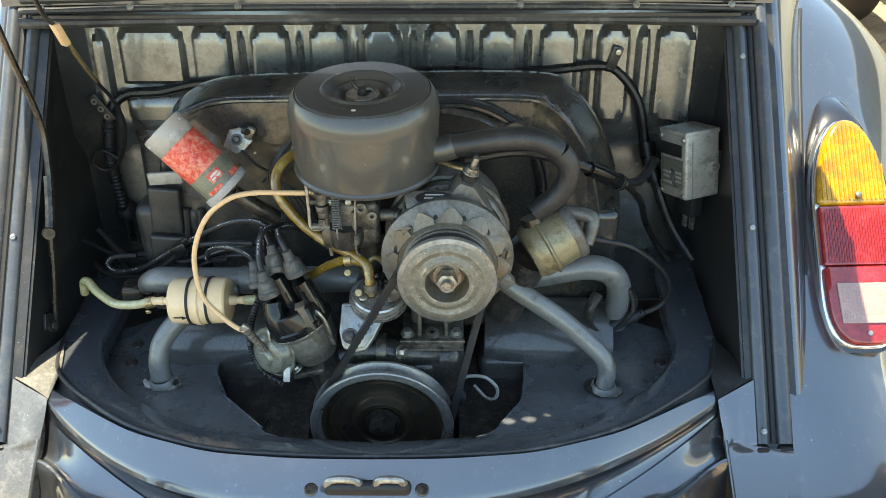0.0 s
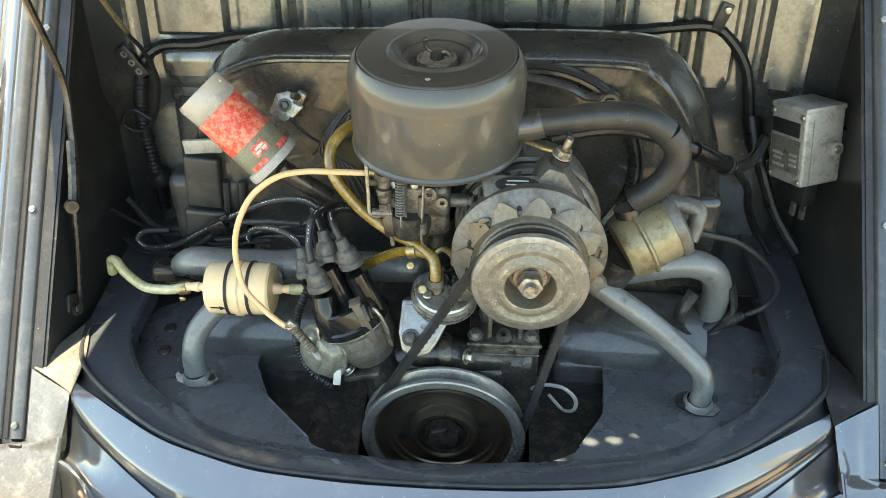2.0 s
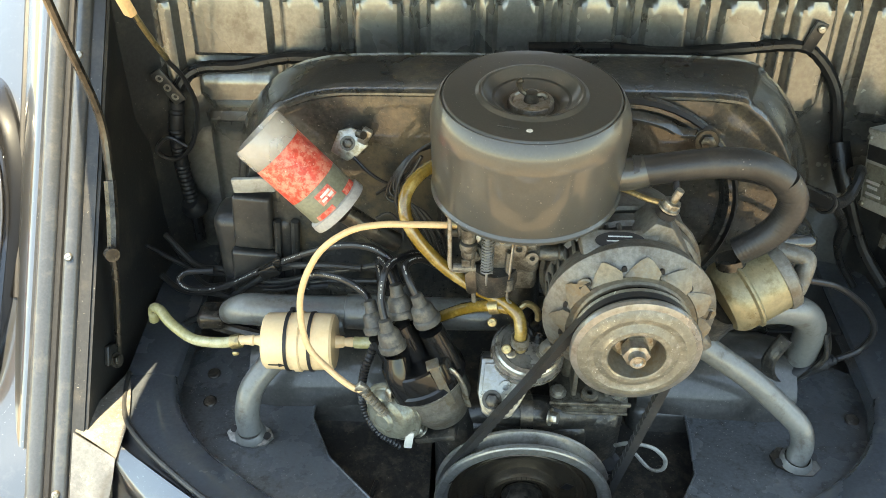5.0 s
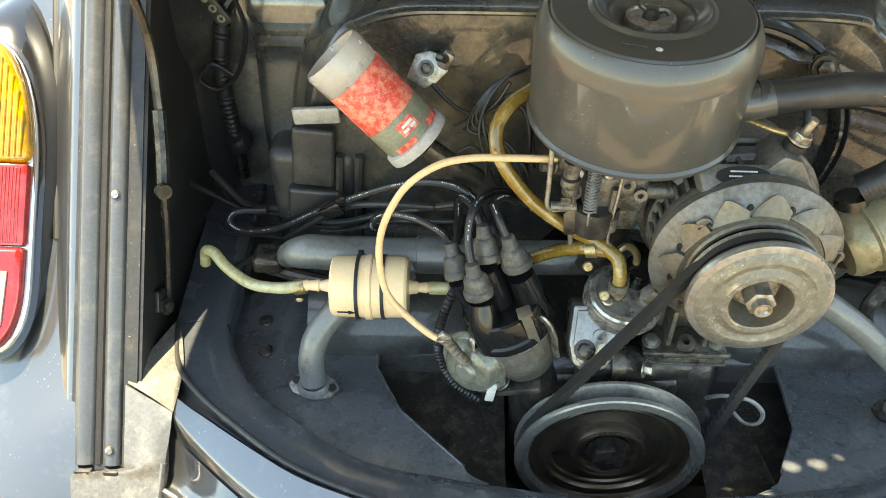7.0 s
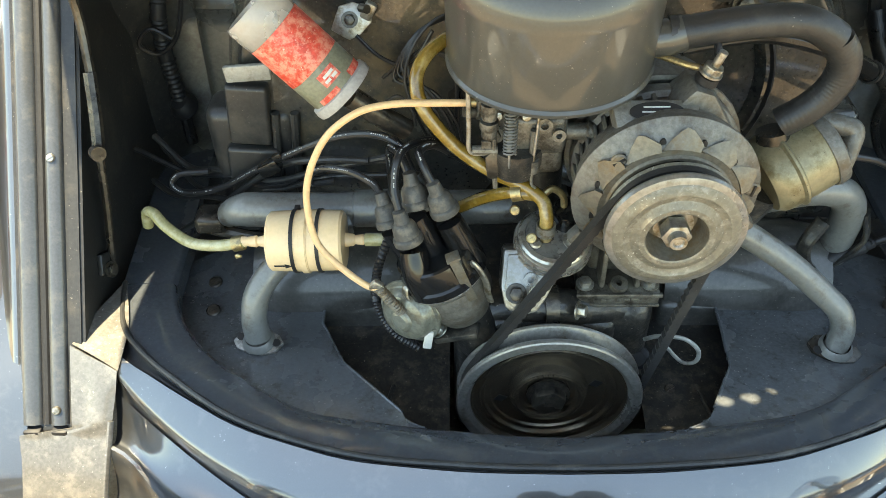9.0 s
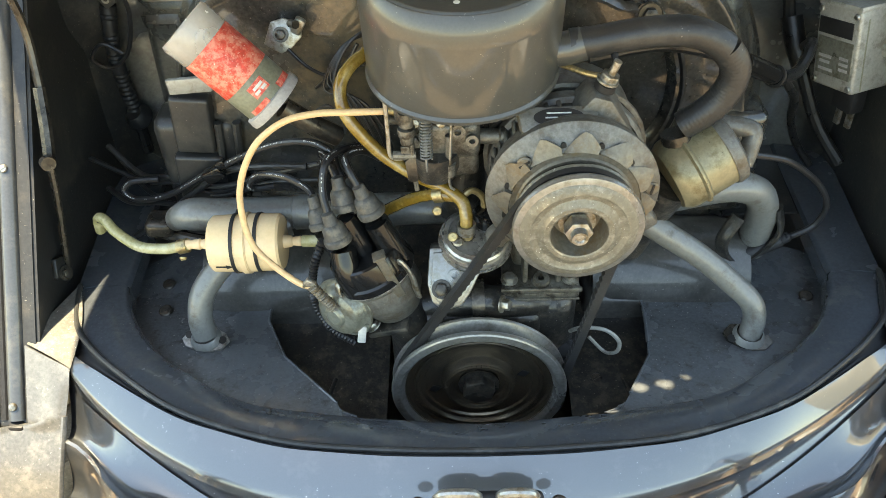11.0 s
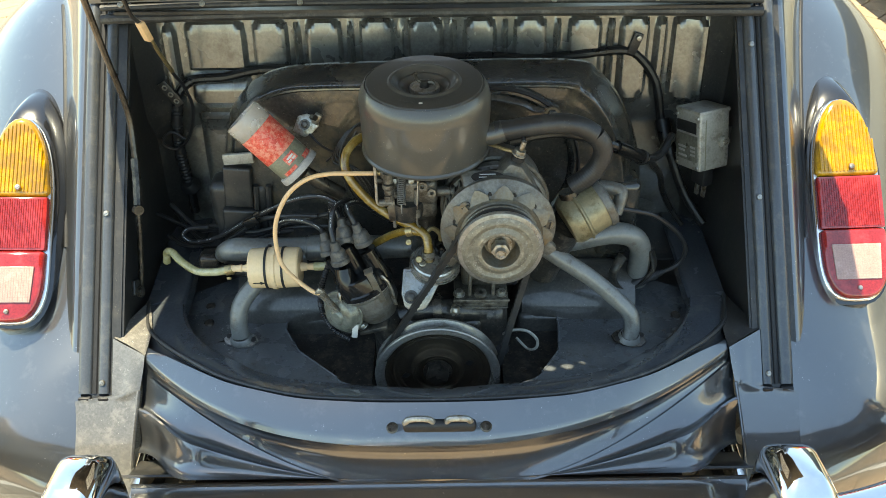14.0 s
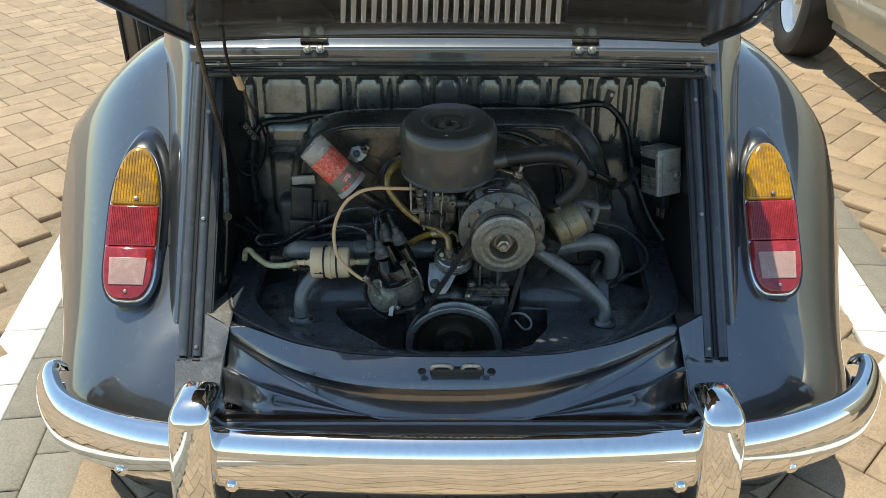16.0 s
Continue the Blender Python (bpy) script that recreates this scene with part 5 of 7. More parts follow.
# ---------------------------------------------------------------- crank pulley and belt
CR = Vector((0.0, 0, 0.3575))
crank = at_base("crank_pulley", (0, 0.74, 0.27), "worn steel crankshaft pulley with a dished face", "pulley")
cm = yaxis(0.7235, CR.x, CR.z)
part("rear_rim", lathe([(0.072, -0.022), (0.0865, -0.020), (0.0872, -0.0185), (0.0865, -0.0165), (0.0765, -0.0115), (0.074, -0.010)], cm, 80), RIMSTEEL, crank, "rear rim of the pulley groove", angle=30)
part("front_rim", lathe([(0.074, -0.010), (0.0765, -0.0085), (0.0858, -0.003), (0.0875, 0.0), (0.0870, 0.0026), (0.0855, 0.0036), (0.0785, 0.0036), (0.0762, 0.0018), (0.0738, -0.002)], cm, 80), RIMSTEEL, crank, "bright worn pulley rim", angle=30)
part("pulley_disc", lathe([(0.0742, -0.001), (0.0725, -0.007), (0.070, -0.0085), (0.0655, -0.0085), (0.064, -0.0065), (0.0615, -0.0060), (0.0600, -0.0095), (0.0555, -0.0100), (0.054, -0.0120), (0.038, -0.013), (0.0365, -0.0085), (0.0345, -0.0040), (0.0315, -0.0030), (0.0300, -0.0045), (0.0285, -0.0045), (0.0262, -0.0100), (0.0, -0.0100)], cm, 80), PULLEY_DARK, crank, "brownish dished pulley disc", angle=25)
part("pulley_bolt", join(prism(hexagon(0.0170), 0.013, cm @ Matrix.Rotation(0.3, 4, "Z") @ Matrix.Translation((0, 0, -0.009)), 0.0015), lathe([(0, -0.0085), (0.0205, -0.0085), (0.0205, -0.006), (0, -0.006)], cm, 32)), DARKSTEEL, crank, "hexagon pulley bolt")
teeth = [box((0.002, 0.0035, 0.003), cm @ Matrix.Rotation(2 * math.pi * k / 44, 4, "Z") @ Matrix.Translation((0.0330, 0, -0.0028)), 0) for k in range(44)]
part("hub_teeth", join(*teeth), PULLEY_DARK, crank)
for a in (14, 194):
    part("slot", prism([(-0.007, 0.0), (0.0, 0.0055), (0.007, 0.0), (0.0, -0.0055)], 0.001, cm @ Matrix.Rotation(radians(a), 4, "Z") @ Matrix.Translation((0.0460, 0, -0.0125))), INK, crank, "lozenge-shaped hole")

belt = at_base("drive_belt", (0.04, 0.733, 0.27), "black toothed rubber V-belt round both pulleys", "belt")


def belt_loop():
    """Path of an open belt round the two pulleys, in x, z."""
    a, ra = Vector((CR.x, CR.z)), 0.0835
    b, rb = Vector((AX.x, AX.z)), 0.0485
    d = b - a
    th = math.atan2(d.y, d.x)
    off = math.acos((ra - rb) / d.length)
    pts = []
    for k in range(37):
        q = th + off + (2 * math.pi - 2 * off) * k / 36
        pts.append(a + ra * Vector((math.cos(q), math.sin(q))))
    p0 = pts[-1]
    q0 = b + rb * Vector((math.cos(th - off), math.sin(th - off)))
    for k in range(1, 60):
        pts.append(p0.lerp(q0, k / 60))
    for k in range(25):
        q = th - off + (2 * off) * k / 24
        pts.append(b + rb * Vector((math.cos(q), math.sin(q))))
    p1, q1 = pts[-1], pts[0]
    for k in range(1, 60):
        pts.append(p1.lerp(q1, k / 60))
    return pts


def belt_mesh():
    pts = belt_loop()
    n = len(pts)
    bm = bmesh.new()
    rows = []
    for i, p in enumerate(pts):
        t = (pts[(i + 1) % n] - pts[i - 1]).normalized()
        o = Vector((t.y, -t.x))
        inner = 0.0058 if i % 2 else 0.0070
        prof = [(-inner, -0.0036), (0.001, -0.0050), (0.001, 0.0050), (-inner, 0.0036)]
        rows.append([bm.verts.new((p.x + o.x * k, 0.7325 + w, p.y + o.y * k)) for k, w in prof])
    for i in range(n):
        a, b = rows[i], rows[(i + 1) % n]
        for j in range(4):
            bm.faces.new((a[j], a[(j + 1) % 4], b[(j + 1) % 4], b[j]))
    return bm


part("belt_loop", belt_mesh(), HOSE, belt, angle=20)

# ---------------------------------------------------------------- oil filler
fil = at_base("oil_filler", (0.19, 0.82, 0.52), "yellowed tin oil filler with an aluminium cap", "oil filler")
FM = axis((0.181, 0.815, 0.552), (0.80, 0.22, 0.40))
part("filler_drum", lathe([(0.0, -0.006), (0.030, -0.006), (0.034, 0.0), (0.035, 0.006), (0.035, 0.014), (0.0375, 0.016), (0.0375, 0.018), (0.0345, 0.020), (0.0335, 0.048), (0.0, 0.048)], FM, 48), OILTIN, fil)
part("filler_cap", lathe([(0.0, 0.0), (0.035, 0.0), (0.036, 0.003), (0.035, 0.010), (0.029, 0.013), (0.0, 0.014)], FM @ Matrix.Translation((0, 0, 0.046)), 40), ALU, fil, "cast filler cap")
part("cap_grip", tube([FM @ Vector((0.012, 0.016, 0.058)), FM @ Vector((0.004, 0.008, 0.072)), FM @ Vector((-0.002, 0.0, 0.079)), FM @ Vector((-0.008, -0.010, 0.070)), FM @ Vector((-0.014, -0.018, 0.058))], 0.0088, 12, 6), ALU, fil)
part("filler_neck", tube([(0.180, 0.822, 0.54), (0.165, 0.83, 0.50), (0.15, 0.84, 0.45)], 0.024, 20, 6), CASE, fil)
part("drain_spigot", tube([(0.178, 0.823, 0.594), (0.182, 0.82, 0.580)], 0.014, 16, 2), DARKSTEEL, fil)

# ---------------------------------------------------------------- intake pipes
man = at_base("intake_manifold", (0.0, 0.85, 0.38), "grey painted intake manifold with preheat pipes", "manifold")
part("left_runner", tube([(-0.314, 0.872, 0.462), (-0.306, 0.864, 0.474), (-0.288, 0.860, 0.481), (-0.245, 0.86, 0.480), (-0.15, 0.862, 0.480), (-0.05, 0.862, 0.481), (0.02, 0.862, 0.486)], lambda q: 0.0108 + 0.0062 * min(1.0, q / 0.10), 20, 8), GREYPIPE, man)
part("runner_sleeve", lathe([(0.0172, -0.02), (0.0186, -0.019), (0.0186, 0.019), (0.0172, 0.02)], axis((-0.165, 0.862, 0.480), (1, 0, 0)), 28), GREYPIPE, man)
part("right_runner", tube([(0.15, 0.862, 0.478), (0.20, 0.868, 0.484), (0.255, 0.872, 0.492), (0.288, 0.876, 0.482), (0.304, 0.882, 0.455), (0.306, 0.886, 0.42), (0.306, 0.888, 0.39)], 0.0162, 20, 8), GREYPIPE, man)
part("riser_pipe", tube([(-0.280, 0.777, 0.388), (-0.281, 0.783, 0.412), (-0.274, 0.795, 0.436), (-0.250, 0.815, 0.458), (-0.215, 0.838, 0.470), (-0.19, 0.85, 0.474)], 0.0125, 18, 8), GREYPIPE, man)
part("riser_pipe", tube([(0.272, 0.764, 0.386), (0.2755, 0.770, 0.404), (0.270, 0.777, 0.422), (0.250, 0.786, 0.440), (0.215, 0.797, 0.468), (0.165, 0.810, 0.499), (0.13, 0.825, 0.52)], lambda q: 0.0112 + 0.0012 * q, 18, 8), GREYPIPE, man)
for x, y in ((-0.280, 0.777), (0.272, 0.764)):
    z = tin_z(y) + 0.004
    o = [(0.84 * p, 0.84 * q) for p, q in ((0.030, 0.003), (0.023, 0.012), (0.008, 0.0155), (-0.008, 0.0165), (-0.022, 0.011), (-0.029, -0.002), (-0.022, -0.011), (-0.008, -0.016), (0.009, -0.0155), (0.024, -0.010))]
    fl = part("flange", prism(o, 0.005, axis((x, y, z), (0, -0.22, 0.97)) @ Matrix.Rotation(radians(172 if x < 0 else 160), 4, "Z"), 0.001), FLANGE if x < 0 else DARKSTEEL, man, "scuffed steel pipe flange")
    part("weld_collar", lathe([(0.0118, 0.0), (0.0165, 0.0), (0.0150, 0.004), (0.0125, 0.007)], axis((x, y, z + 0.004), (0, -0.1, 0.99)), 20), GREYPIPE, fl)
    for dx in (-0.0178, 0.0178):
        part("bolt_hole", lathe([(0, 0), (0.0042, 0), (0.0042, 0.0008), (0, 0.0008)], axis(Vector((x + dx, y + (0.004 if dx * x > 0 else -0.004), z + 0.0056)), (0, -0.22, 0.97)), 14), INK, fl, "empty bolt hole")
part("end_bracket", tube([(0.275, 0.868, 0.455), (0.262, 0.862, 0.425), (0.275, 0.862, 0.398), (0.300, 0.868, 0.395), (0.325, 0.872, 0.425), (0.318, 0.875, 0.46)], 0.0035, 8, 6, flat=2.2), CASE, man)
part("union_block", join(box((0.03, 0.03, 0.02), Matrix.Translation((-0.335, 0.88, 0.452)), 0.006, 3), tube([(-0.35, 0.885, 0.44), (-0.31, 0.88, 0.43), (-0.27, 0.872, 0.428)], 0.007, 10, 4)), DARKSTEEL, man)

# ---------------------------------------------------------------- carburettor
carb = at_base("carburettor", (-0.02, 0.82, 0.50), "grimy cast carburettor with linkage and return spring", "carburettor")
part("carb_body", join(lathe([(0, 0.0), (0.026, 0.0), (0.028, 0.006), (0.021, 0.012), (0.022, 0.035), (0.027, 0.042), (0.030, 0.075), (0.034, 0.08), (0.034, 0.088), (0, 0.088)], Matrix.Translation((-0.026, 0.832, 0.562)), 28),
                       box((0.05, 0.03, 0.036), Matrix.Translation((-0.022, 0.805, 0.612)), 0.006, 3), box((0.028, 0.026, 0.05), Matrix.Translation((-0.012, 0.808, 0.596)), 0.006, 3)), CARB, carb)
part("float_bowl", lathe([(0, 0), (0.018, 0.002), (0.021, 0.012), (0.021, 0.028), (0, 0.03)], Matrix.Translation((-0.036, 0.798, 0.572)), 24), CASE, carb)
part("carb_neck", lathe([(0.022, 0), (0.026, 0.004), (0.022, 0.012), (0.020, 0.08), (0.016, 0.08)], Matrix.Translation((-0.01, 0.85, 0.485)), 24), CASE, carb)
part("jet_post", join(lathe([(0, 0), (0.003, 0), (0.0028, 0.03), (0, 0.03)], Matrix.Translation((-0.024, 0.786, 0.592)), 10), lathe([(0, 0), (0.006, 0.0), (0.006, 0.012), (0, 0.014)], Matrix.Translation((-0.024, 0.786, 0.582)), 12)), CARB, carb)
part("idle_jet", lathe([(0, 0), (0.007, 0), (0.007, 0.018), (0.009, 0.02), (0.009, 0.024), (0, 0.024)], axis((0.002, 0.806, 0.607), (1, -0.1, 0.05)), 16), CARB, carb)
part("ear", lathe([(0.003, 0), (0.0065, 0), (0.0065, 0.003), (0.003, 0.003)], axis((-0.016, 0.787, 0.626), (0, -1, 0.1)), 18, True), CARB, carb)
part("ear", lathe([(0.0025, 0), (0.0055, 0), (0.0055, 0.003), (0.0025, 0.003)], axis((-0.004, 0.788, 0.616), (0, -1, 0.1)), 18, True), CARB, carb)
for q in ((-0.030, 0.790, 0.632), (-0.042, 0.796, 0.566), (-0.004, 0.792, 0.640), (-0.052, 0.797, 0.628)):
    screw(q, (0, -0.9, 0.3), 0.0042, STEEL, carb)
for q in ((-0.040, 0.800, 0.590), (-0.016, 0.800, 0.640), (-0.054, 0.803, 0.606)):
    bolt(q, (0, -0.95, 0.3), 0.0052, 0.007, CARB, carb)
part("fuel_union", lathe([(0, 0), (0.0062, 0), (0.0062, 0.008), (0.0045, 0.009), (0.0045, 0.02), (0, 0.02)], axis((-0.060, 0.826, 0.612), (-1, -0.2, 0.2)), 14), CARB, carb)
part("choke_rod", tube([(-0.020, 0.783, 0.655), (-0.022, 0.782, 0.62), (-0.024, 0.783, 0.575), (-0.020, 0.785, 0.565)], 0.0013, 6, 5), STEEL, carb)
part("lever", prism([(-0.004, -0.012), (0.004, -0.012), (0.007, 0.010), (0.0, 0.014), (-0.006, 0.008)], 0.002, axis((-0.056, 0.786, 0.588), (0.1, -0.98, 0.1)), 0.0005), DARKSTEEL, carb)
part("throttle_rod", tube([(-0.0755, 0.793, 0.655), (-0.0752, 0.792, 0.62), (-0.075, 0.791, 0.602), (-0.071, 0.790, 0.597), (-0.060, 0.789, 0.598)], 0.0020, 8, 4), STEEL, carb)
part("linkage", join(lathe([(0, 0), (0.004, 0), (0.004, 0.02), (0, 0.02)], axis((-0.072, 0.789, 0.601), (1, 0, 0)), 10), box((0.008, 0.003, 0.014), Matrix.Translation((-0.061, 0.788, 0.604)), 0.001), tube([(-0.055, 0.788, 0.622), (-0.055, 0.787, 0.59), (-0.053, 0.786, 0.565)], 0.0022, 8, 3)), CARB, carb)
part("accelerator_pump", join(*[lathe([(0, 0), (r, 0), (r * 1.05, 0.003), (r, 0.007), (0, 0.007)], Matrix.Translation((-0.0590, 0.789, z + 0.004)), 14) for r, z in ((0.006, 0.610), (0.0075, 0.618), (0.006, 0.627), (0.007, 0.634))]), CARB, carb)


def coil_spring(a, b, r, wire, turns):
    a, b = Vector(a), Vector(b)
    m = axis(a, b - a)
    L = (b - a).length
    pts = [m @ Vector((r * math.cos(2 * math.pi * turns * k / (turns * 10)), r * math.sin(2 * math.pi * turns * k / (turns * 10)), L * k / (turns * 10))) for k in range(turns * 10 + 1)]
    return tube(pts, wire, 6, 1)


part("return_spring", join(coil_spring((-0.042, 0.784, 0.658), (-0.0430, 0.779, 0.604), 0.0050, 0.0008, 19), tube([(-0.0430, 0.779, 0.604), (-0.0430, 0.778, 0.596), (-0.0425, 0.780, 0.587)], 0.0011, 6, 3)), CLEANALU, carb, "pale steel return spring")
part("choke_block", box((0.022, 0.02, 0.012), Matrix.Translation((-0.058, 0.80, 0.640)), 0.003), CASE, carb)
part("vacuum_spigot", lathe([(0, 0), (0.0035, 0), (0.0045, 0.004), (0.0035, 0.008), (0, 0.02)], axis((-0.066, 0.803, 0.637), (-1, 0, 0.05)), 10), BRASS, carb)

# ---------------------------------------------------------------- fuel pump
pump = at_base("fuel_pump", (-0.015, 0.775, 0.45), "cast fuel pump with a domed steel cover", "fuel pump")
PB = axis((-0.0195, 0.772, 0.481), (0.0, -0.82, 0.57))
PUMP_FACE = [(-0.025, 0.022), (0.024, 0.022), (0.024, 0.002), (0.012, -0.022), (0.004, -0.034), (-0.013, -0.038), (-0.024, -0.030), (-0.028, -0.012)]
part("pump_body", join(prism(PUMP_FACE, 0.040, PB @ Matrix.Translation((0, 0, -0.026)), 0.003), prism([(0.84 * p - 0.0005, 0.84 * q - 0.001) for p, q in PUMP_FACE], 0.003, PB @ Matrix.Translation((0, 0, 0.0135)), 0.001)), CLEANALU, pump)
part("cast_mark", join(*[box((0.0018, 0.008, 0.0014), PB @ Matrix.Translation((dx, -0.012, 0.0167)), 0) for dx in (0.004, 0.010)], box((0.006, 0.0018, 0.0014), PB @ Matrix.Translation((0.007, -0.012, 0.0167)), 0)), CLEANALU, pump)
part("boss", lathe([(0.0028, 0), (0.0062, 0), (0.0062, 0.004), (0.0028, 0.004)], PB @ Matrix.Translation((-0.002, -0.004, 0.0160)), 18, True), CLEANALU, pump)
bolt(PB @ Vector((-0.0145, -0.0165, 0.0160)), PB.to_3x3() @ Vector((0, 0, 1)), 0.0064, 0.006, DARKSTEEL, pump)
part("pump_cover", lathe([(0.0, 0.0), (0.0335, 0.0), (0.0345, 0.0012), (0.0345, 0.0032), (0.0322, 0.0038), (0.0322, 0.0062), (0.0342, 0.0070), (0.0342, 0.0092), (0.0318, 0.0100), (0.0312, 0.0140), (0.0295, 0.0160), (0.0255, 0.0168), (0.0245, 0.0158), (0.0150, 0.0158), (0.0, 0.0162)], axis((-0.002, 0.783, 0.502), (0.05, -0.22, 0.97)), 48), RINGSTEEL, pump, "ringed steel pump cover", angle=25)
part("pump_cap", lathe([(0, 0), (0.0145, 0), (0.0150, 0.002), (0.0150, 0.016), (0.0135, 0.019), (0.008, 0.020), (0, 0.020)], axis((0.011, 0.797, 0.517), (0.05, -0.2, 0.97)), 28), BAKELITE, pump, "glossy black pump cap")
bolt((0.014, 0.770, 0.519), (0.05, -0.25, 0.97), 0.0065, 0.006, STEEL, pump)
screw((-0.018, 0.768, 0.518), (0.0, -0.3, 0.95), 0.005, STEEL, pump)
part("outlet_spigot", tube([(-0.009, 0.774, 0.518), (-0.011, 0.773, 0.534)], 0.0052, 12, 2), BRASS, pump)
part("side_pipe", tube([(-0.014, 0.790, 0.552), (-0.004, 0.795, 0.556), (0.006, 0.796, 0.545), (0.006, 0.794, 0.525)], 0.0032, 10, 6), BRASS, pump)

# ---------------------------------------------------------------- distributor
DA, DB = Vector((-0.078, 0.775, 0.428)), Vector((-0.1145, 0.782, 0.520))
DM = axis(DA + (DB - DA).normalized() * 0.013, DB - DA)
dist = at_base("distributor", (-0.075, 0.775, 0.40), "distributor with a black cap and a cast alloy body", "distributor")
part("body", lathe([(0.0, -0.012), (0.024, -0.012), (0.030, 0.0), (0.0345, 0.008), (0.0355, 0.012), (0.0350, 0.030), (0.0370, 0.033), (0.0370, 0.037), (0.0, 0.038)], DM, 44), ALU, dist, "stained alloy distributor body", angle=25)
part("cap", lathe([(0.0365, 0.036), (0.0400, 0.0375), (0.0400, 0.044), (0.0380, 0.046), (0.0368, 0.058), (0.0355, 0.0640), (0.0335, 0.0655), (0.0, 0.0660)], DM, 44), BAKELITE, dist, "glossy black distributor cap", angle=30)
part("cap_rim", lathe([(0.0372, 0.0352), (0.0392, 0.0358), (0.0392, 0.0372), (0.0372, 0.0378)], DM, 44, True), RINGSTEEL, dist, "bright edge under the cap")
for spot in ((-0.110, 0.800, 0.535), (-0.143, 0.795, 0.515), (-0.124, 0.766, 0.515), (-0.092, 0.781, 0.535)):
    q = DM.inverted() @ Vector(spot)
    side = Vector((q.x, q.y, 0)).normalized()
    part("tower", tube([DM @ (side * 0.0275 + Vector((0, 0, 0.040))), DM @ (side * 0.0270 + Vector((0, 0, 0.062))), DM @ (Vector((q.x, q.y, q.z)) * 0.98)], lambda u: 0.0140 - 0.0022 * u, 18, 5), BAKELITE, dist)
part("centre_tower", lathe([(0.0125, 0.064), (0.0105, 0.104), (0.0, 0.108)], DM, 20), BAKELITE, dist)
for a in (250, 70, 320):
    part("spring_clip", tube([DM @ Vector((r_ * math.cos(radians(a)), r_ * math.sin(radians(a)), h_)) for r_, h_ in ((0.037, 0.006), (0.0385, 0.016), (0.0425, 0.030), (0.0425, 0.044), (0.0395, 0.052), (0.0375, 0.050))], 0.0022, 8, 5, flat=1.9), STEEL, dist, "sprung steel cap clip")
screw(DM @ Vector((-0.012, -0.0335, 0.017)), DM.to_3x3() @ Vector((-0.3, -0.95, 0)), 0.005, BRASS, dist)
part("neck", tube([DM @ Vector((0, 0, -0.01)), DM @ Vector((0, 0, -0.055))], 0.022, 20, 2), CASE, dist)
part("clamp_plate", box((0.052, 0.044, 0.008), DM @ Matrix.Translation((0.006, -0.006, -0.018)), 0.003), CASE, dist, "black clamp plate")
CLIP_TOP, CLIP_FOOT = Vector((-0.0880, 0.7455, 0.5200)), Vector((-0.0712, 0.7490, 0.4690))
cz = (CLIP_TOP - CLIP_FOOT).normalized()
cn = Vector((0.15, -0.95, 0.10))
cn = (cn - cz * cn.dot(cz)).normalized()
cx = cn.cross(cz)
CM = Matrix(((cx.x, cn.x, cz.x, 0), (cx.y, cn.y, cz.y, 0), (cx.z, cn.z, cz.z, 0), (0, 0, 0, 1)))
part("broad_clip", join(box((0.0085, 0.0020, 0.054), Matrix.Translation((CLIP_TOP + CLIP_FOOT) / 2) @ CM, 0.0008), box((0.012, 0.012, 0.0022), Matrix.Translation(CLIP_TOP - cn * 0.004) @ CM, 0.0008)), ALU_TAN, dist, "broad sprung steel clip")
screw((-0.0875, 0.7605, 0.4125), (0, -0.6, 0.8), 0.0042, STEEL, dist)
bolt(DM @ Vector((0.024, -0.020, -0.013)), DM.to_3x3() @ Vector((0, -0.3, 1)), 0.0055, 0.005, STEEL, dist)
vac = part("vacuum_can", lathe([(0.0, 0.0215), (0.007, 0.0213), (0.0095, 0.0200), (0.0112, 0.0180), (0.0130, 0.0180), (0.0180, 0.0172), (0.0225, 0.0145), (0.0258, 0.0095), (0.0268, 0.0060), (0.0280, 0.0045), (0.0315, 0.0042), (0.0322, 0.0025), (0.0315, 0.0008), (0.028, -0.002), (0.020, -0.010), (0.0, -0.012)], axis((-0.1265, 0.760, 0.4455), (-0.50, -0.86, 0.12)), 44), DULL, dist, "dull grey-green vacuum capsule", angle=22)
part("vacuum_inlet", tube([(-0.134, 0.744, 0.459), (-0.143, 0.744, 0.473), (-0.153, 0.746, 0.488)], 0.0046, 12, 24, wave=0.16, pitch=0.0026), ALU_TAN, vac)
part("clip_tab", box((0.008, 0.003, 0.022), Matrix.Translation((-0.112, 0.741, 0.425)) @ Matrix.Rotation(radians(8), 4, "Y"), 0.001), WHITEPLASTIC, dist, "white connector tab")
part("corrugated_sleeve", tube([(-0.146, 0.80, 0.500), (-0.158, 0.785, 0.470), (-0.160, 0.775, 0.440), (-0.146, 0.763, 0.412), (-0.122, 0.755, 0.398)], 0.0042, 10, 30, wave=0.14, pitch=0.0034), LEAD, dist)

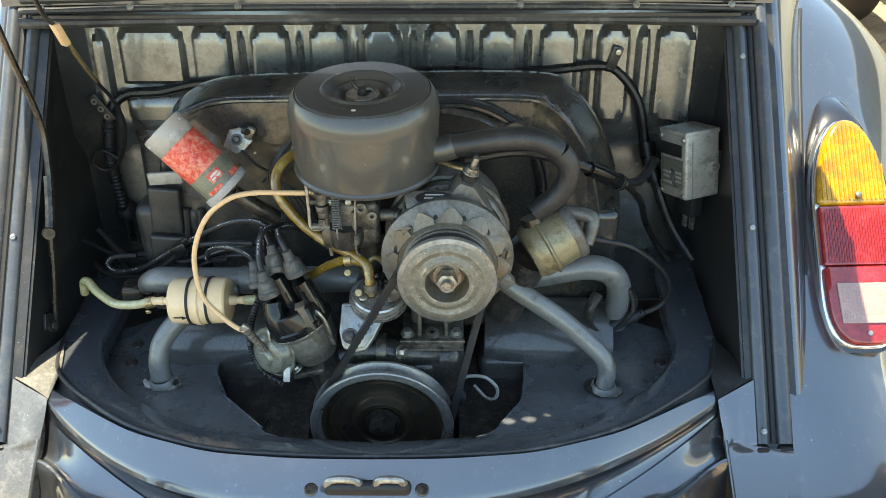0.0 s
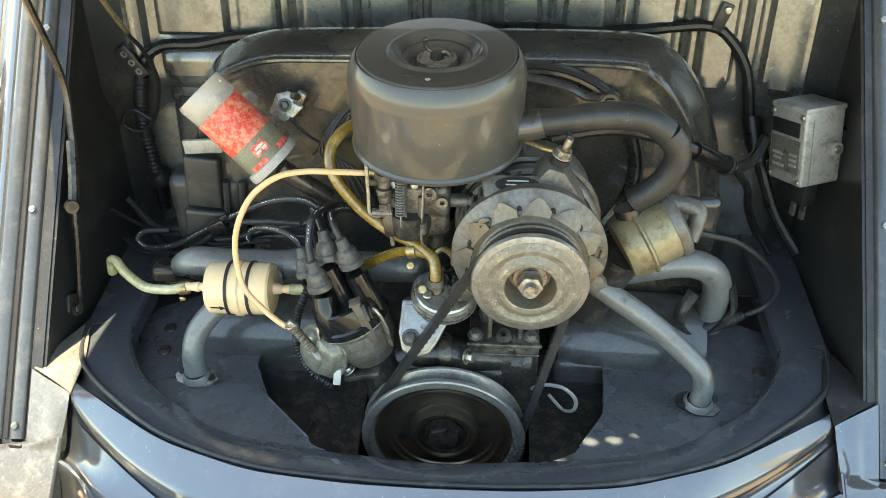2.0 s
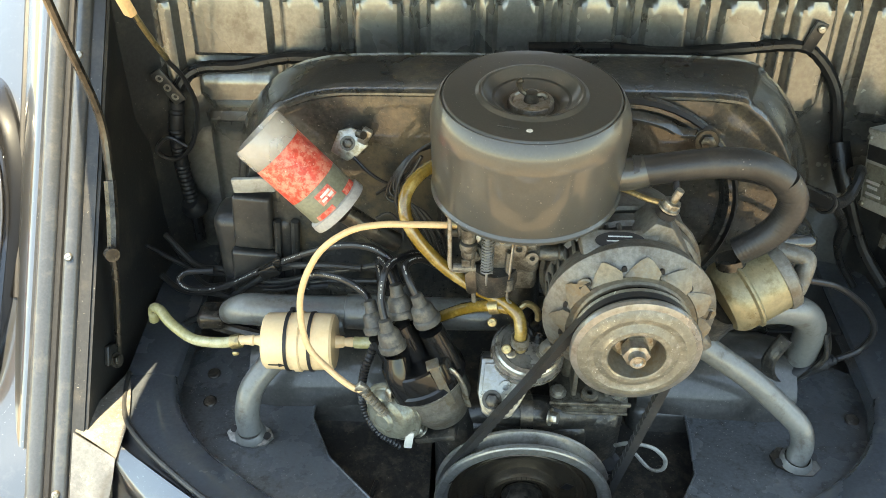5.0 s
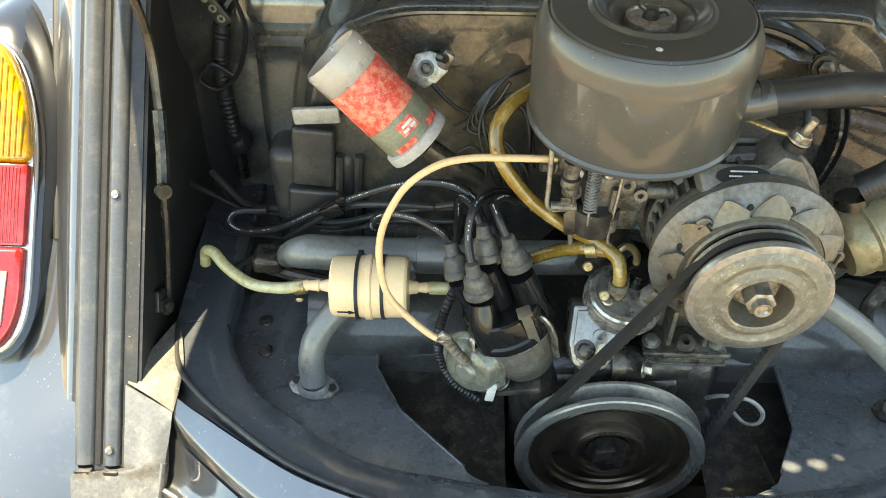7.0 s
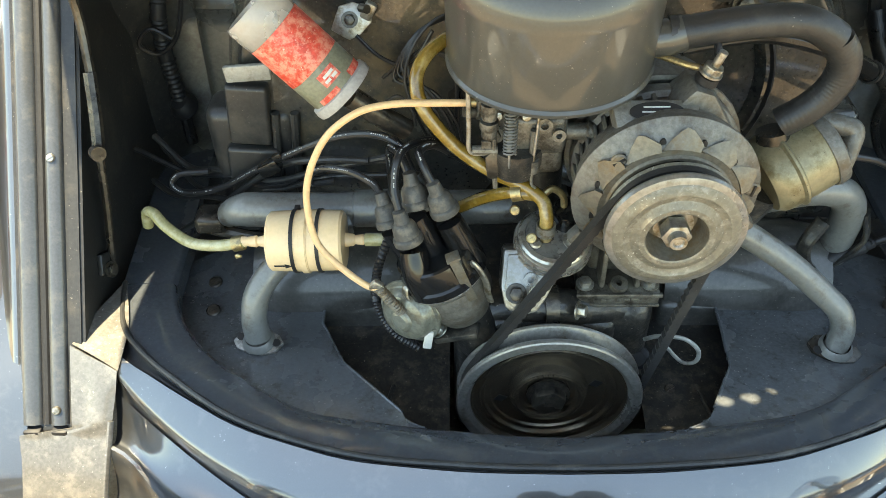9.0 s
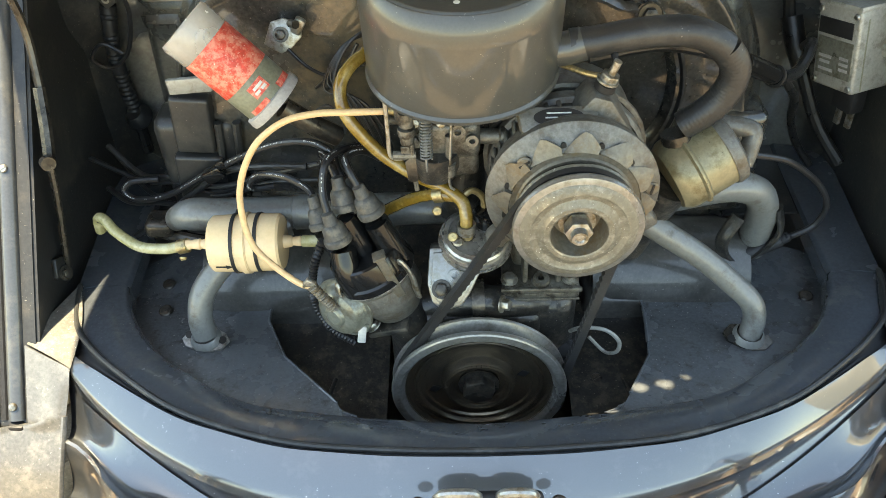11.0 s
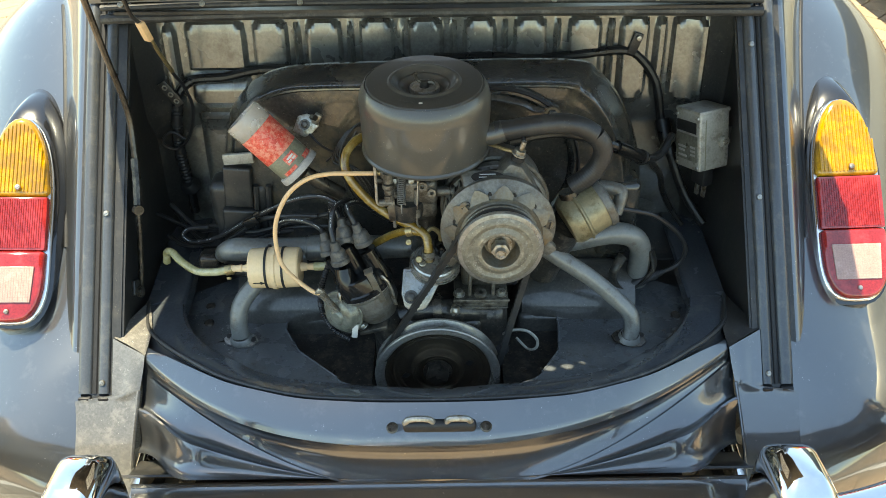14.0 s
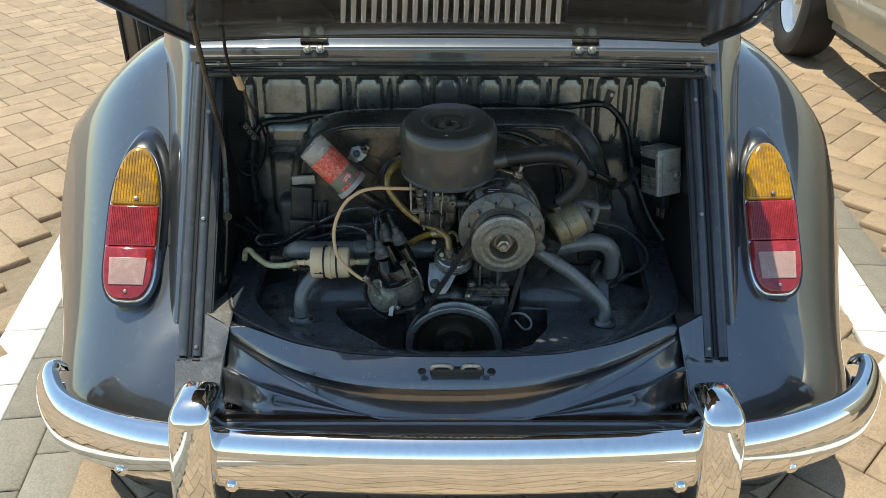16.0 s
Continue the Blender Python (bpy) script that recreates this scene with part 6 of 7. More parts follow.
# ignition leads with boots
leads = [
    ([(-0.345, 0.93, 0.474), (-0.374, 0.926, 0.474), (-0.383, 0.922, 0.464), (-0.368, 0.916, 0.457), (-0.33, 0.908, 0.469), (-0.286, 0.9, 0.498), (-0.237, 0.884, 0.533), (-0.193, 0.868, 0.56), (-0.157, 0.852, 0.573), (-0.134, 0.836, 0.572), (-0.126, 0.815, 0.567), (-0.119, 0.806, 0.557)], (-0.110, 0.800, 0.535)),
    ([(-0.206, 0.88, 0.5), (-0.226, 0.873, 0.503), (-0.224, 0.867, 0.518), (-0.209, 0.86, 0.53), (-0.181, 0.843, 0.538), (-0.158, 0.822, 0.540), (-0.150, 0.806, 0.537)], (-0.143, 0.795, 0.515)),
    ([(-0.038, 0.9, 0.486), (-0.072, 0.88, 0.524), (-0.101, 0.86, 0.559), (-0.121, 0.83, 0.579), (-0.133, 0.8, 0.587), (-0.137, 0.785, 0.567), (-0.132, 0.772, 0.545)], (-0.124, 0.766, 0.515)),
    ([(-0.034, 0.9, 0.482), (-0.079, 0.868, 0.532), (-0.103, 0.836, 0.572), (-0.116, 0.813, 0.583), (-0.113, 0.795, 0.583), (-0.103, 0.785, 0.565)], (-0.092, 0.781, 0.535)),
    ([(-0.147, 0.86, 0.498), (-0.146, 0.85, 0.54), (-0.144, 0.84, 0.567), (-0.133, 0.815, 0.577), (-0.124, 0.798, 0.565)], (-0.118, 0.788, 0.535)),
]
for pts, tip in leads:
    lead = at_base("ignition_lead", pts[0], "black ignition lead with a grey rubber boot", "cable", "ignition leads")
    part("lead_cable", tube(pts, 0.0036, 10, 8), LEAD, lead)
    tip = Vector(tip)
    end = Vector(pts[-1])
    part("boot", lathe([(0.0, -0.002), (0.0056, 0.0), (0.0066, 0.009), (0.0070, 0.0105), (0.0094, 0.0125), (0.0104, 0.015), (0.0114, 0.0238), (0.0128, 0.0250), (0.0132, 0.0262), (0.0128, 0.031), (0.0, 0.031)], axis(end - (tip - end).normalized() * 0.006, tip - end), 20), BOOT, lead, "grey rubber boot")
    path = smooth_path(pts, 8)
    side = Vector((0, -0.72, 0.69))
    marks = []
    for k in range(6, len(path) - 8):
        t = (path[k + 1] - path[k]).normalized()
        m = axis(path[k] + (side - t * side.dot(t)).normalized() * 0.00345, side - t * side.dot(t))
        q = m.to_3x3().inverted() @ t
        for w in range(3):
            if k % 9 < 5 and random.random() < 0.7:
                marks.append(box((random.uniform(0.0007, 0.0013), random.uniform(0.0006, 0.0013), 0.0004), Matrix.Translation(t * 0.0021 * (w - 1)) @ m @ Matrix.Rotation(math.atan2(q.y, q.x), 4, "Z"), 0))
    if marks:
        tagged(part("print_marks", join(*marks), WHITEINK, lead, "worn white printed marks"), kind="stuff")

# ---------------------------------------------------------------- fuel filter and hoses
ff = at_base("fuel_filter", (-0.22, 0.812, 0.455), "yellowed plastic fuel filter held by two black ties", "fuel filter")
fm = axis((-0.2600, 0.815, 0.480), (1, 0, 0.015)) @ Matrix.Diagonal((0.86, 0.86, 0.89, 1.0))
part("filter_body", lathe([(0.0, 0.0), (0.020, 0.0), (0.0305, 0.001), (0.0326, 0.0035), (0.0336, 0.035), (0.0336, 0.039), (0.0336, 0.048), (0.0326, 0.0765), (0.0305, 0.079), (0.0, 0.080)], fm, 48), CREAM, ff)
part("filter_seam", lathe([(0.0334, 0.036), (0.0356, 0.0365), (0.0356, 0.0425), (0.0346, 0.0428), (0.0346, 0.0435), (0.0334, 0.044)], fm, 48), CREAM, ff)
part("inlet_nozzle", lathe([(0.0, -0.034), (0.0052, -0.034), (0.0062, -0.026), (0.0052, -0.024), (0.0066, -0.014), (0.0052, -0.012), (0.0075, -0.003), (0.008, 0.001)], fm, 18), CREAM, ff)
part("outlet_nozzle", lathe([(0.008, 0.079), (0.0068, 0.088), (0.0050, 0.090), (0.0062, 0.098), (0.0050, 0.10), (0.0050, 0.112)], fm, 18), CREAM, ff)
for h in (0.0285, 0.0545):
    part("cable_tie", join(lathe([(0.0335, h - 0.0018), (0.0350, h - 0.0018), (0.0350, h + 0.0018), (0.0335, h + 0.0018)], fm, 40, True),
                           box((0.007, 0.006, 0.006), fm @ Matrix.Translation((0.028, 0.022 if h < 0.04 else -0.022, h)), 0.001)), RUBBER, ff, "black cable tie")
AM = Matrix.Translation(Vector((-0.2435, 0.815, 0.480)) + Vector((0, -0.98, -0.18)) * 0.0290) @ Matrix(((1, 0, 0), (0, -0.18, -0.98), (0, 0.98, -0.18))).to_4x4()
part("arrow_mark", join(box((0.011, 0.0014, 0.0006), AM @ Matrix.Translation((-0.003, 0, 0)), 0), prism([(0.008, 0), (0.0015, 0.0030), (0.0015, -0.0030)], 0.0005, AM, 0)), INK, ff, "black flow arrow")
hose1 = at_base("fuel_hose", (-0.345, 0.835, 0.46), "pale greenish clear fuel hose with a screw clamp", "hose")
part("hose_tube", tube([(-0.396, 0.868, 0.455), (-0.390, 0.862, 0.476), (-0.379, 0.853, 0.482), (-0.365, 0.841, 0.475), (-0.341, 0.829, 0.466), (-0.311, 0.818, 0.472), (-0.284, 0.815, 0.479)], 0.0056, 16, 8), PALEHOSE, hose1)
part("hose_clamp", lathe([(0.0060, -0.005), (0.0074, -0.005), (0.0074, 0.005), (0.0060, 0.005)], axis((-0.290, 0.8155, 0.477), (1, 0, 0.25)), 24, True), BRASS, hose1, "screw clamp")
screw((-0.290, 0.807, 0.4695), (0, -0.8, -0.5), 0.0036, BRASS, hose1)
hose2 = at_base("fuel_hose", (-0.13, 0.805, 0.49), "short clear fuel hose clamped to the filter outlet", "hose")
part("hose_tube", tube([(-0.170, 0.814, 0.482), (-0.145, 0.811, 0.485), (-0.11, 0.805, 0.494)], 0.0062, 14, 6), PALEHOSE, hose2)
part("hose_clamp", lathe([(0.0064, -0.0045), (0.0078, -0.0045), (0.0078, 0.0045), (0.0064, 0.0045)], axis((-0.148, 0.8115, 0.4845), (1, 0, 0.12)), 24, True), BRASS, hose2)
hose3 = at_base("fuel_hose", (-0.05, 0.80, 0.53), "amber stained clear fuel hose looping to the pump", "hose")
part("hose_tube", tube([(-0.070, 0.885, 0.660), (-0.089, 0.865, 0.661), (-0.108, 0.845, 0.656), (-0.117, 0.83, 0.642), (-0.111, 0.817, 0.621), (-0.086, 0.81, 0.59), (-0.056, 0.802, 0.57), (-0.030, 0.794, 0.5605), (-0.014, 0.784, 0.553), (-0.010, 0.776, 0.542), (-0.010, 0.773, 0.530)], 0.0060, 16, 10), AMBERHOSE, hose3)
part("hose_clamp", lathe([(0.007, -0.005), (0.0084, -0.005), (0.0084, 0.005), (0.007, 0.005)], axis((-0.010, 0.7735, 0.530), (0, 0, 1)), 24, True), STEEL, hose3)
screw((-0.0225, 0.765, 0.527), (0, -0.8, 0.5), 0.0046, BRASS, hose3)
hose4 = at_base("fuel_hose", (-0.06, 0.81, 0.51), "amber fuel hose with a brass clamp at the pump", "hose")
part("hose_tube", tube([(-0.110, 0.835, 0.49), (-0.09, 0.82, 0.512), (-0.065, 0.808, 0.535), (-0.046, 0.798, 0.549), (-0.034, 0.791, 0.555), (-0.018, 0.790, 0.553)], 0.0056, 14, 8), AMBERHOSE, hose4)
part("hose_clamp", lathe([(0.0058, -0.0045), (0.0073, -0.0045), (0.0073, 0.0045), (0.0058, 0.0045)], axis((-0.034, 0.791, 0.555), (0.9, -0.2, 0.3)), 24, True), BRASS, hose4)
screw((-0.036, 0.784, 0.542), (0, -0.9, 0.4), 0.0046, BRASS, hose4)
vline = at_base("vacuum_line", (-0.19, 0.78, 0.48), "cream nylon vacuum line arching to the distributor", "hose")
part("line_tube", tube([(-0.075, 0.803, 0.6365), (-0.107, 0.799, 0.639), (-0.134, 0.795, 0.641), (-0.16, 0.791, 0.637), (-0.184, 0.787, 0.621), (-0.199, 0.782, 0.599), (-0.208, 0.778, 0.573), (-0.209, 0.772, 0.547), (-0.203, 0.764, 0.522), (-0.186, 0.756, 0.504), (-0.164, 0.748, 0.489), (-0.150, 0.746, 0.486)], 0.0030, 12, 8), VACHOSE, vline)
part("line_clip", box((0.011, 0.006, 0.012), Matrix.Translation((-0.155, 0.747, 0.4885)) @ Matrix.Rotation(radians(40), 4, "Y"), 0.002), STEEL, vline)

# ---------------------------------------------------------------- labelled jar (ignition coil bottle)
J0, J1 = Vector((-0.180, 0.856, 0.6135)), Vector((-0.2520, 0.866, 0.689))
jm = axis(J0, J1 - J0)
JL = (J1 - J0).length
jar = at_base("plastic_bottle", J0, "cloudy plastic bottle with a scuffed red label, tilted", "bottle")
part("bottle", lathe([(0.0, 0.0), (0.0255, 0.001), (0.0265, 0.004), (0.0265, JL - 0.025), (0.0272, JL - 0.024), (0.0278, JL - 0.004), (0.0265, JL - 0.0005), (0.0258, JL - 0.0005), (0.0250, JL - 0.003), (0.0245, JL - 0.018), (0.0, JL - 0.019)], jm, 48), CANCLEAR, jar)
part("base_ring", lathe([(0.0265, 0.0), (0.0300, 0.0005), (0.0305, 0.004), (0.0298, 0.009), (0.0265, 0.010)], jm, 48), BASERING, jar, "grey-white base ring")
part("red_label", lathe([(0.0268, 0.036), (0.0270, 0.0365), (0.0270, JL - 0.026), (0.0268, JL - 0.0255)], jm, 48), LABELRED, jar, "scuffed red label")
part("green_band", lathe([(0.0267, 0.0105), (0.0269, 0.011), (0.0269, 0.0355), (0.0267, 0.036)], jm, 48), LABELGREEN, jar, "faded green band")
view_side = (Vector((0, -0.7, 0.7)) - (J1 - J0).normalized() * Vector((0, -0.7, 0.7)).dot((J1 - J0).normalized())).normalized()
jl = jm.to_3x3().inverted() @ view_side
ja = math.atan2(jl.y, jl.x)
for a0, a1, h0, h1, m_ in ((-0.35, 0.30, 0.019, 0.031, LABELRED), (0.45, 1.25, 0.010, 0.016, LABELRED), (-0.9, -0.1, 0.010, 0.015, LABELRED)):
    part("label_patch", sheet(lambda u, v: jm @ Vector((0.02725 * math.cos(ja + a0 + (a1 - a0) * u), 0.02725 * math.sin(ja + a0 + (a1 - a0) * u), h0 + (h1 - h0) * v)), 8, 2), m_, jar)
for a0, a1, h in ((-0.26, -0.05, 0.0225), (-0.2, 0.2, 0.0265), (0.02, 0.22, 0.0225)):
    part("label_bar", sheet(lambda u, v: jm @ Vector((0.02745 * math.cos(ja + a0 + (a1 - a0) * u), 0.02745 * math.sin(ja + a0 + (a1 - a0) * u), h - 0.0013 + 0.0026 * v)), 5, 2), WHITEPLASTIC, jar)
part("pipe_mount", tube([J0 + Vector((0.004, 0.0, -0.004)), J0 + Vector((0.028, 0.004, -0.026)), J0 + Vector((0.05, 0.01, -0.045))], 0.010, 14, 4), DARKSTEEL, jar)
brk = at_base("strap_bracket", (-0.178, 0.912, 0.645), "pale bolted steel strap bracket on the shroud", "bracket")
part("plate", prism([(-0.018, -0.008), (-0.010, 0.012), (0.002, 0.015), (0.017, 0.010), (0.018, -0.002), (0.008, -0.012), (-0.002, -0.017), (-0.008, -0.014)], 0.003, axis((-0.176, 0.909, 0.654), (0, -0.92, 0.38)), 0.0008), STEEL, brk)
part("tab", box((0.010, 0.008, 0.016), Matrix.Translation((-0.160, 0.906, 0.664)) @ Matrix.Rotation(radians(30), 4, "Y"), 0.002), STEEL, brk)
part("mount", tube([(-0.178, 0.93, 0.65), (-0.177, 0.912, 0.653)], 0.012, 14, 2), SHROUD, brk)
bolt((-0.177, 0.9055, 0.656), (0, -0.92, 0.38), 0.0050, 0.004, DARKSTEEL, brk)
part("stud", tube([(-0.166, 0.903, 0.668), (-0.160, 0.896, 0.670)], 0.004, 8, 2), DARKSTEEL, brk)

# ---------------------------------------------------------------- relay box on the side wall
rb = at_base("relay_box", (0.425, 1.015, 0.53), "aged grey relay box with a dark window and faded label", "relay")
rm = Matrix.Translation((0.406, 1.000, 0.581)) @ Matrix.Rotation(radians(-12), 4, "X") @ Matrix.Rotation(radians(-5), 4, "Y") @ Matrix.Rotation(radians(-69), 4, "Z")
part("case", box((0.058, 0.054, 0.092), rm, 0.004, 3), BOXGREY, rb)
part("lid_rim", box((0.0592, 0.0552, 0.007), rm @ Matrix.Translation((0, 0, 0.0430)), 0.0025), BOXGREY, rb)
part("side_seam", box((0.0595, 0.0016, 0.076), rm @ Matrix.Translation((0, -0.016, -0.005)), 0.0005), LABELGREEN, rb)
part("window", box((0.046, 0.002, 0.017), rm @ Matrix.Translation((-0.002, -0.0268, 0.020)), 0.0005), INK, rb, "dark window")
for x_, z_ in ((-0.024, 0.036), (0.024, 0.036), (-0.024, -0.040), (0.024, -0.040)):
    screw(rm @ Vector((x_, -0.0272, z_)), rm.to_3x3() @ Vector((0, -1, 0)), 0.0034, STEEL, rb)
part("label_field", box((0.048, 0.0008, 0.040), rm @ Matrix.Translation((0, -0.0272, -0.012)), 0.0002, 1), DULL, rb, "faded label field")
for dx, z, w in ((-0.012, -0.012, 0.018), (-0.012, -0.018, 0.014), (0.014, -0.010, 0.012), (0.014, -0.016, 0.012), (0.014, -0.022, 0.012), (-0.010, -0.026, 0.020)):
    part("label_bar", box((w, 0.001, 0.0032), rm @ Matrix.Translation((dx, -0.0276, z)), 0), BASERING, rb)
part("side_boss", lathe([(0, 0), (0.0085, 0), (0.0085, 0.006), (0, 0.006)], rm @ axis((0.029, 0.014, -0.004), (1, 0, 0)), 20), BOXGREY, rb)
screw(rm @ Vector((0.0355, 0.014, -0.004)), rm.to_3x3() @ Vector((1, 0, 0)), 0.0045, STEEL, rb)
for dx in (-0.010, 0.006):
    part("terminal_blade", box((0.008, 0.004, 0.030), rm @ Matrix.Translation((dx - 0.004, 0.004, -0.084)) @ Matrix.Rotation(radians(10), 4, "Y"), 0.001), STEEL, rb)
part("connector_sleeve", box((0.030, 0.020, 0.036), rm @ Matrix.Translation((-0.002, 0.004, -0.060)) @ Matrix.Rotation(radians(8), 4, "Y"), 0.004, 2), RUBBER, rb, "black connector sleeve")
part("wall_mount", box((0.03, 0.03, 0.05), rm @ Matrix.Translation((0.012, 0.030, -0.01)), 0.004), BAY, rb)

# ---------------------------------------------------------------- looms and cables
def cable(name, pts, r, material, label, steps=8, flat=1.0, wave=0.0, pitch=0.01):
    ob = at_base(name, pts[len(pts) // 2], label, "cable")
    part("cable", tube(pts, r, 10, steps, flat=flat, wave=wave, pitch=pitch), material, ob)
    return ob


loom_r = cable("wiring_loom", [(0.0, 1.083, 0.677), (0.046, 1.085, 0.677), (0.092, 1.087, 0.677), (0.157, 1.089, 0.672), (0.232, 1.091, 0.678), (0.292, 1.093, 0.682), (0.320, 1.092, 0.669), (0.348, 1.086, 0.63), (0.363, 1.073, 0.566), (0.371, 1.055, 0.546), (0.379, 1.036, 0.518), (0.403, 1.018, 0.465), (0.432, 0.995, 0.425)], 0.0072, TAPE, "black taped wiring loom along the bulkhead", wave=0.05, pitch=0.012)
part("loom_clip", join(box((0.014, 0.004, 0.034), Matrix.Translation((0.308, 1.088, 0.694)) @ Matrix.Rotation(radians(18), 4, "Y"), 0.001)), BAY, loom_r)
screw((0.312, 1.084, 0.704), (0, -1, 0.1), 0.0045, STEEL, loom_r)
part("loom_bulge", tube([(0.362, 1.07, 0.575), (0.367, 1.055, 0.553), (0.376, 1.04, 0.53)], 0.012, 12, 6), TAPE, loom_r)
loom_l = cable("wiring_loom", [(-0.20, 1.07, 0.667), (-0.233, 1.075, 0.666), (-0.274, 1.08, 0.662), (-0.324, 1.084, 0.65), (-0.373, 1.080, 0.647), (-0.398, 1.072, 0.623), (-0.408, 1.064, 0.57), (-0.410, 1.064, 0.527), (-0.406, 1.062, 0.473), (-0.405, 1.060, 0.42)], 0.0072, TAPE, "black taped wiring loom at the bulkhead's corner", wave=0.05, pitch=0.012)
clip_m = Matrix.Translation((-0.404, 1.060, 0.634)) @ Matrix.Rotation(radians(-32), 4, "Y")
part("loom_clip", box((0.016, 0.004, 0.044), clip_m, 0.0015), BAY, loom_l, "black perforated clip")
for dz in (-0.013, 0.0, 0.013):
    part("clip_hole", lathe([(0.0022, 0), (0.0044, 0), (0.0044, 0.0012), (0.0022, 0.0012)], clip_m @ axis((0, -0.002, dz), (0, -1, 0)), 14, True), STEEL, loom_l)
part("corrugated_sleeve", tube([(-0.401, 1.069, 0.612), (-0.408, 1.064, 0.57), (-0.410, 1.064, 0.527), (-0.407, 1.062, 0.480)], 0.0086, 14, 16, wave=0.07, pitch=0.006), RUBBER, loom_l, "ribbed black sleeve")
part("grommet", lathe([(0.0, -0.004), (0.015, -0.004), (0.017, 0.0), (0.015, 0.008), (0.010, 0.014), (0.0, 0.014)], axis((-0.404, 1.063, 0.468), (-0.2, -0.5, 0.85)), 22), RUBBER, loom_l)
foil = cable("sleeved_cable", [(0.10, 0.86, 0.650), (0.157, 0.866, 0.657), (0.203, 0.878, 0.645), (0.257, 0.900, 0.617), (0.298, 0.924, 0.587), (0.330, 0.95, 0.577), (0.355, 0.99, 0.585), (0.368, 1.03, 0.56)], 0.0062, TAPE, "taped cable with a shiny wrapped section", flat=1.0, wave=0.04)
part("shiny_wrap", tube([(0.253, 0.898, 0.619), (0.278, 0.912, 0.602), (0.302, 0.926, 0.585)], 0.0095, 14, 8, wave=0.05, pitch=0.009), BAKELITE, foil, "shiny dark tape wrap")
part("wrap_tie", lathe([(0.0095, -0.002), (0.0112, -0.002), (0.0112, 0.002), (0.0095, 0.002)], axis((0.296, 0.922, 0.589), (0.7, 0.45, -0.5)), 20, True), INK, foil)
part("branch", tube([(0.31, 0.93, 0.58), (0.335, 0.95, 0.545), (0.352, 0.98, 0.50), (0.375, 1.0, 0.455), (0.40, 1.0, 0.42)], 0.0045, 10, 6), TAPE, foil)
spark_r = cable("spark_plug_lead", [(0.235, 0.853, 0.545), (0.254, 0.86, 0.542), (0.276, 0.867, 0.534), (0.314, 0.875, 0.519), (0.353, 0.881, 0.486), (0.371, 0.883, 0.455), (0.366, 0.884, 0.427), (0.345, 0.881, 0.415), (0.334, 0.876, 0.417)], 0.0034, LEAD, "black spark plug lead with a plug connector")
part("plug_connector", lathe([(0.0, 0.0), (0.0055, 0.0), (0.0062, 0.008), (0.0078, 0.010), (0.0082, 0.04), (0.009, 0.05), (0.0, 0.05)], axis((0.340, 0.879, 0.4155), (-0.88, -0.14, -0.36)), 18), RUBBER, spark_r)
cable("earth_cable", [(-0.403, 0.93, 0.385), (-0.35, 0.92, 0.426), (-0.302, 0.91, 0.47), (-0.257, 0.9, 0.505), (-0.212, 0.89, 0.518), (-0.17, 0.885, 0.52)], 0.0036, HOSE, "grey-black cable crossing behind the manifold")
cable("cable", [(-0.42, 0.96, 0.44), (-0.39, 0.94, 0.435), (-0.34, 0.92, 0.448), (-0.28, 0.90, 0.447), (-0.20, 0.885, 0.447)], 0.0035, LEAD, "black cable low behind the manifold")
random.seed(11)
for k in range(6):
    o = 0.006 * k
    cable("thin_wire", [(-0.085 - o * 0.3, 0.895, 0.668 - o * 0.2), (-0.105 - o * 0.5, 0.888, 0.662 - o * 0.4), (-0.122 - o * 0.6, 0.882, 0.642 - o), (-0.130 + o * 0.8, 0.874, 0.615 - 0.4 * o), (-0.122 + o * 1.2, 0.868, 0.585 - 0.3 * o), (-0.11 + o, 0.872, 0.55)], 0.0015, LEAD if k % 3 else HOSE, "thin dark wire of the carburettor bundle")
cable("thin_wire", [(-0.172, 0.902, 0.643), (-0.155, 0.895, 0.628), (-0.135, 0.888, 0.622), (-0.118, 0.884, 0.634), (-0.105, 0.886, 0.655)], 0.0018, LEAD, "thin wire from the strap bracket")
cable("thin_wire", [(-0.148, 0.862, 0.600), (-0.135, 0.862, 0.606), (-0.124, 0.862, 0.592), (-0.122, 0.862, 0.575)], 0.0014, HOSE, "thin wire at the bottle's foot")
cable("terminal_wire", [(0.055, 0.83, 0.668), (0.075, 0.815, 0.668), (0.092, 0.802, 0.668), (0.108, 0.797, 0.668)], 0.0026, BRASS, "brown wire with a crimped eyelet")
cable("terminal_wire", [(0.112, 0.80, 0.668), (0.112, 0.812, 0.681), (0.104, 0.83, 0.684), (0.092, 0.85, 0.67)], 0.0030, LEAD, "black wire looping from the alternator stud")
cable("white_cable_loop", [(0.094, 0.775, 0.386), (0.105, 0.765, 0.402), (0.125, 0.756, 0.408), (0.139, 0.752, 0.396), (0.139, 0.752, 0.380), (0.128, 0.757, 0.374), (0.112, 0.765, 0.388)], 0.0017, BOXGREY, "pale looped strap beside the belt", flat=1.3)
single("grommet", lathe([(0.0, 0.012), (0.007, 0.012), (0.009, 0.008), (0.012, 0.006), (0.012, 0.0), (0.0, 0.0)], axis((0.092, 0.778, 0.357), (-0.2, -0.8, 0.6)), 20), RUBBER, "black rubber grommet under the belt", "grommet")

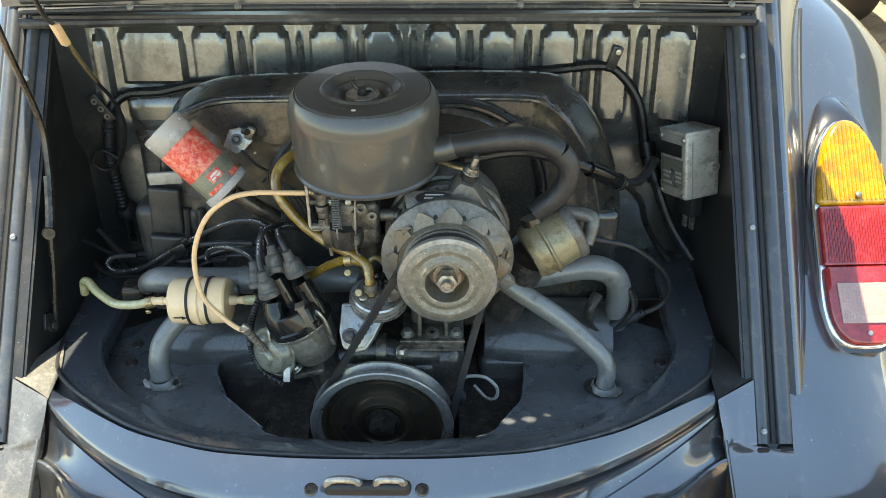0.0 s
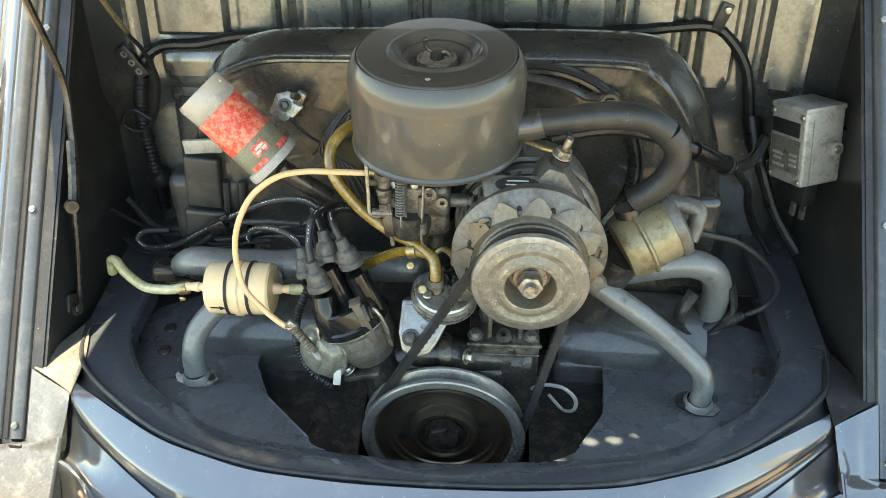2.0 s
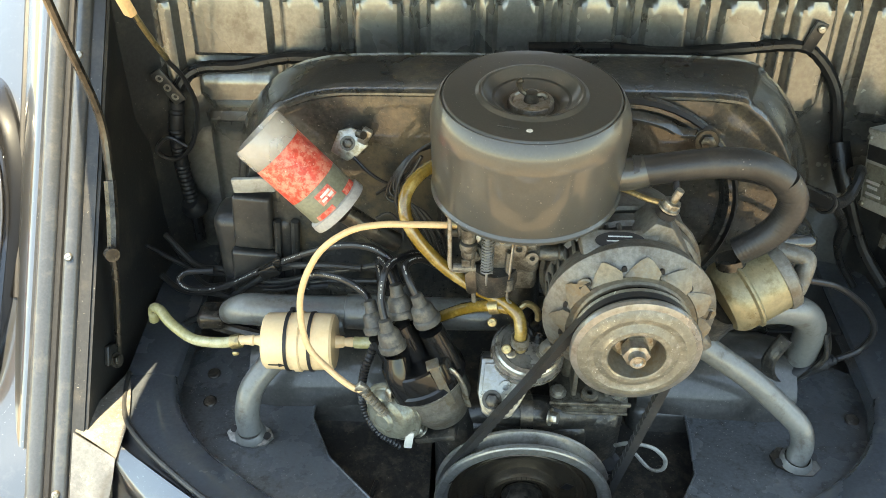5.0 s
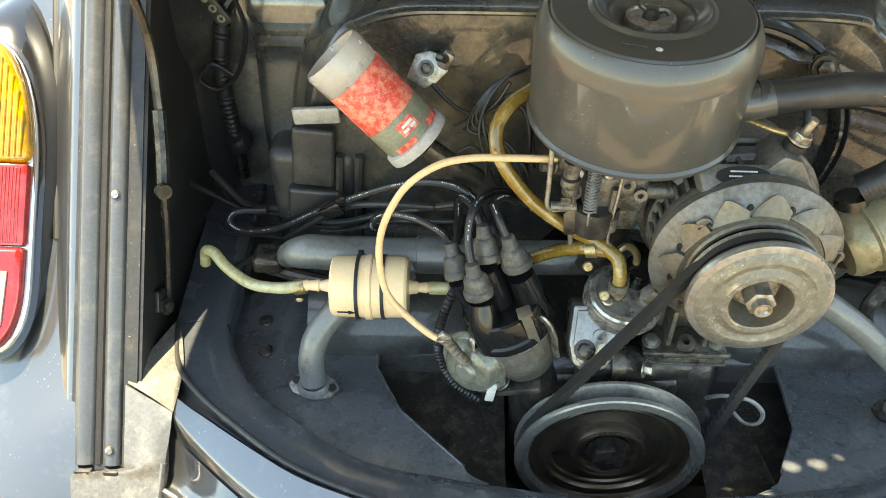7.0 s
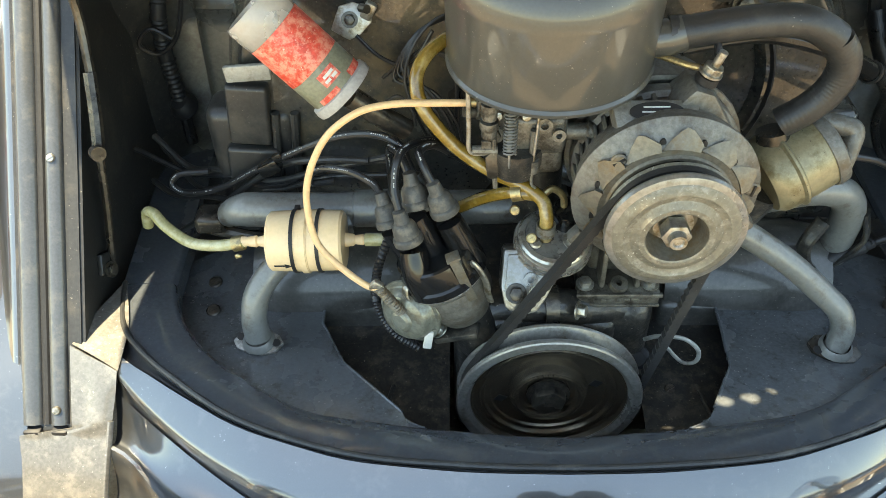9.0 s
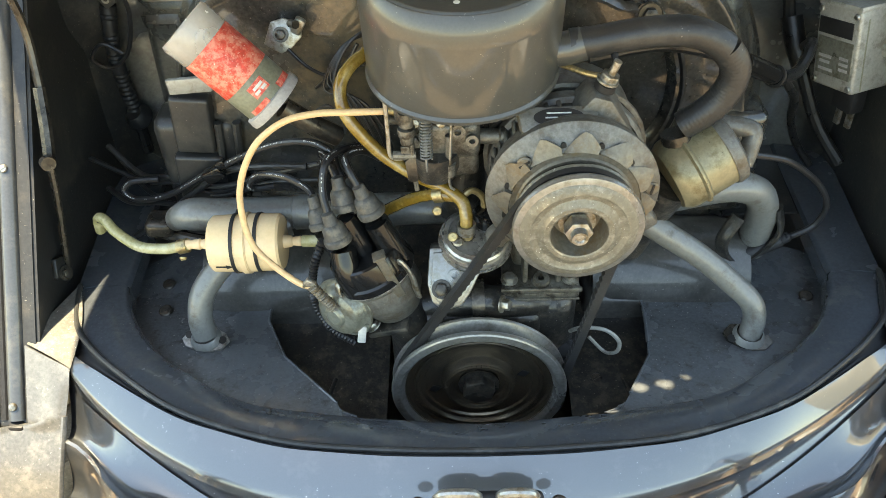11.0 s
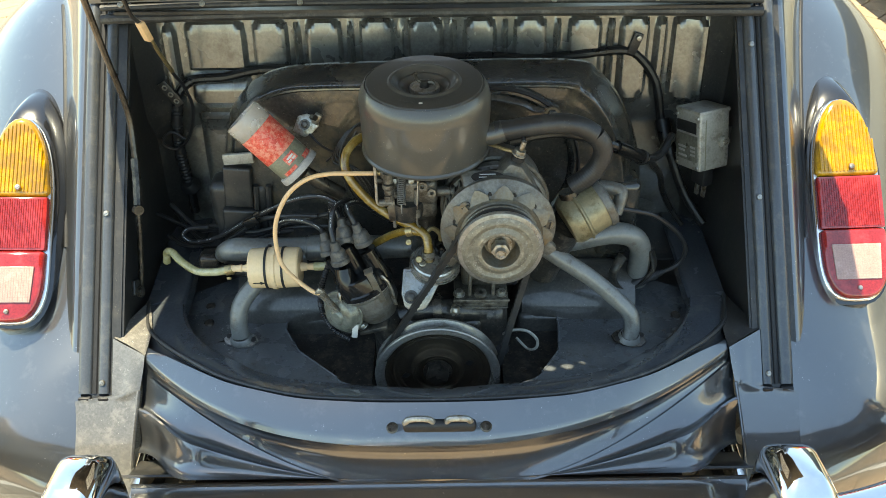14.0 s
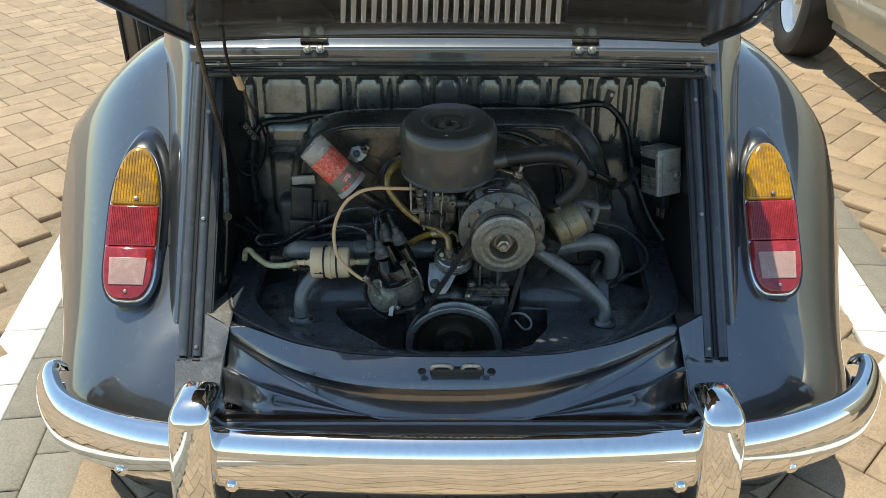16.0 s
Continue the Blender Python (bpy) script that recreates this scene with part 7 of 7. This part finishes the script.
# cables crossing behind the manifold and under the bottle
random.seed(23)
for k in range(3):
    q = [random.uniform(-0.012, 0.012) for _ in range(12)]
    cable("cable", [(-0.425 + q[0], 0.985 + q[1], 0.46 + 0.012 * k), (-0.38 + q[2], 0.955, 0.445 + q[3] + 0.010 * k), (-0.33, 0.93 + q[4], 0.455 + q[5] + 0.008 * k), (-0.27 + q[6], 0.91, 0.475 + q[7] + 0.006 * k), (-0.21, 0.895 + q[8], 0.50 + q[9]), (-0.15, 0.885, 0.51 + q[10] + 0.006 * k)], 0.0026 + 0.0004 * (k % 3), LEAD if k % 2 else HOSE, "black cable behind the intake manifold")
for k in range(4):
    q = [random.uniform(-0.008, 0.008) for _ in range(10)]
    cable("thin_wire", [(-0.145 + q[0], 0.905, 0.60 + q[1]), (-0.125, 0.895 + q[2], 0.625 + q[3]), (-0.100 + q[4], 0.89, 0.635 + q[5]), (-0.085, 0.885 + q[6], 0.61 + q[7]), (-0.080 + q[8], 0.88, 0.565 + q[9])], 0.0016, LEAD, "thin black wire beside the carburettor")
tie = at_base("cable_clip", (-0.27, 0.893, 0.505), "black plastic cable clip holding two leads", "clip")
part("clip_body", box((0.022, 0.012, 0.014), Matrix.Translation((-0.268, 0.891, 0.509)) @ Matrix.Rotation(radians(-28), 4, "Y"), 0.002), BAKELITE, tie)
part("clip_tongue", box((0.010, 0.006, 0.008), Matrix.Translation((-0.258, 0.889, 0.522)) @ Matrix.Rotation(radians(-28), 4, "Y"), 0.001), BAKELITE, tie)

# lid stay and wire on the left
stay = at_base("lid_stay", (-0.435, 0.84, 0.40), "dark steel lid stay with a sliding joint", "stay")
part("upper_rod", tube([(-0.432, 0.885, 0.905), (-0.431, 0.895, 0.857), (-0.427, 0.91, 0.763), (-0.422, 0.925, 0.669), (-0.420, 0.905, 0.60)], 0.0042, 8, 8, flat=1.5), DARKSTEEL, stay)
part("joint", join(tube([(-0.420, 0.905, 0.607), (-0.419, 0.886, 0.572), (-0.4195, 0.868, 0.54)], 0.006, 8, 4, flat=1.2), lathe([(0, 0), (0.007, 0), (0.007, 0.008), (0, 0.008)], axis((-0.415, 0.857, 0.553), (0.6, -0.7, 0.2)), 14)), DARKSTEEL, stay)
part("lower_rod", tube([(-0.4195, 0.872, 0.548), (-0.424, 0.862, 0.50), (-0.43, 0.850, 0.45), (-0.433, 0.845, 0.428)], 0.0036, 8, 6, flat=1.4), DARKSTEEL, stay)
part("foot_bracket", join(box((0.006, 0.03, 0.022), Matrix.Translation((-0.436, 0.838, 0.432)) @ Matrix.Rotation(radians(-30), 4, "X"), 0.002)), BAY, stay)
bolt((-0.431, 0.832, 0.428), (0.9, -0.3, 0.3), 0.0058, 0.005, DARKSTEEL, stay)
part("top_pivot", lathe([(0, 0), (0.007, 0), (0.007, 0.012), (0, 0.012)], axis((-0.438, 0.884, 0.908), (1, 0, 0)), 14), DARKSTEEL, stay)
lw = at_base("lamp_wire", (-0.39, 0.96, 0.77), "tan wire with a plastic joint hanging from the lid", "cable")
part("upper_wire", tube([(-0.396, 0.93, 0.880), (-0.40, 0.945, 0.83), (-0.398, 0.955, 0.795), (-0.390, 0.964, 0.778)], 0.0030, 8, 6), LEAD, lw)
part("joint_sleeve", box((0.013, 0.009, 0.030), axis((-0.389, 0.966, 0.768), (0.18, 0.25, -0.95)), 0.002), VACHOSE, lw, "tan plastic joint")
part("lower_wire", tube([(-0.387, 0.972, 0.756), (-0.382, 0.991, 0.722), (-0.378, 1.010, 0.69), (-0.373, 1.03, 0.661), (-0.370, 1.045, 0.62), (-0.380, 1.050, 0.58), (-0.394, 1.052, 0.555), (-0.414, 1.052, 0.543), (-0.430, 1.050, 0.556), (-0.414, 1.050, 0.574), (-0.394, 1.052, 0.561)], 0.0026, 8, 8), LEAD, lw)
part("bare_wire", tube([(-0.386, 0.974, 0.754), (-0.3815, 0.990, 0.722), (-0.377, 1.0085, 0.692)], 0.0030, 8, 6), BRASS, lw, "copper-coloured wire length")

# ---------------------------------------------------------------- neighbouring car, far off
def neighbour():
    dx = -0.085
    ob = at_base("parked_car", (2.65, 3.2, GZ), "beige saloon car parked on the paving", "car")
    def side(u, v):
        y = 0.3 + 5.2 * u
        arch = math.sqrt(max(0.0, 0.36 ** 2 - (y - 3.78) ** 2))
        z0 = GZ + max(0.285, 0.28 + arch if arch > 0 else 0.0)
        z = z0 + (GZ + 0.86 - z0) * v
        x = 1.93 + dx - 0.12 * math.sin(math.pi * min(1, 0.15 + 0.75 * v)) + 0.03
        return Vector((x, y, z))
    part("body", sheet(side, 80, 14, 0.02), BEIGE, ob, "beige painted body side")
    part("lower_body", join(box((1.64, 3.10, 0.56), Matrix.Translation((2.75, 1.90, 0.60)), 0.12, 4), box((1.64, 1.15, 0.52), Matrix.Translation((2.75, 4.9, 0.60)), 0.12, 4), box((1.5, 1.6, 0.14), Matrix.Translation((2.75, 3.9, 0.77)), 0.04, 3)), BEIGE, ob)
    part("cabin", box((1.38, 2.3, 0.46), Matrix.Translation((2.76, 2.55, 1.04)), 0.16, 4), GLASS, ob, "dark glazed cabin")
    part("roof", box((1.24, 1.9, 0.05), Matrix.Translation((2.76, 2.55, 1.27)), 0.02, 3), BEIGE, ob)
    part("sill", box((0.05, 3.12, 0.058), Matrix.Translation((1.845, 1.86, GZ + 0.259)), 0.012), BOXGREY, ob, "pale sill strip")
    part("door_gap", box((0.006, 0.006, 0.5), Matrix.Translation((1.815, 3.37, 0.5)), 0.001), INK, ob)
    m = axis((1.835, 3.78, GZ + 0.31), (-1, 0.10, 0))
    wheel = part("wheel", lathe([(0, 0.05), (0.05, 0.06), (0.06, 0.04), (0.15, 0.03), (0.17, 0.055), (0.195, 0.07), (0.195, -0.08), (0, -0.08)], m, 36), SILVERWHEEL, ob, "silver wheel")
    part("tyre", lathe([(0.195, 0.075), (0.22, 0.09), (0.27, 0.09), (0.30, 0.075), (0.31, 0.04), (0.31, -0.06), (0.29, -0.09), (0.195, -0.08)], m, 48), TYRE, wheel, "worn black tyre")
    return ob


neighbour()

# ---------------------------------------------------------------- paving
ground = single("ground", sheet(lambda u, v: Vector((-60 + 120 * u, -60 + 120 * v, GZ - 0.012)), 2, 2), SAND, "dark sand bed under the clay pavers", "ground", kind="structure", base=(0, 0, GZ - 0.012))
pavement = at_base("pavement", (0, 2.0, GZ - 0.012), "tan clay pavers laid in herringbone with white painted bay lines", "paving", kind="structure")
PL, PW, GAP = 0.226, 0.113, 0.0030


def brick_mesh(name, material, l=PL, w=PW):
    b = box((l - GAP, w - GAP, 0.03), Matrix.Translation((0, 0, -0.003)), 0.004, 1)
    return to_mesh(name, b, material, True, 50)


LINE_L = lambda y: -1.125 - 0.118 * (y - 1.275)
LINE_R = lambda y: 1.145 + 0.08 * (y - 1.4)
me_brick, me_grey, me_white = brick_mesh("brick", BRICK), brick_mesh("brick_grey", BRICK_GREY), brick_mesh("brick_white", BRICK_WHITE)
random.seed(4)
far = []
near_count = 0
TH = radians(45)


def lay(me, x, y, rot):
    ob = new("brick", me)
    ob.parent = pavement
    ob.matrix_basis = Matrix.Translation((x, y - 2.0, 0.0085 + random.uniform(-0.0009, 0.0009))) @ Matrix.Rotation(rot + random.uniform(-0.006, 0.006), 4, "Z") @ Matrix.Rotation(random.uniform(-0.006, 0.006), 4, "X")
    return ob


def banded(x, y):
    """Whether a spot belongs to one of the straight courses."""
    dl, dr = x - LINE_L(y), x - LINE_R(y)
    return -0.10 < dl < 0.29 or -0.10 < dr < 0.19


spots = []
for i in range(-60, 60):
    for j in range(-26, 40):
        # herringbone of two by one pieces
        bx, by = i * PW, j * 4 * PW + (i % 4) * PW
        for horizontal in (True, False):
            if horizontal:
                cx, cy, r = bx + PL / 2, by + PW / 2, 0.0
            else:
                cx, cy, r = bx + PW / 2, by + PW + PL / 2, math.pi / 2
            X = cx * math.cos(TH) - cy * math.sin(TH)
            Y = cx * math.sin(TH) + cy * math.cos(TH) + 2.0
            spots.append((X, Y, r + TH))
for X, Y, r in spots:
    if not (-4.2 < X < 4.2 and -1.5 < Y < 8.0) or banded(X, Y):
        continue
    if abs(X) < 0.60 and 0.9 < Y < 4:
        continue
    near = (-1.75 < X < -0.55 and 0.55 < Y < 2.3) or (0.6 < X < 1.9 and 0.6 < Y < 2.9)
    if near and near_count < 290:
        lay(me_brick, X, Y, r)
        near_count += 1
    else:
        far.append((X, Y, r))
for line, courses in ((LINE_L, ((0.0, me_white), (0.111, me_grey), (0.222, me_grey))), (LINE_R, ((0.0, me_white), (0.111, me_grey)))):
    a = 0.118 if line is LINE_L else -0.08
    rot = math.atan(a)
    for off, me in courses:
        for k in range(-6, 30):
            y = 0.52 + k * PL * math.cos(rot) + (0.11 if off == 0.111 else 0.0)
            lay(me, line(y) + off / math.cos(rot), y, rot + math.pi / 2)
verts, faces = [], []
for X, Y, r in far:
    c, s = math.cos(r), math.sin(r)
    hx, hy = (PL - GAP) / 2, (PW - GAP) / 2
    h = 0.0195 + random.uniform(-0.0012, 0.0012)
    o = len(verts)
    for lx, ly, lz in ((-hx, -hy, 0), (hx, -hy, 0), (hx, hy, 0), (-hx, hy, 0), (-hx, -hy, h - 0.004), (hx, -hy, h - 0.004), (hx, hy, h - 0.004), (-hx, hy, h - 0.004),
                       (-hx + .003, -hy + .003, h), (hx - .003, -hy + .003, h), (hx - .003, hy - .003, h), (-hx + .003, hy - .003, h)):
        verts.append((X + lx * c - ly * s, Y - 2.0 + lx * s + ly * c, lz))
    for f in ((0, 1, 5, 4), (1, 2, 6, 5), (2, 3, 7, 6), (3, 0, 4, 7), (4, 5, 9, 8), (5, 6, 10, 9), (6, 7, 11, 10), (7, 4, 8, 11), (8, 9, 10, 11)):
        faces.append(tuple(o + q for q in f))
me = bpy.data.meshes.new("pavers")
me.from_pydata(verts, [], faces)
me.materials.append(BRICK_ST)
rest = new("pavers", me)
rest.parent = pavement
tagged(rest, kind="stuff")
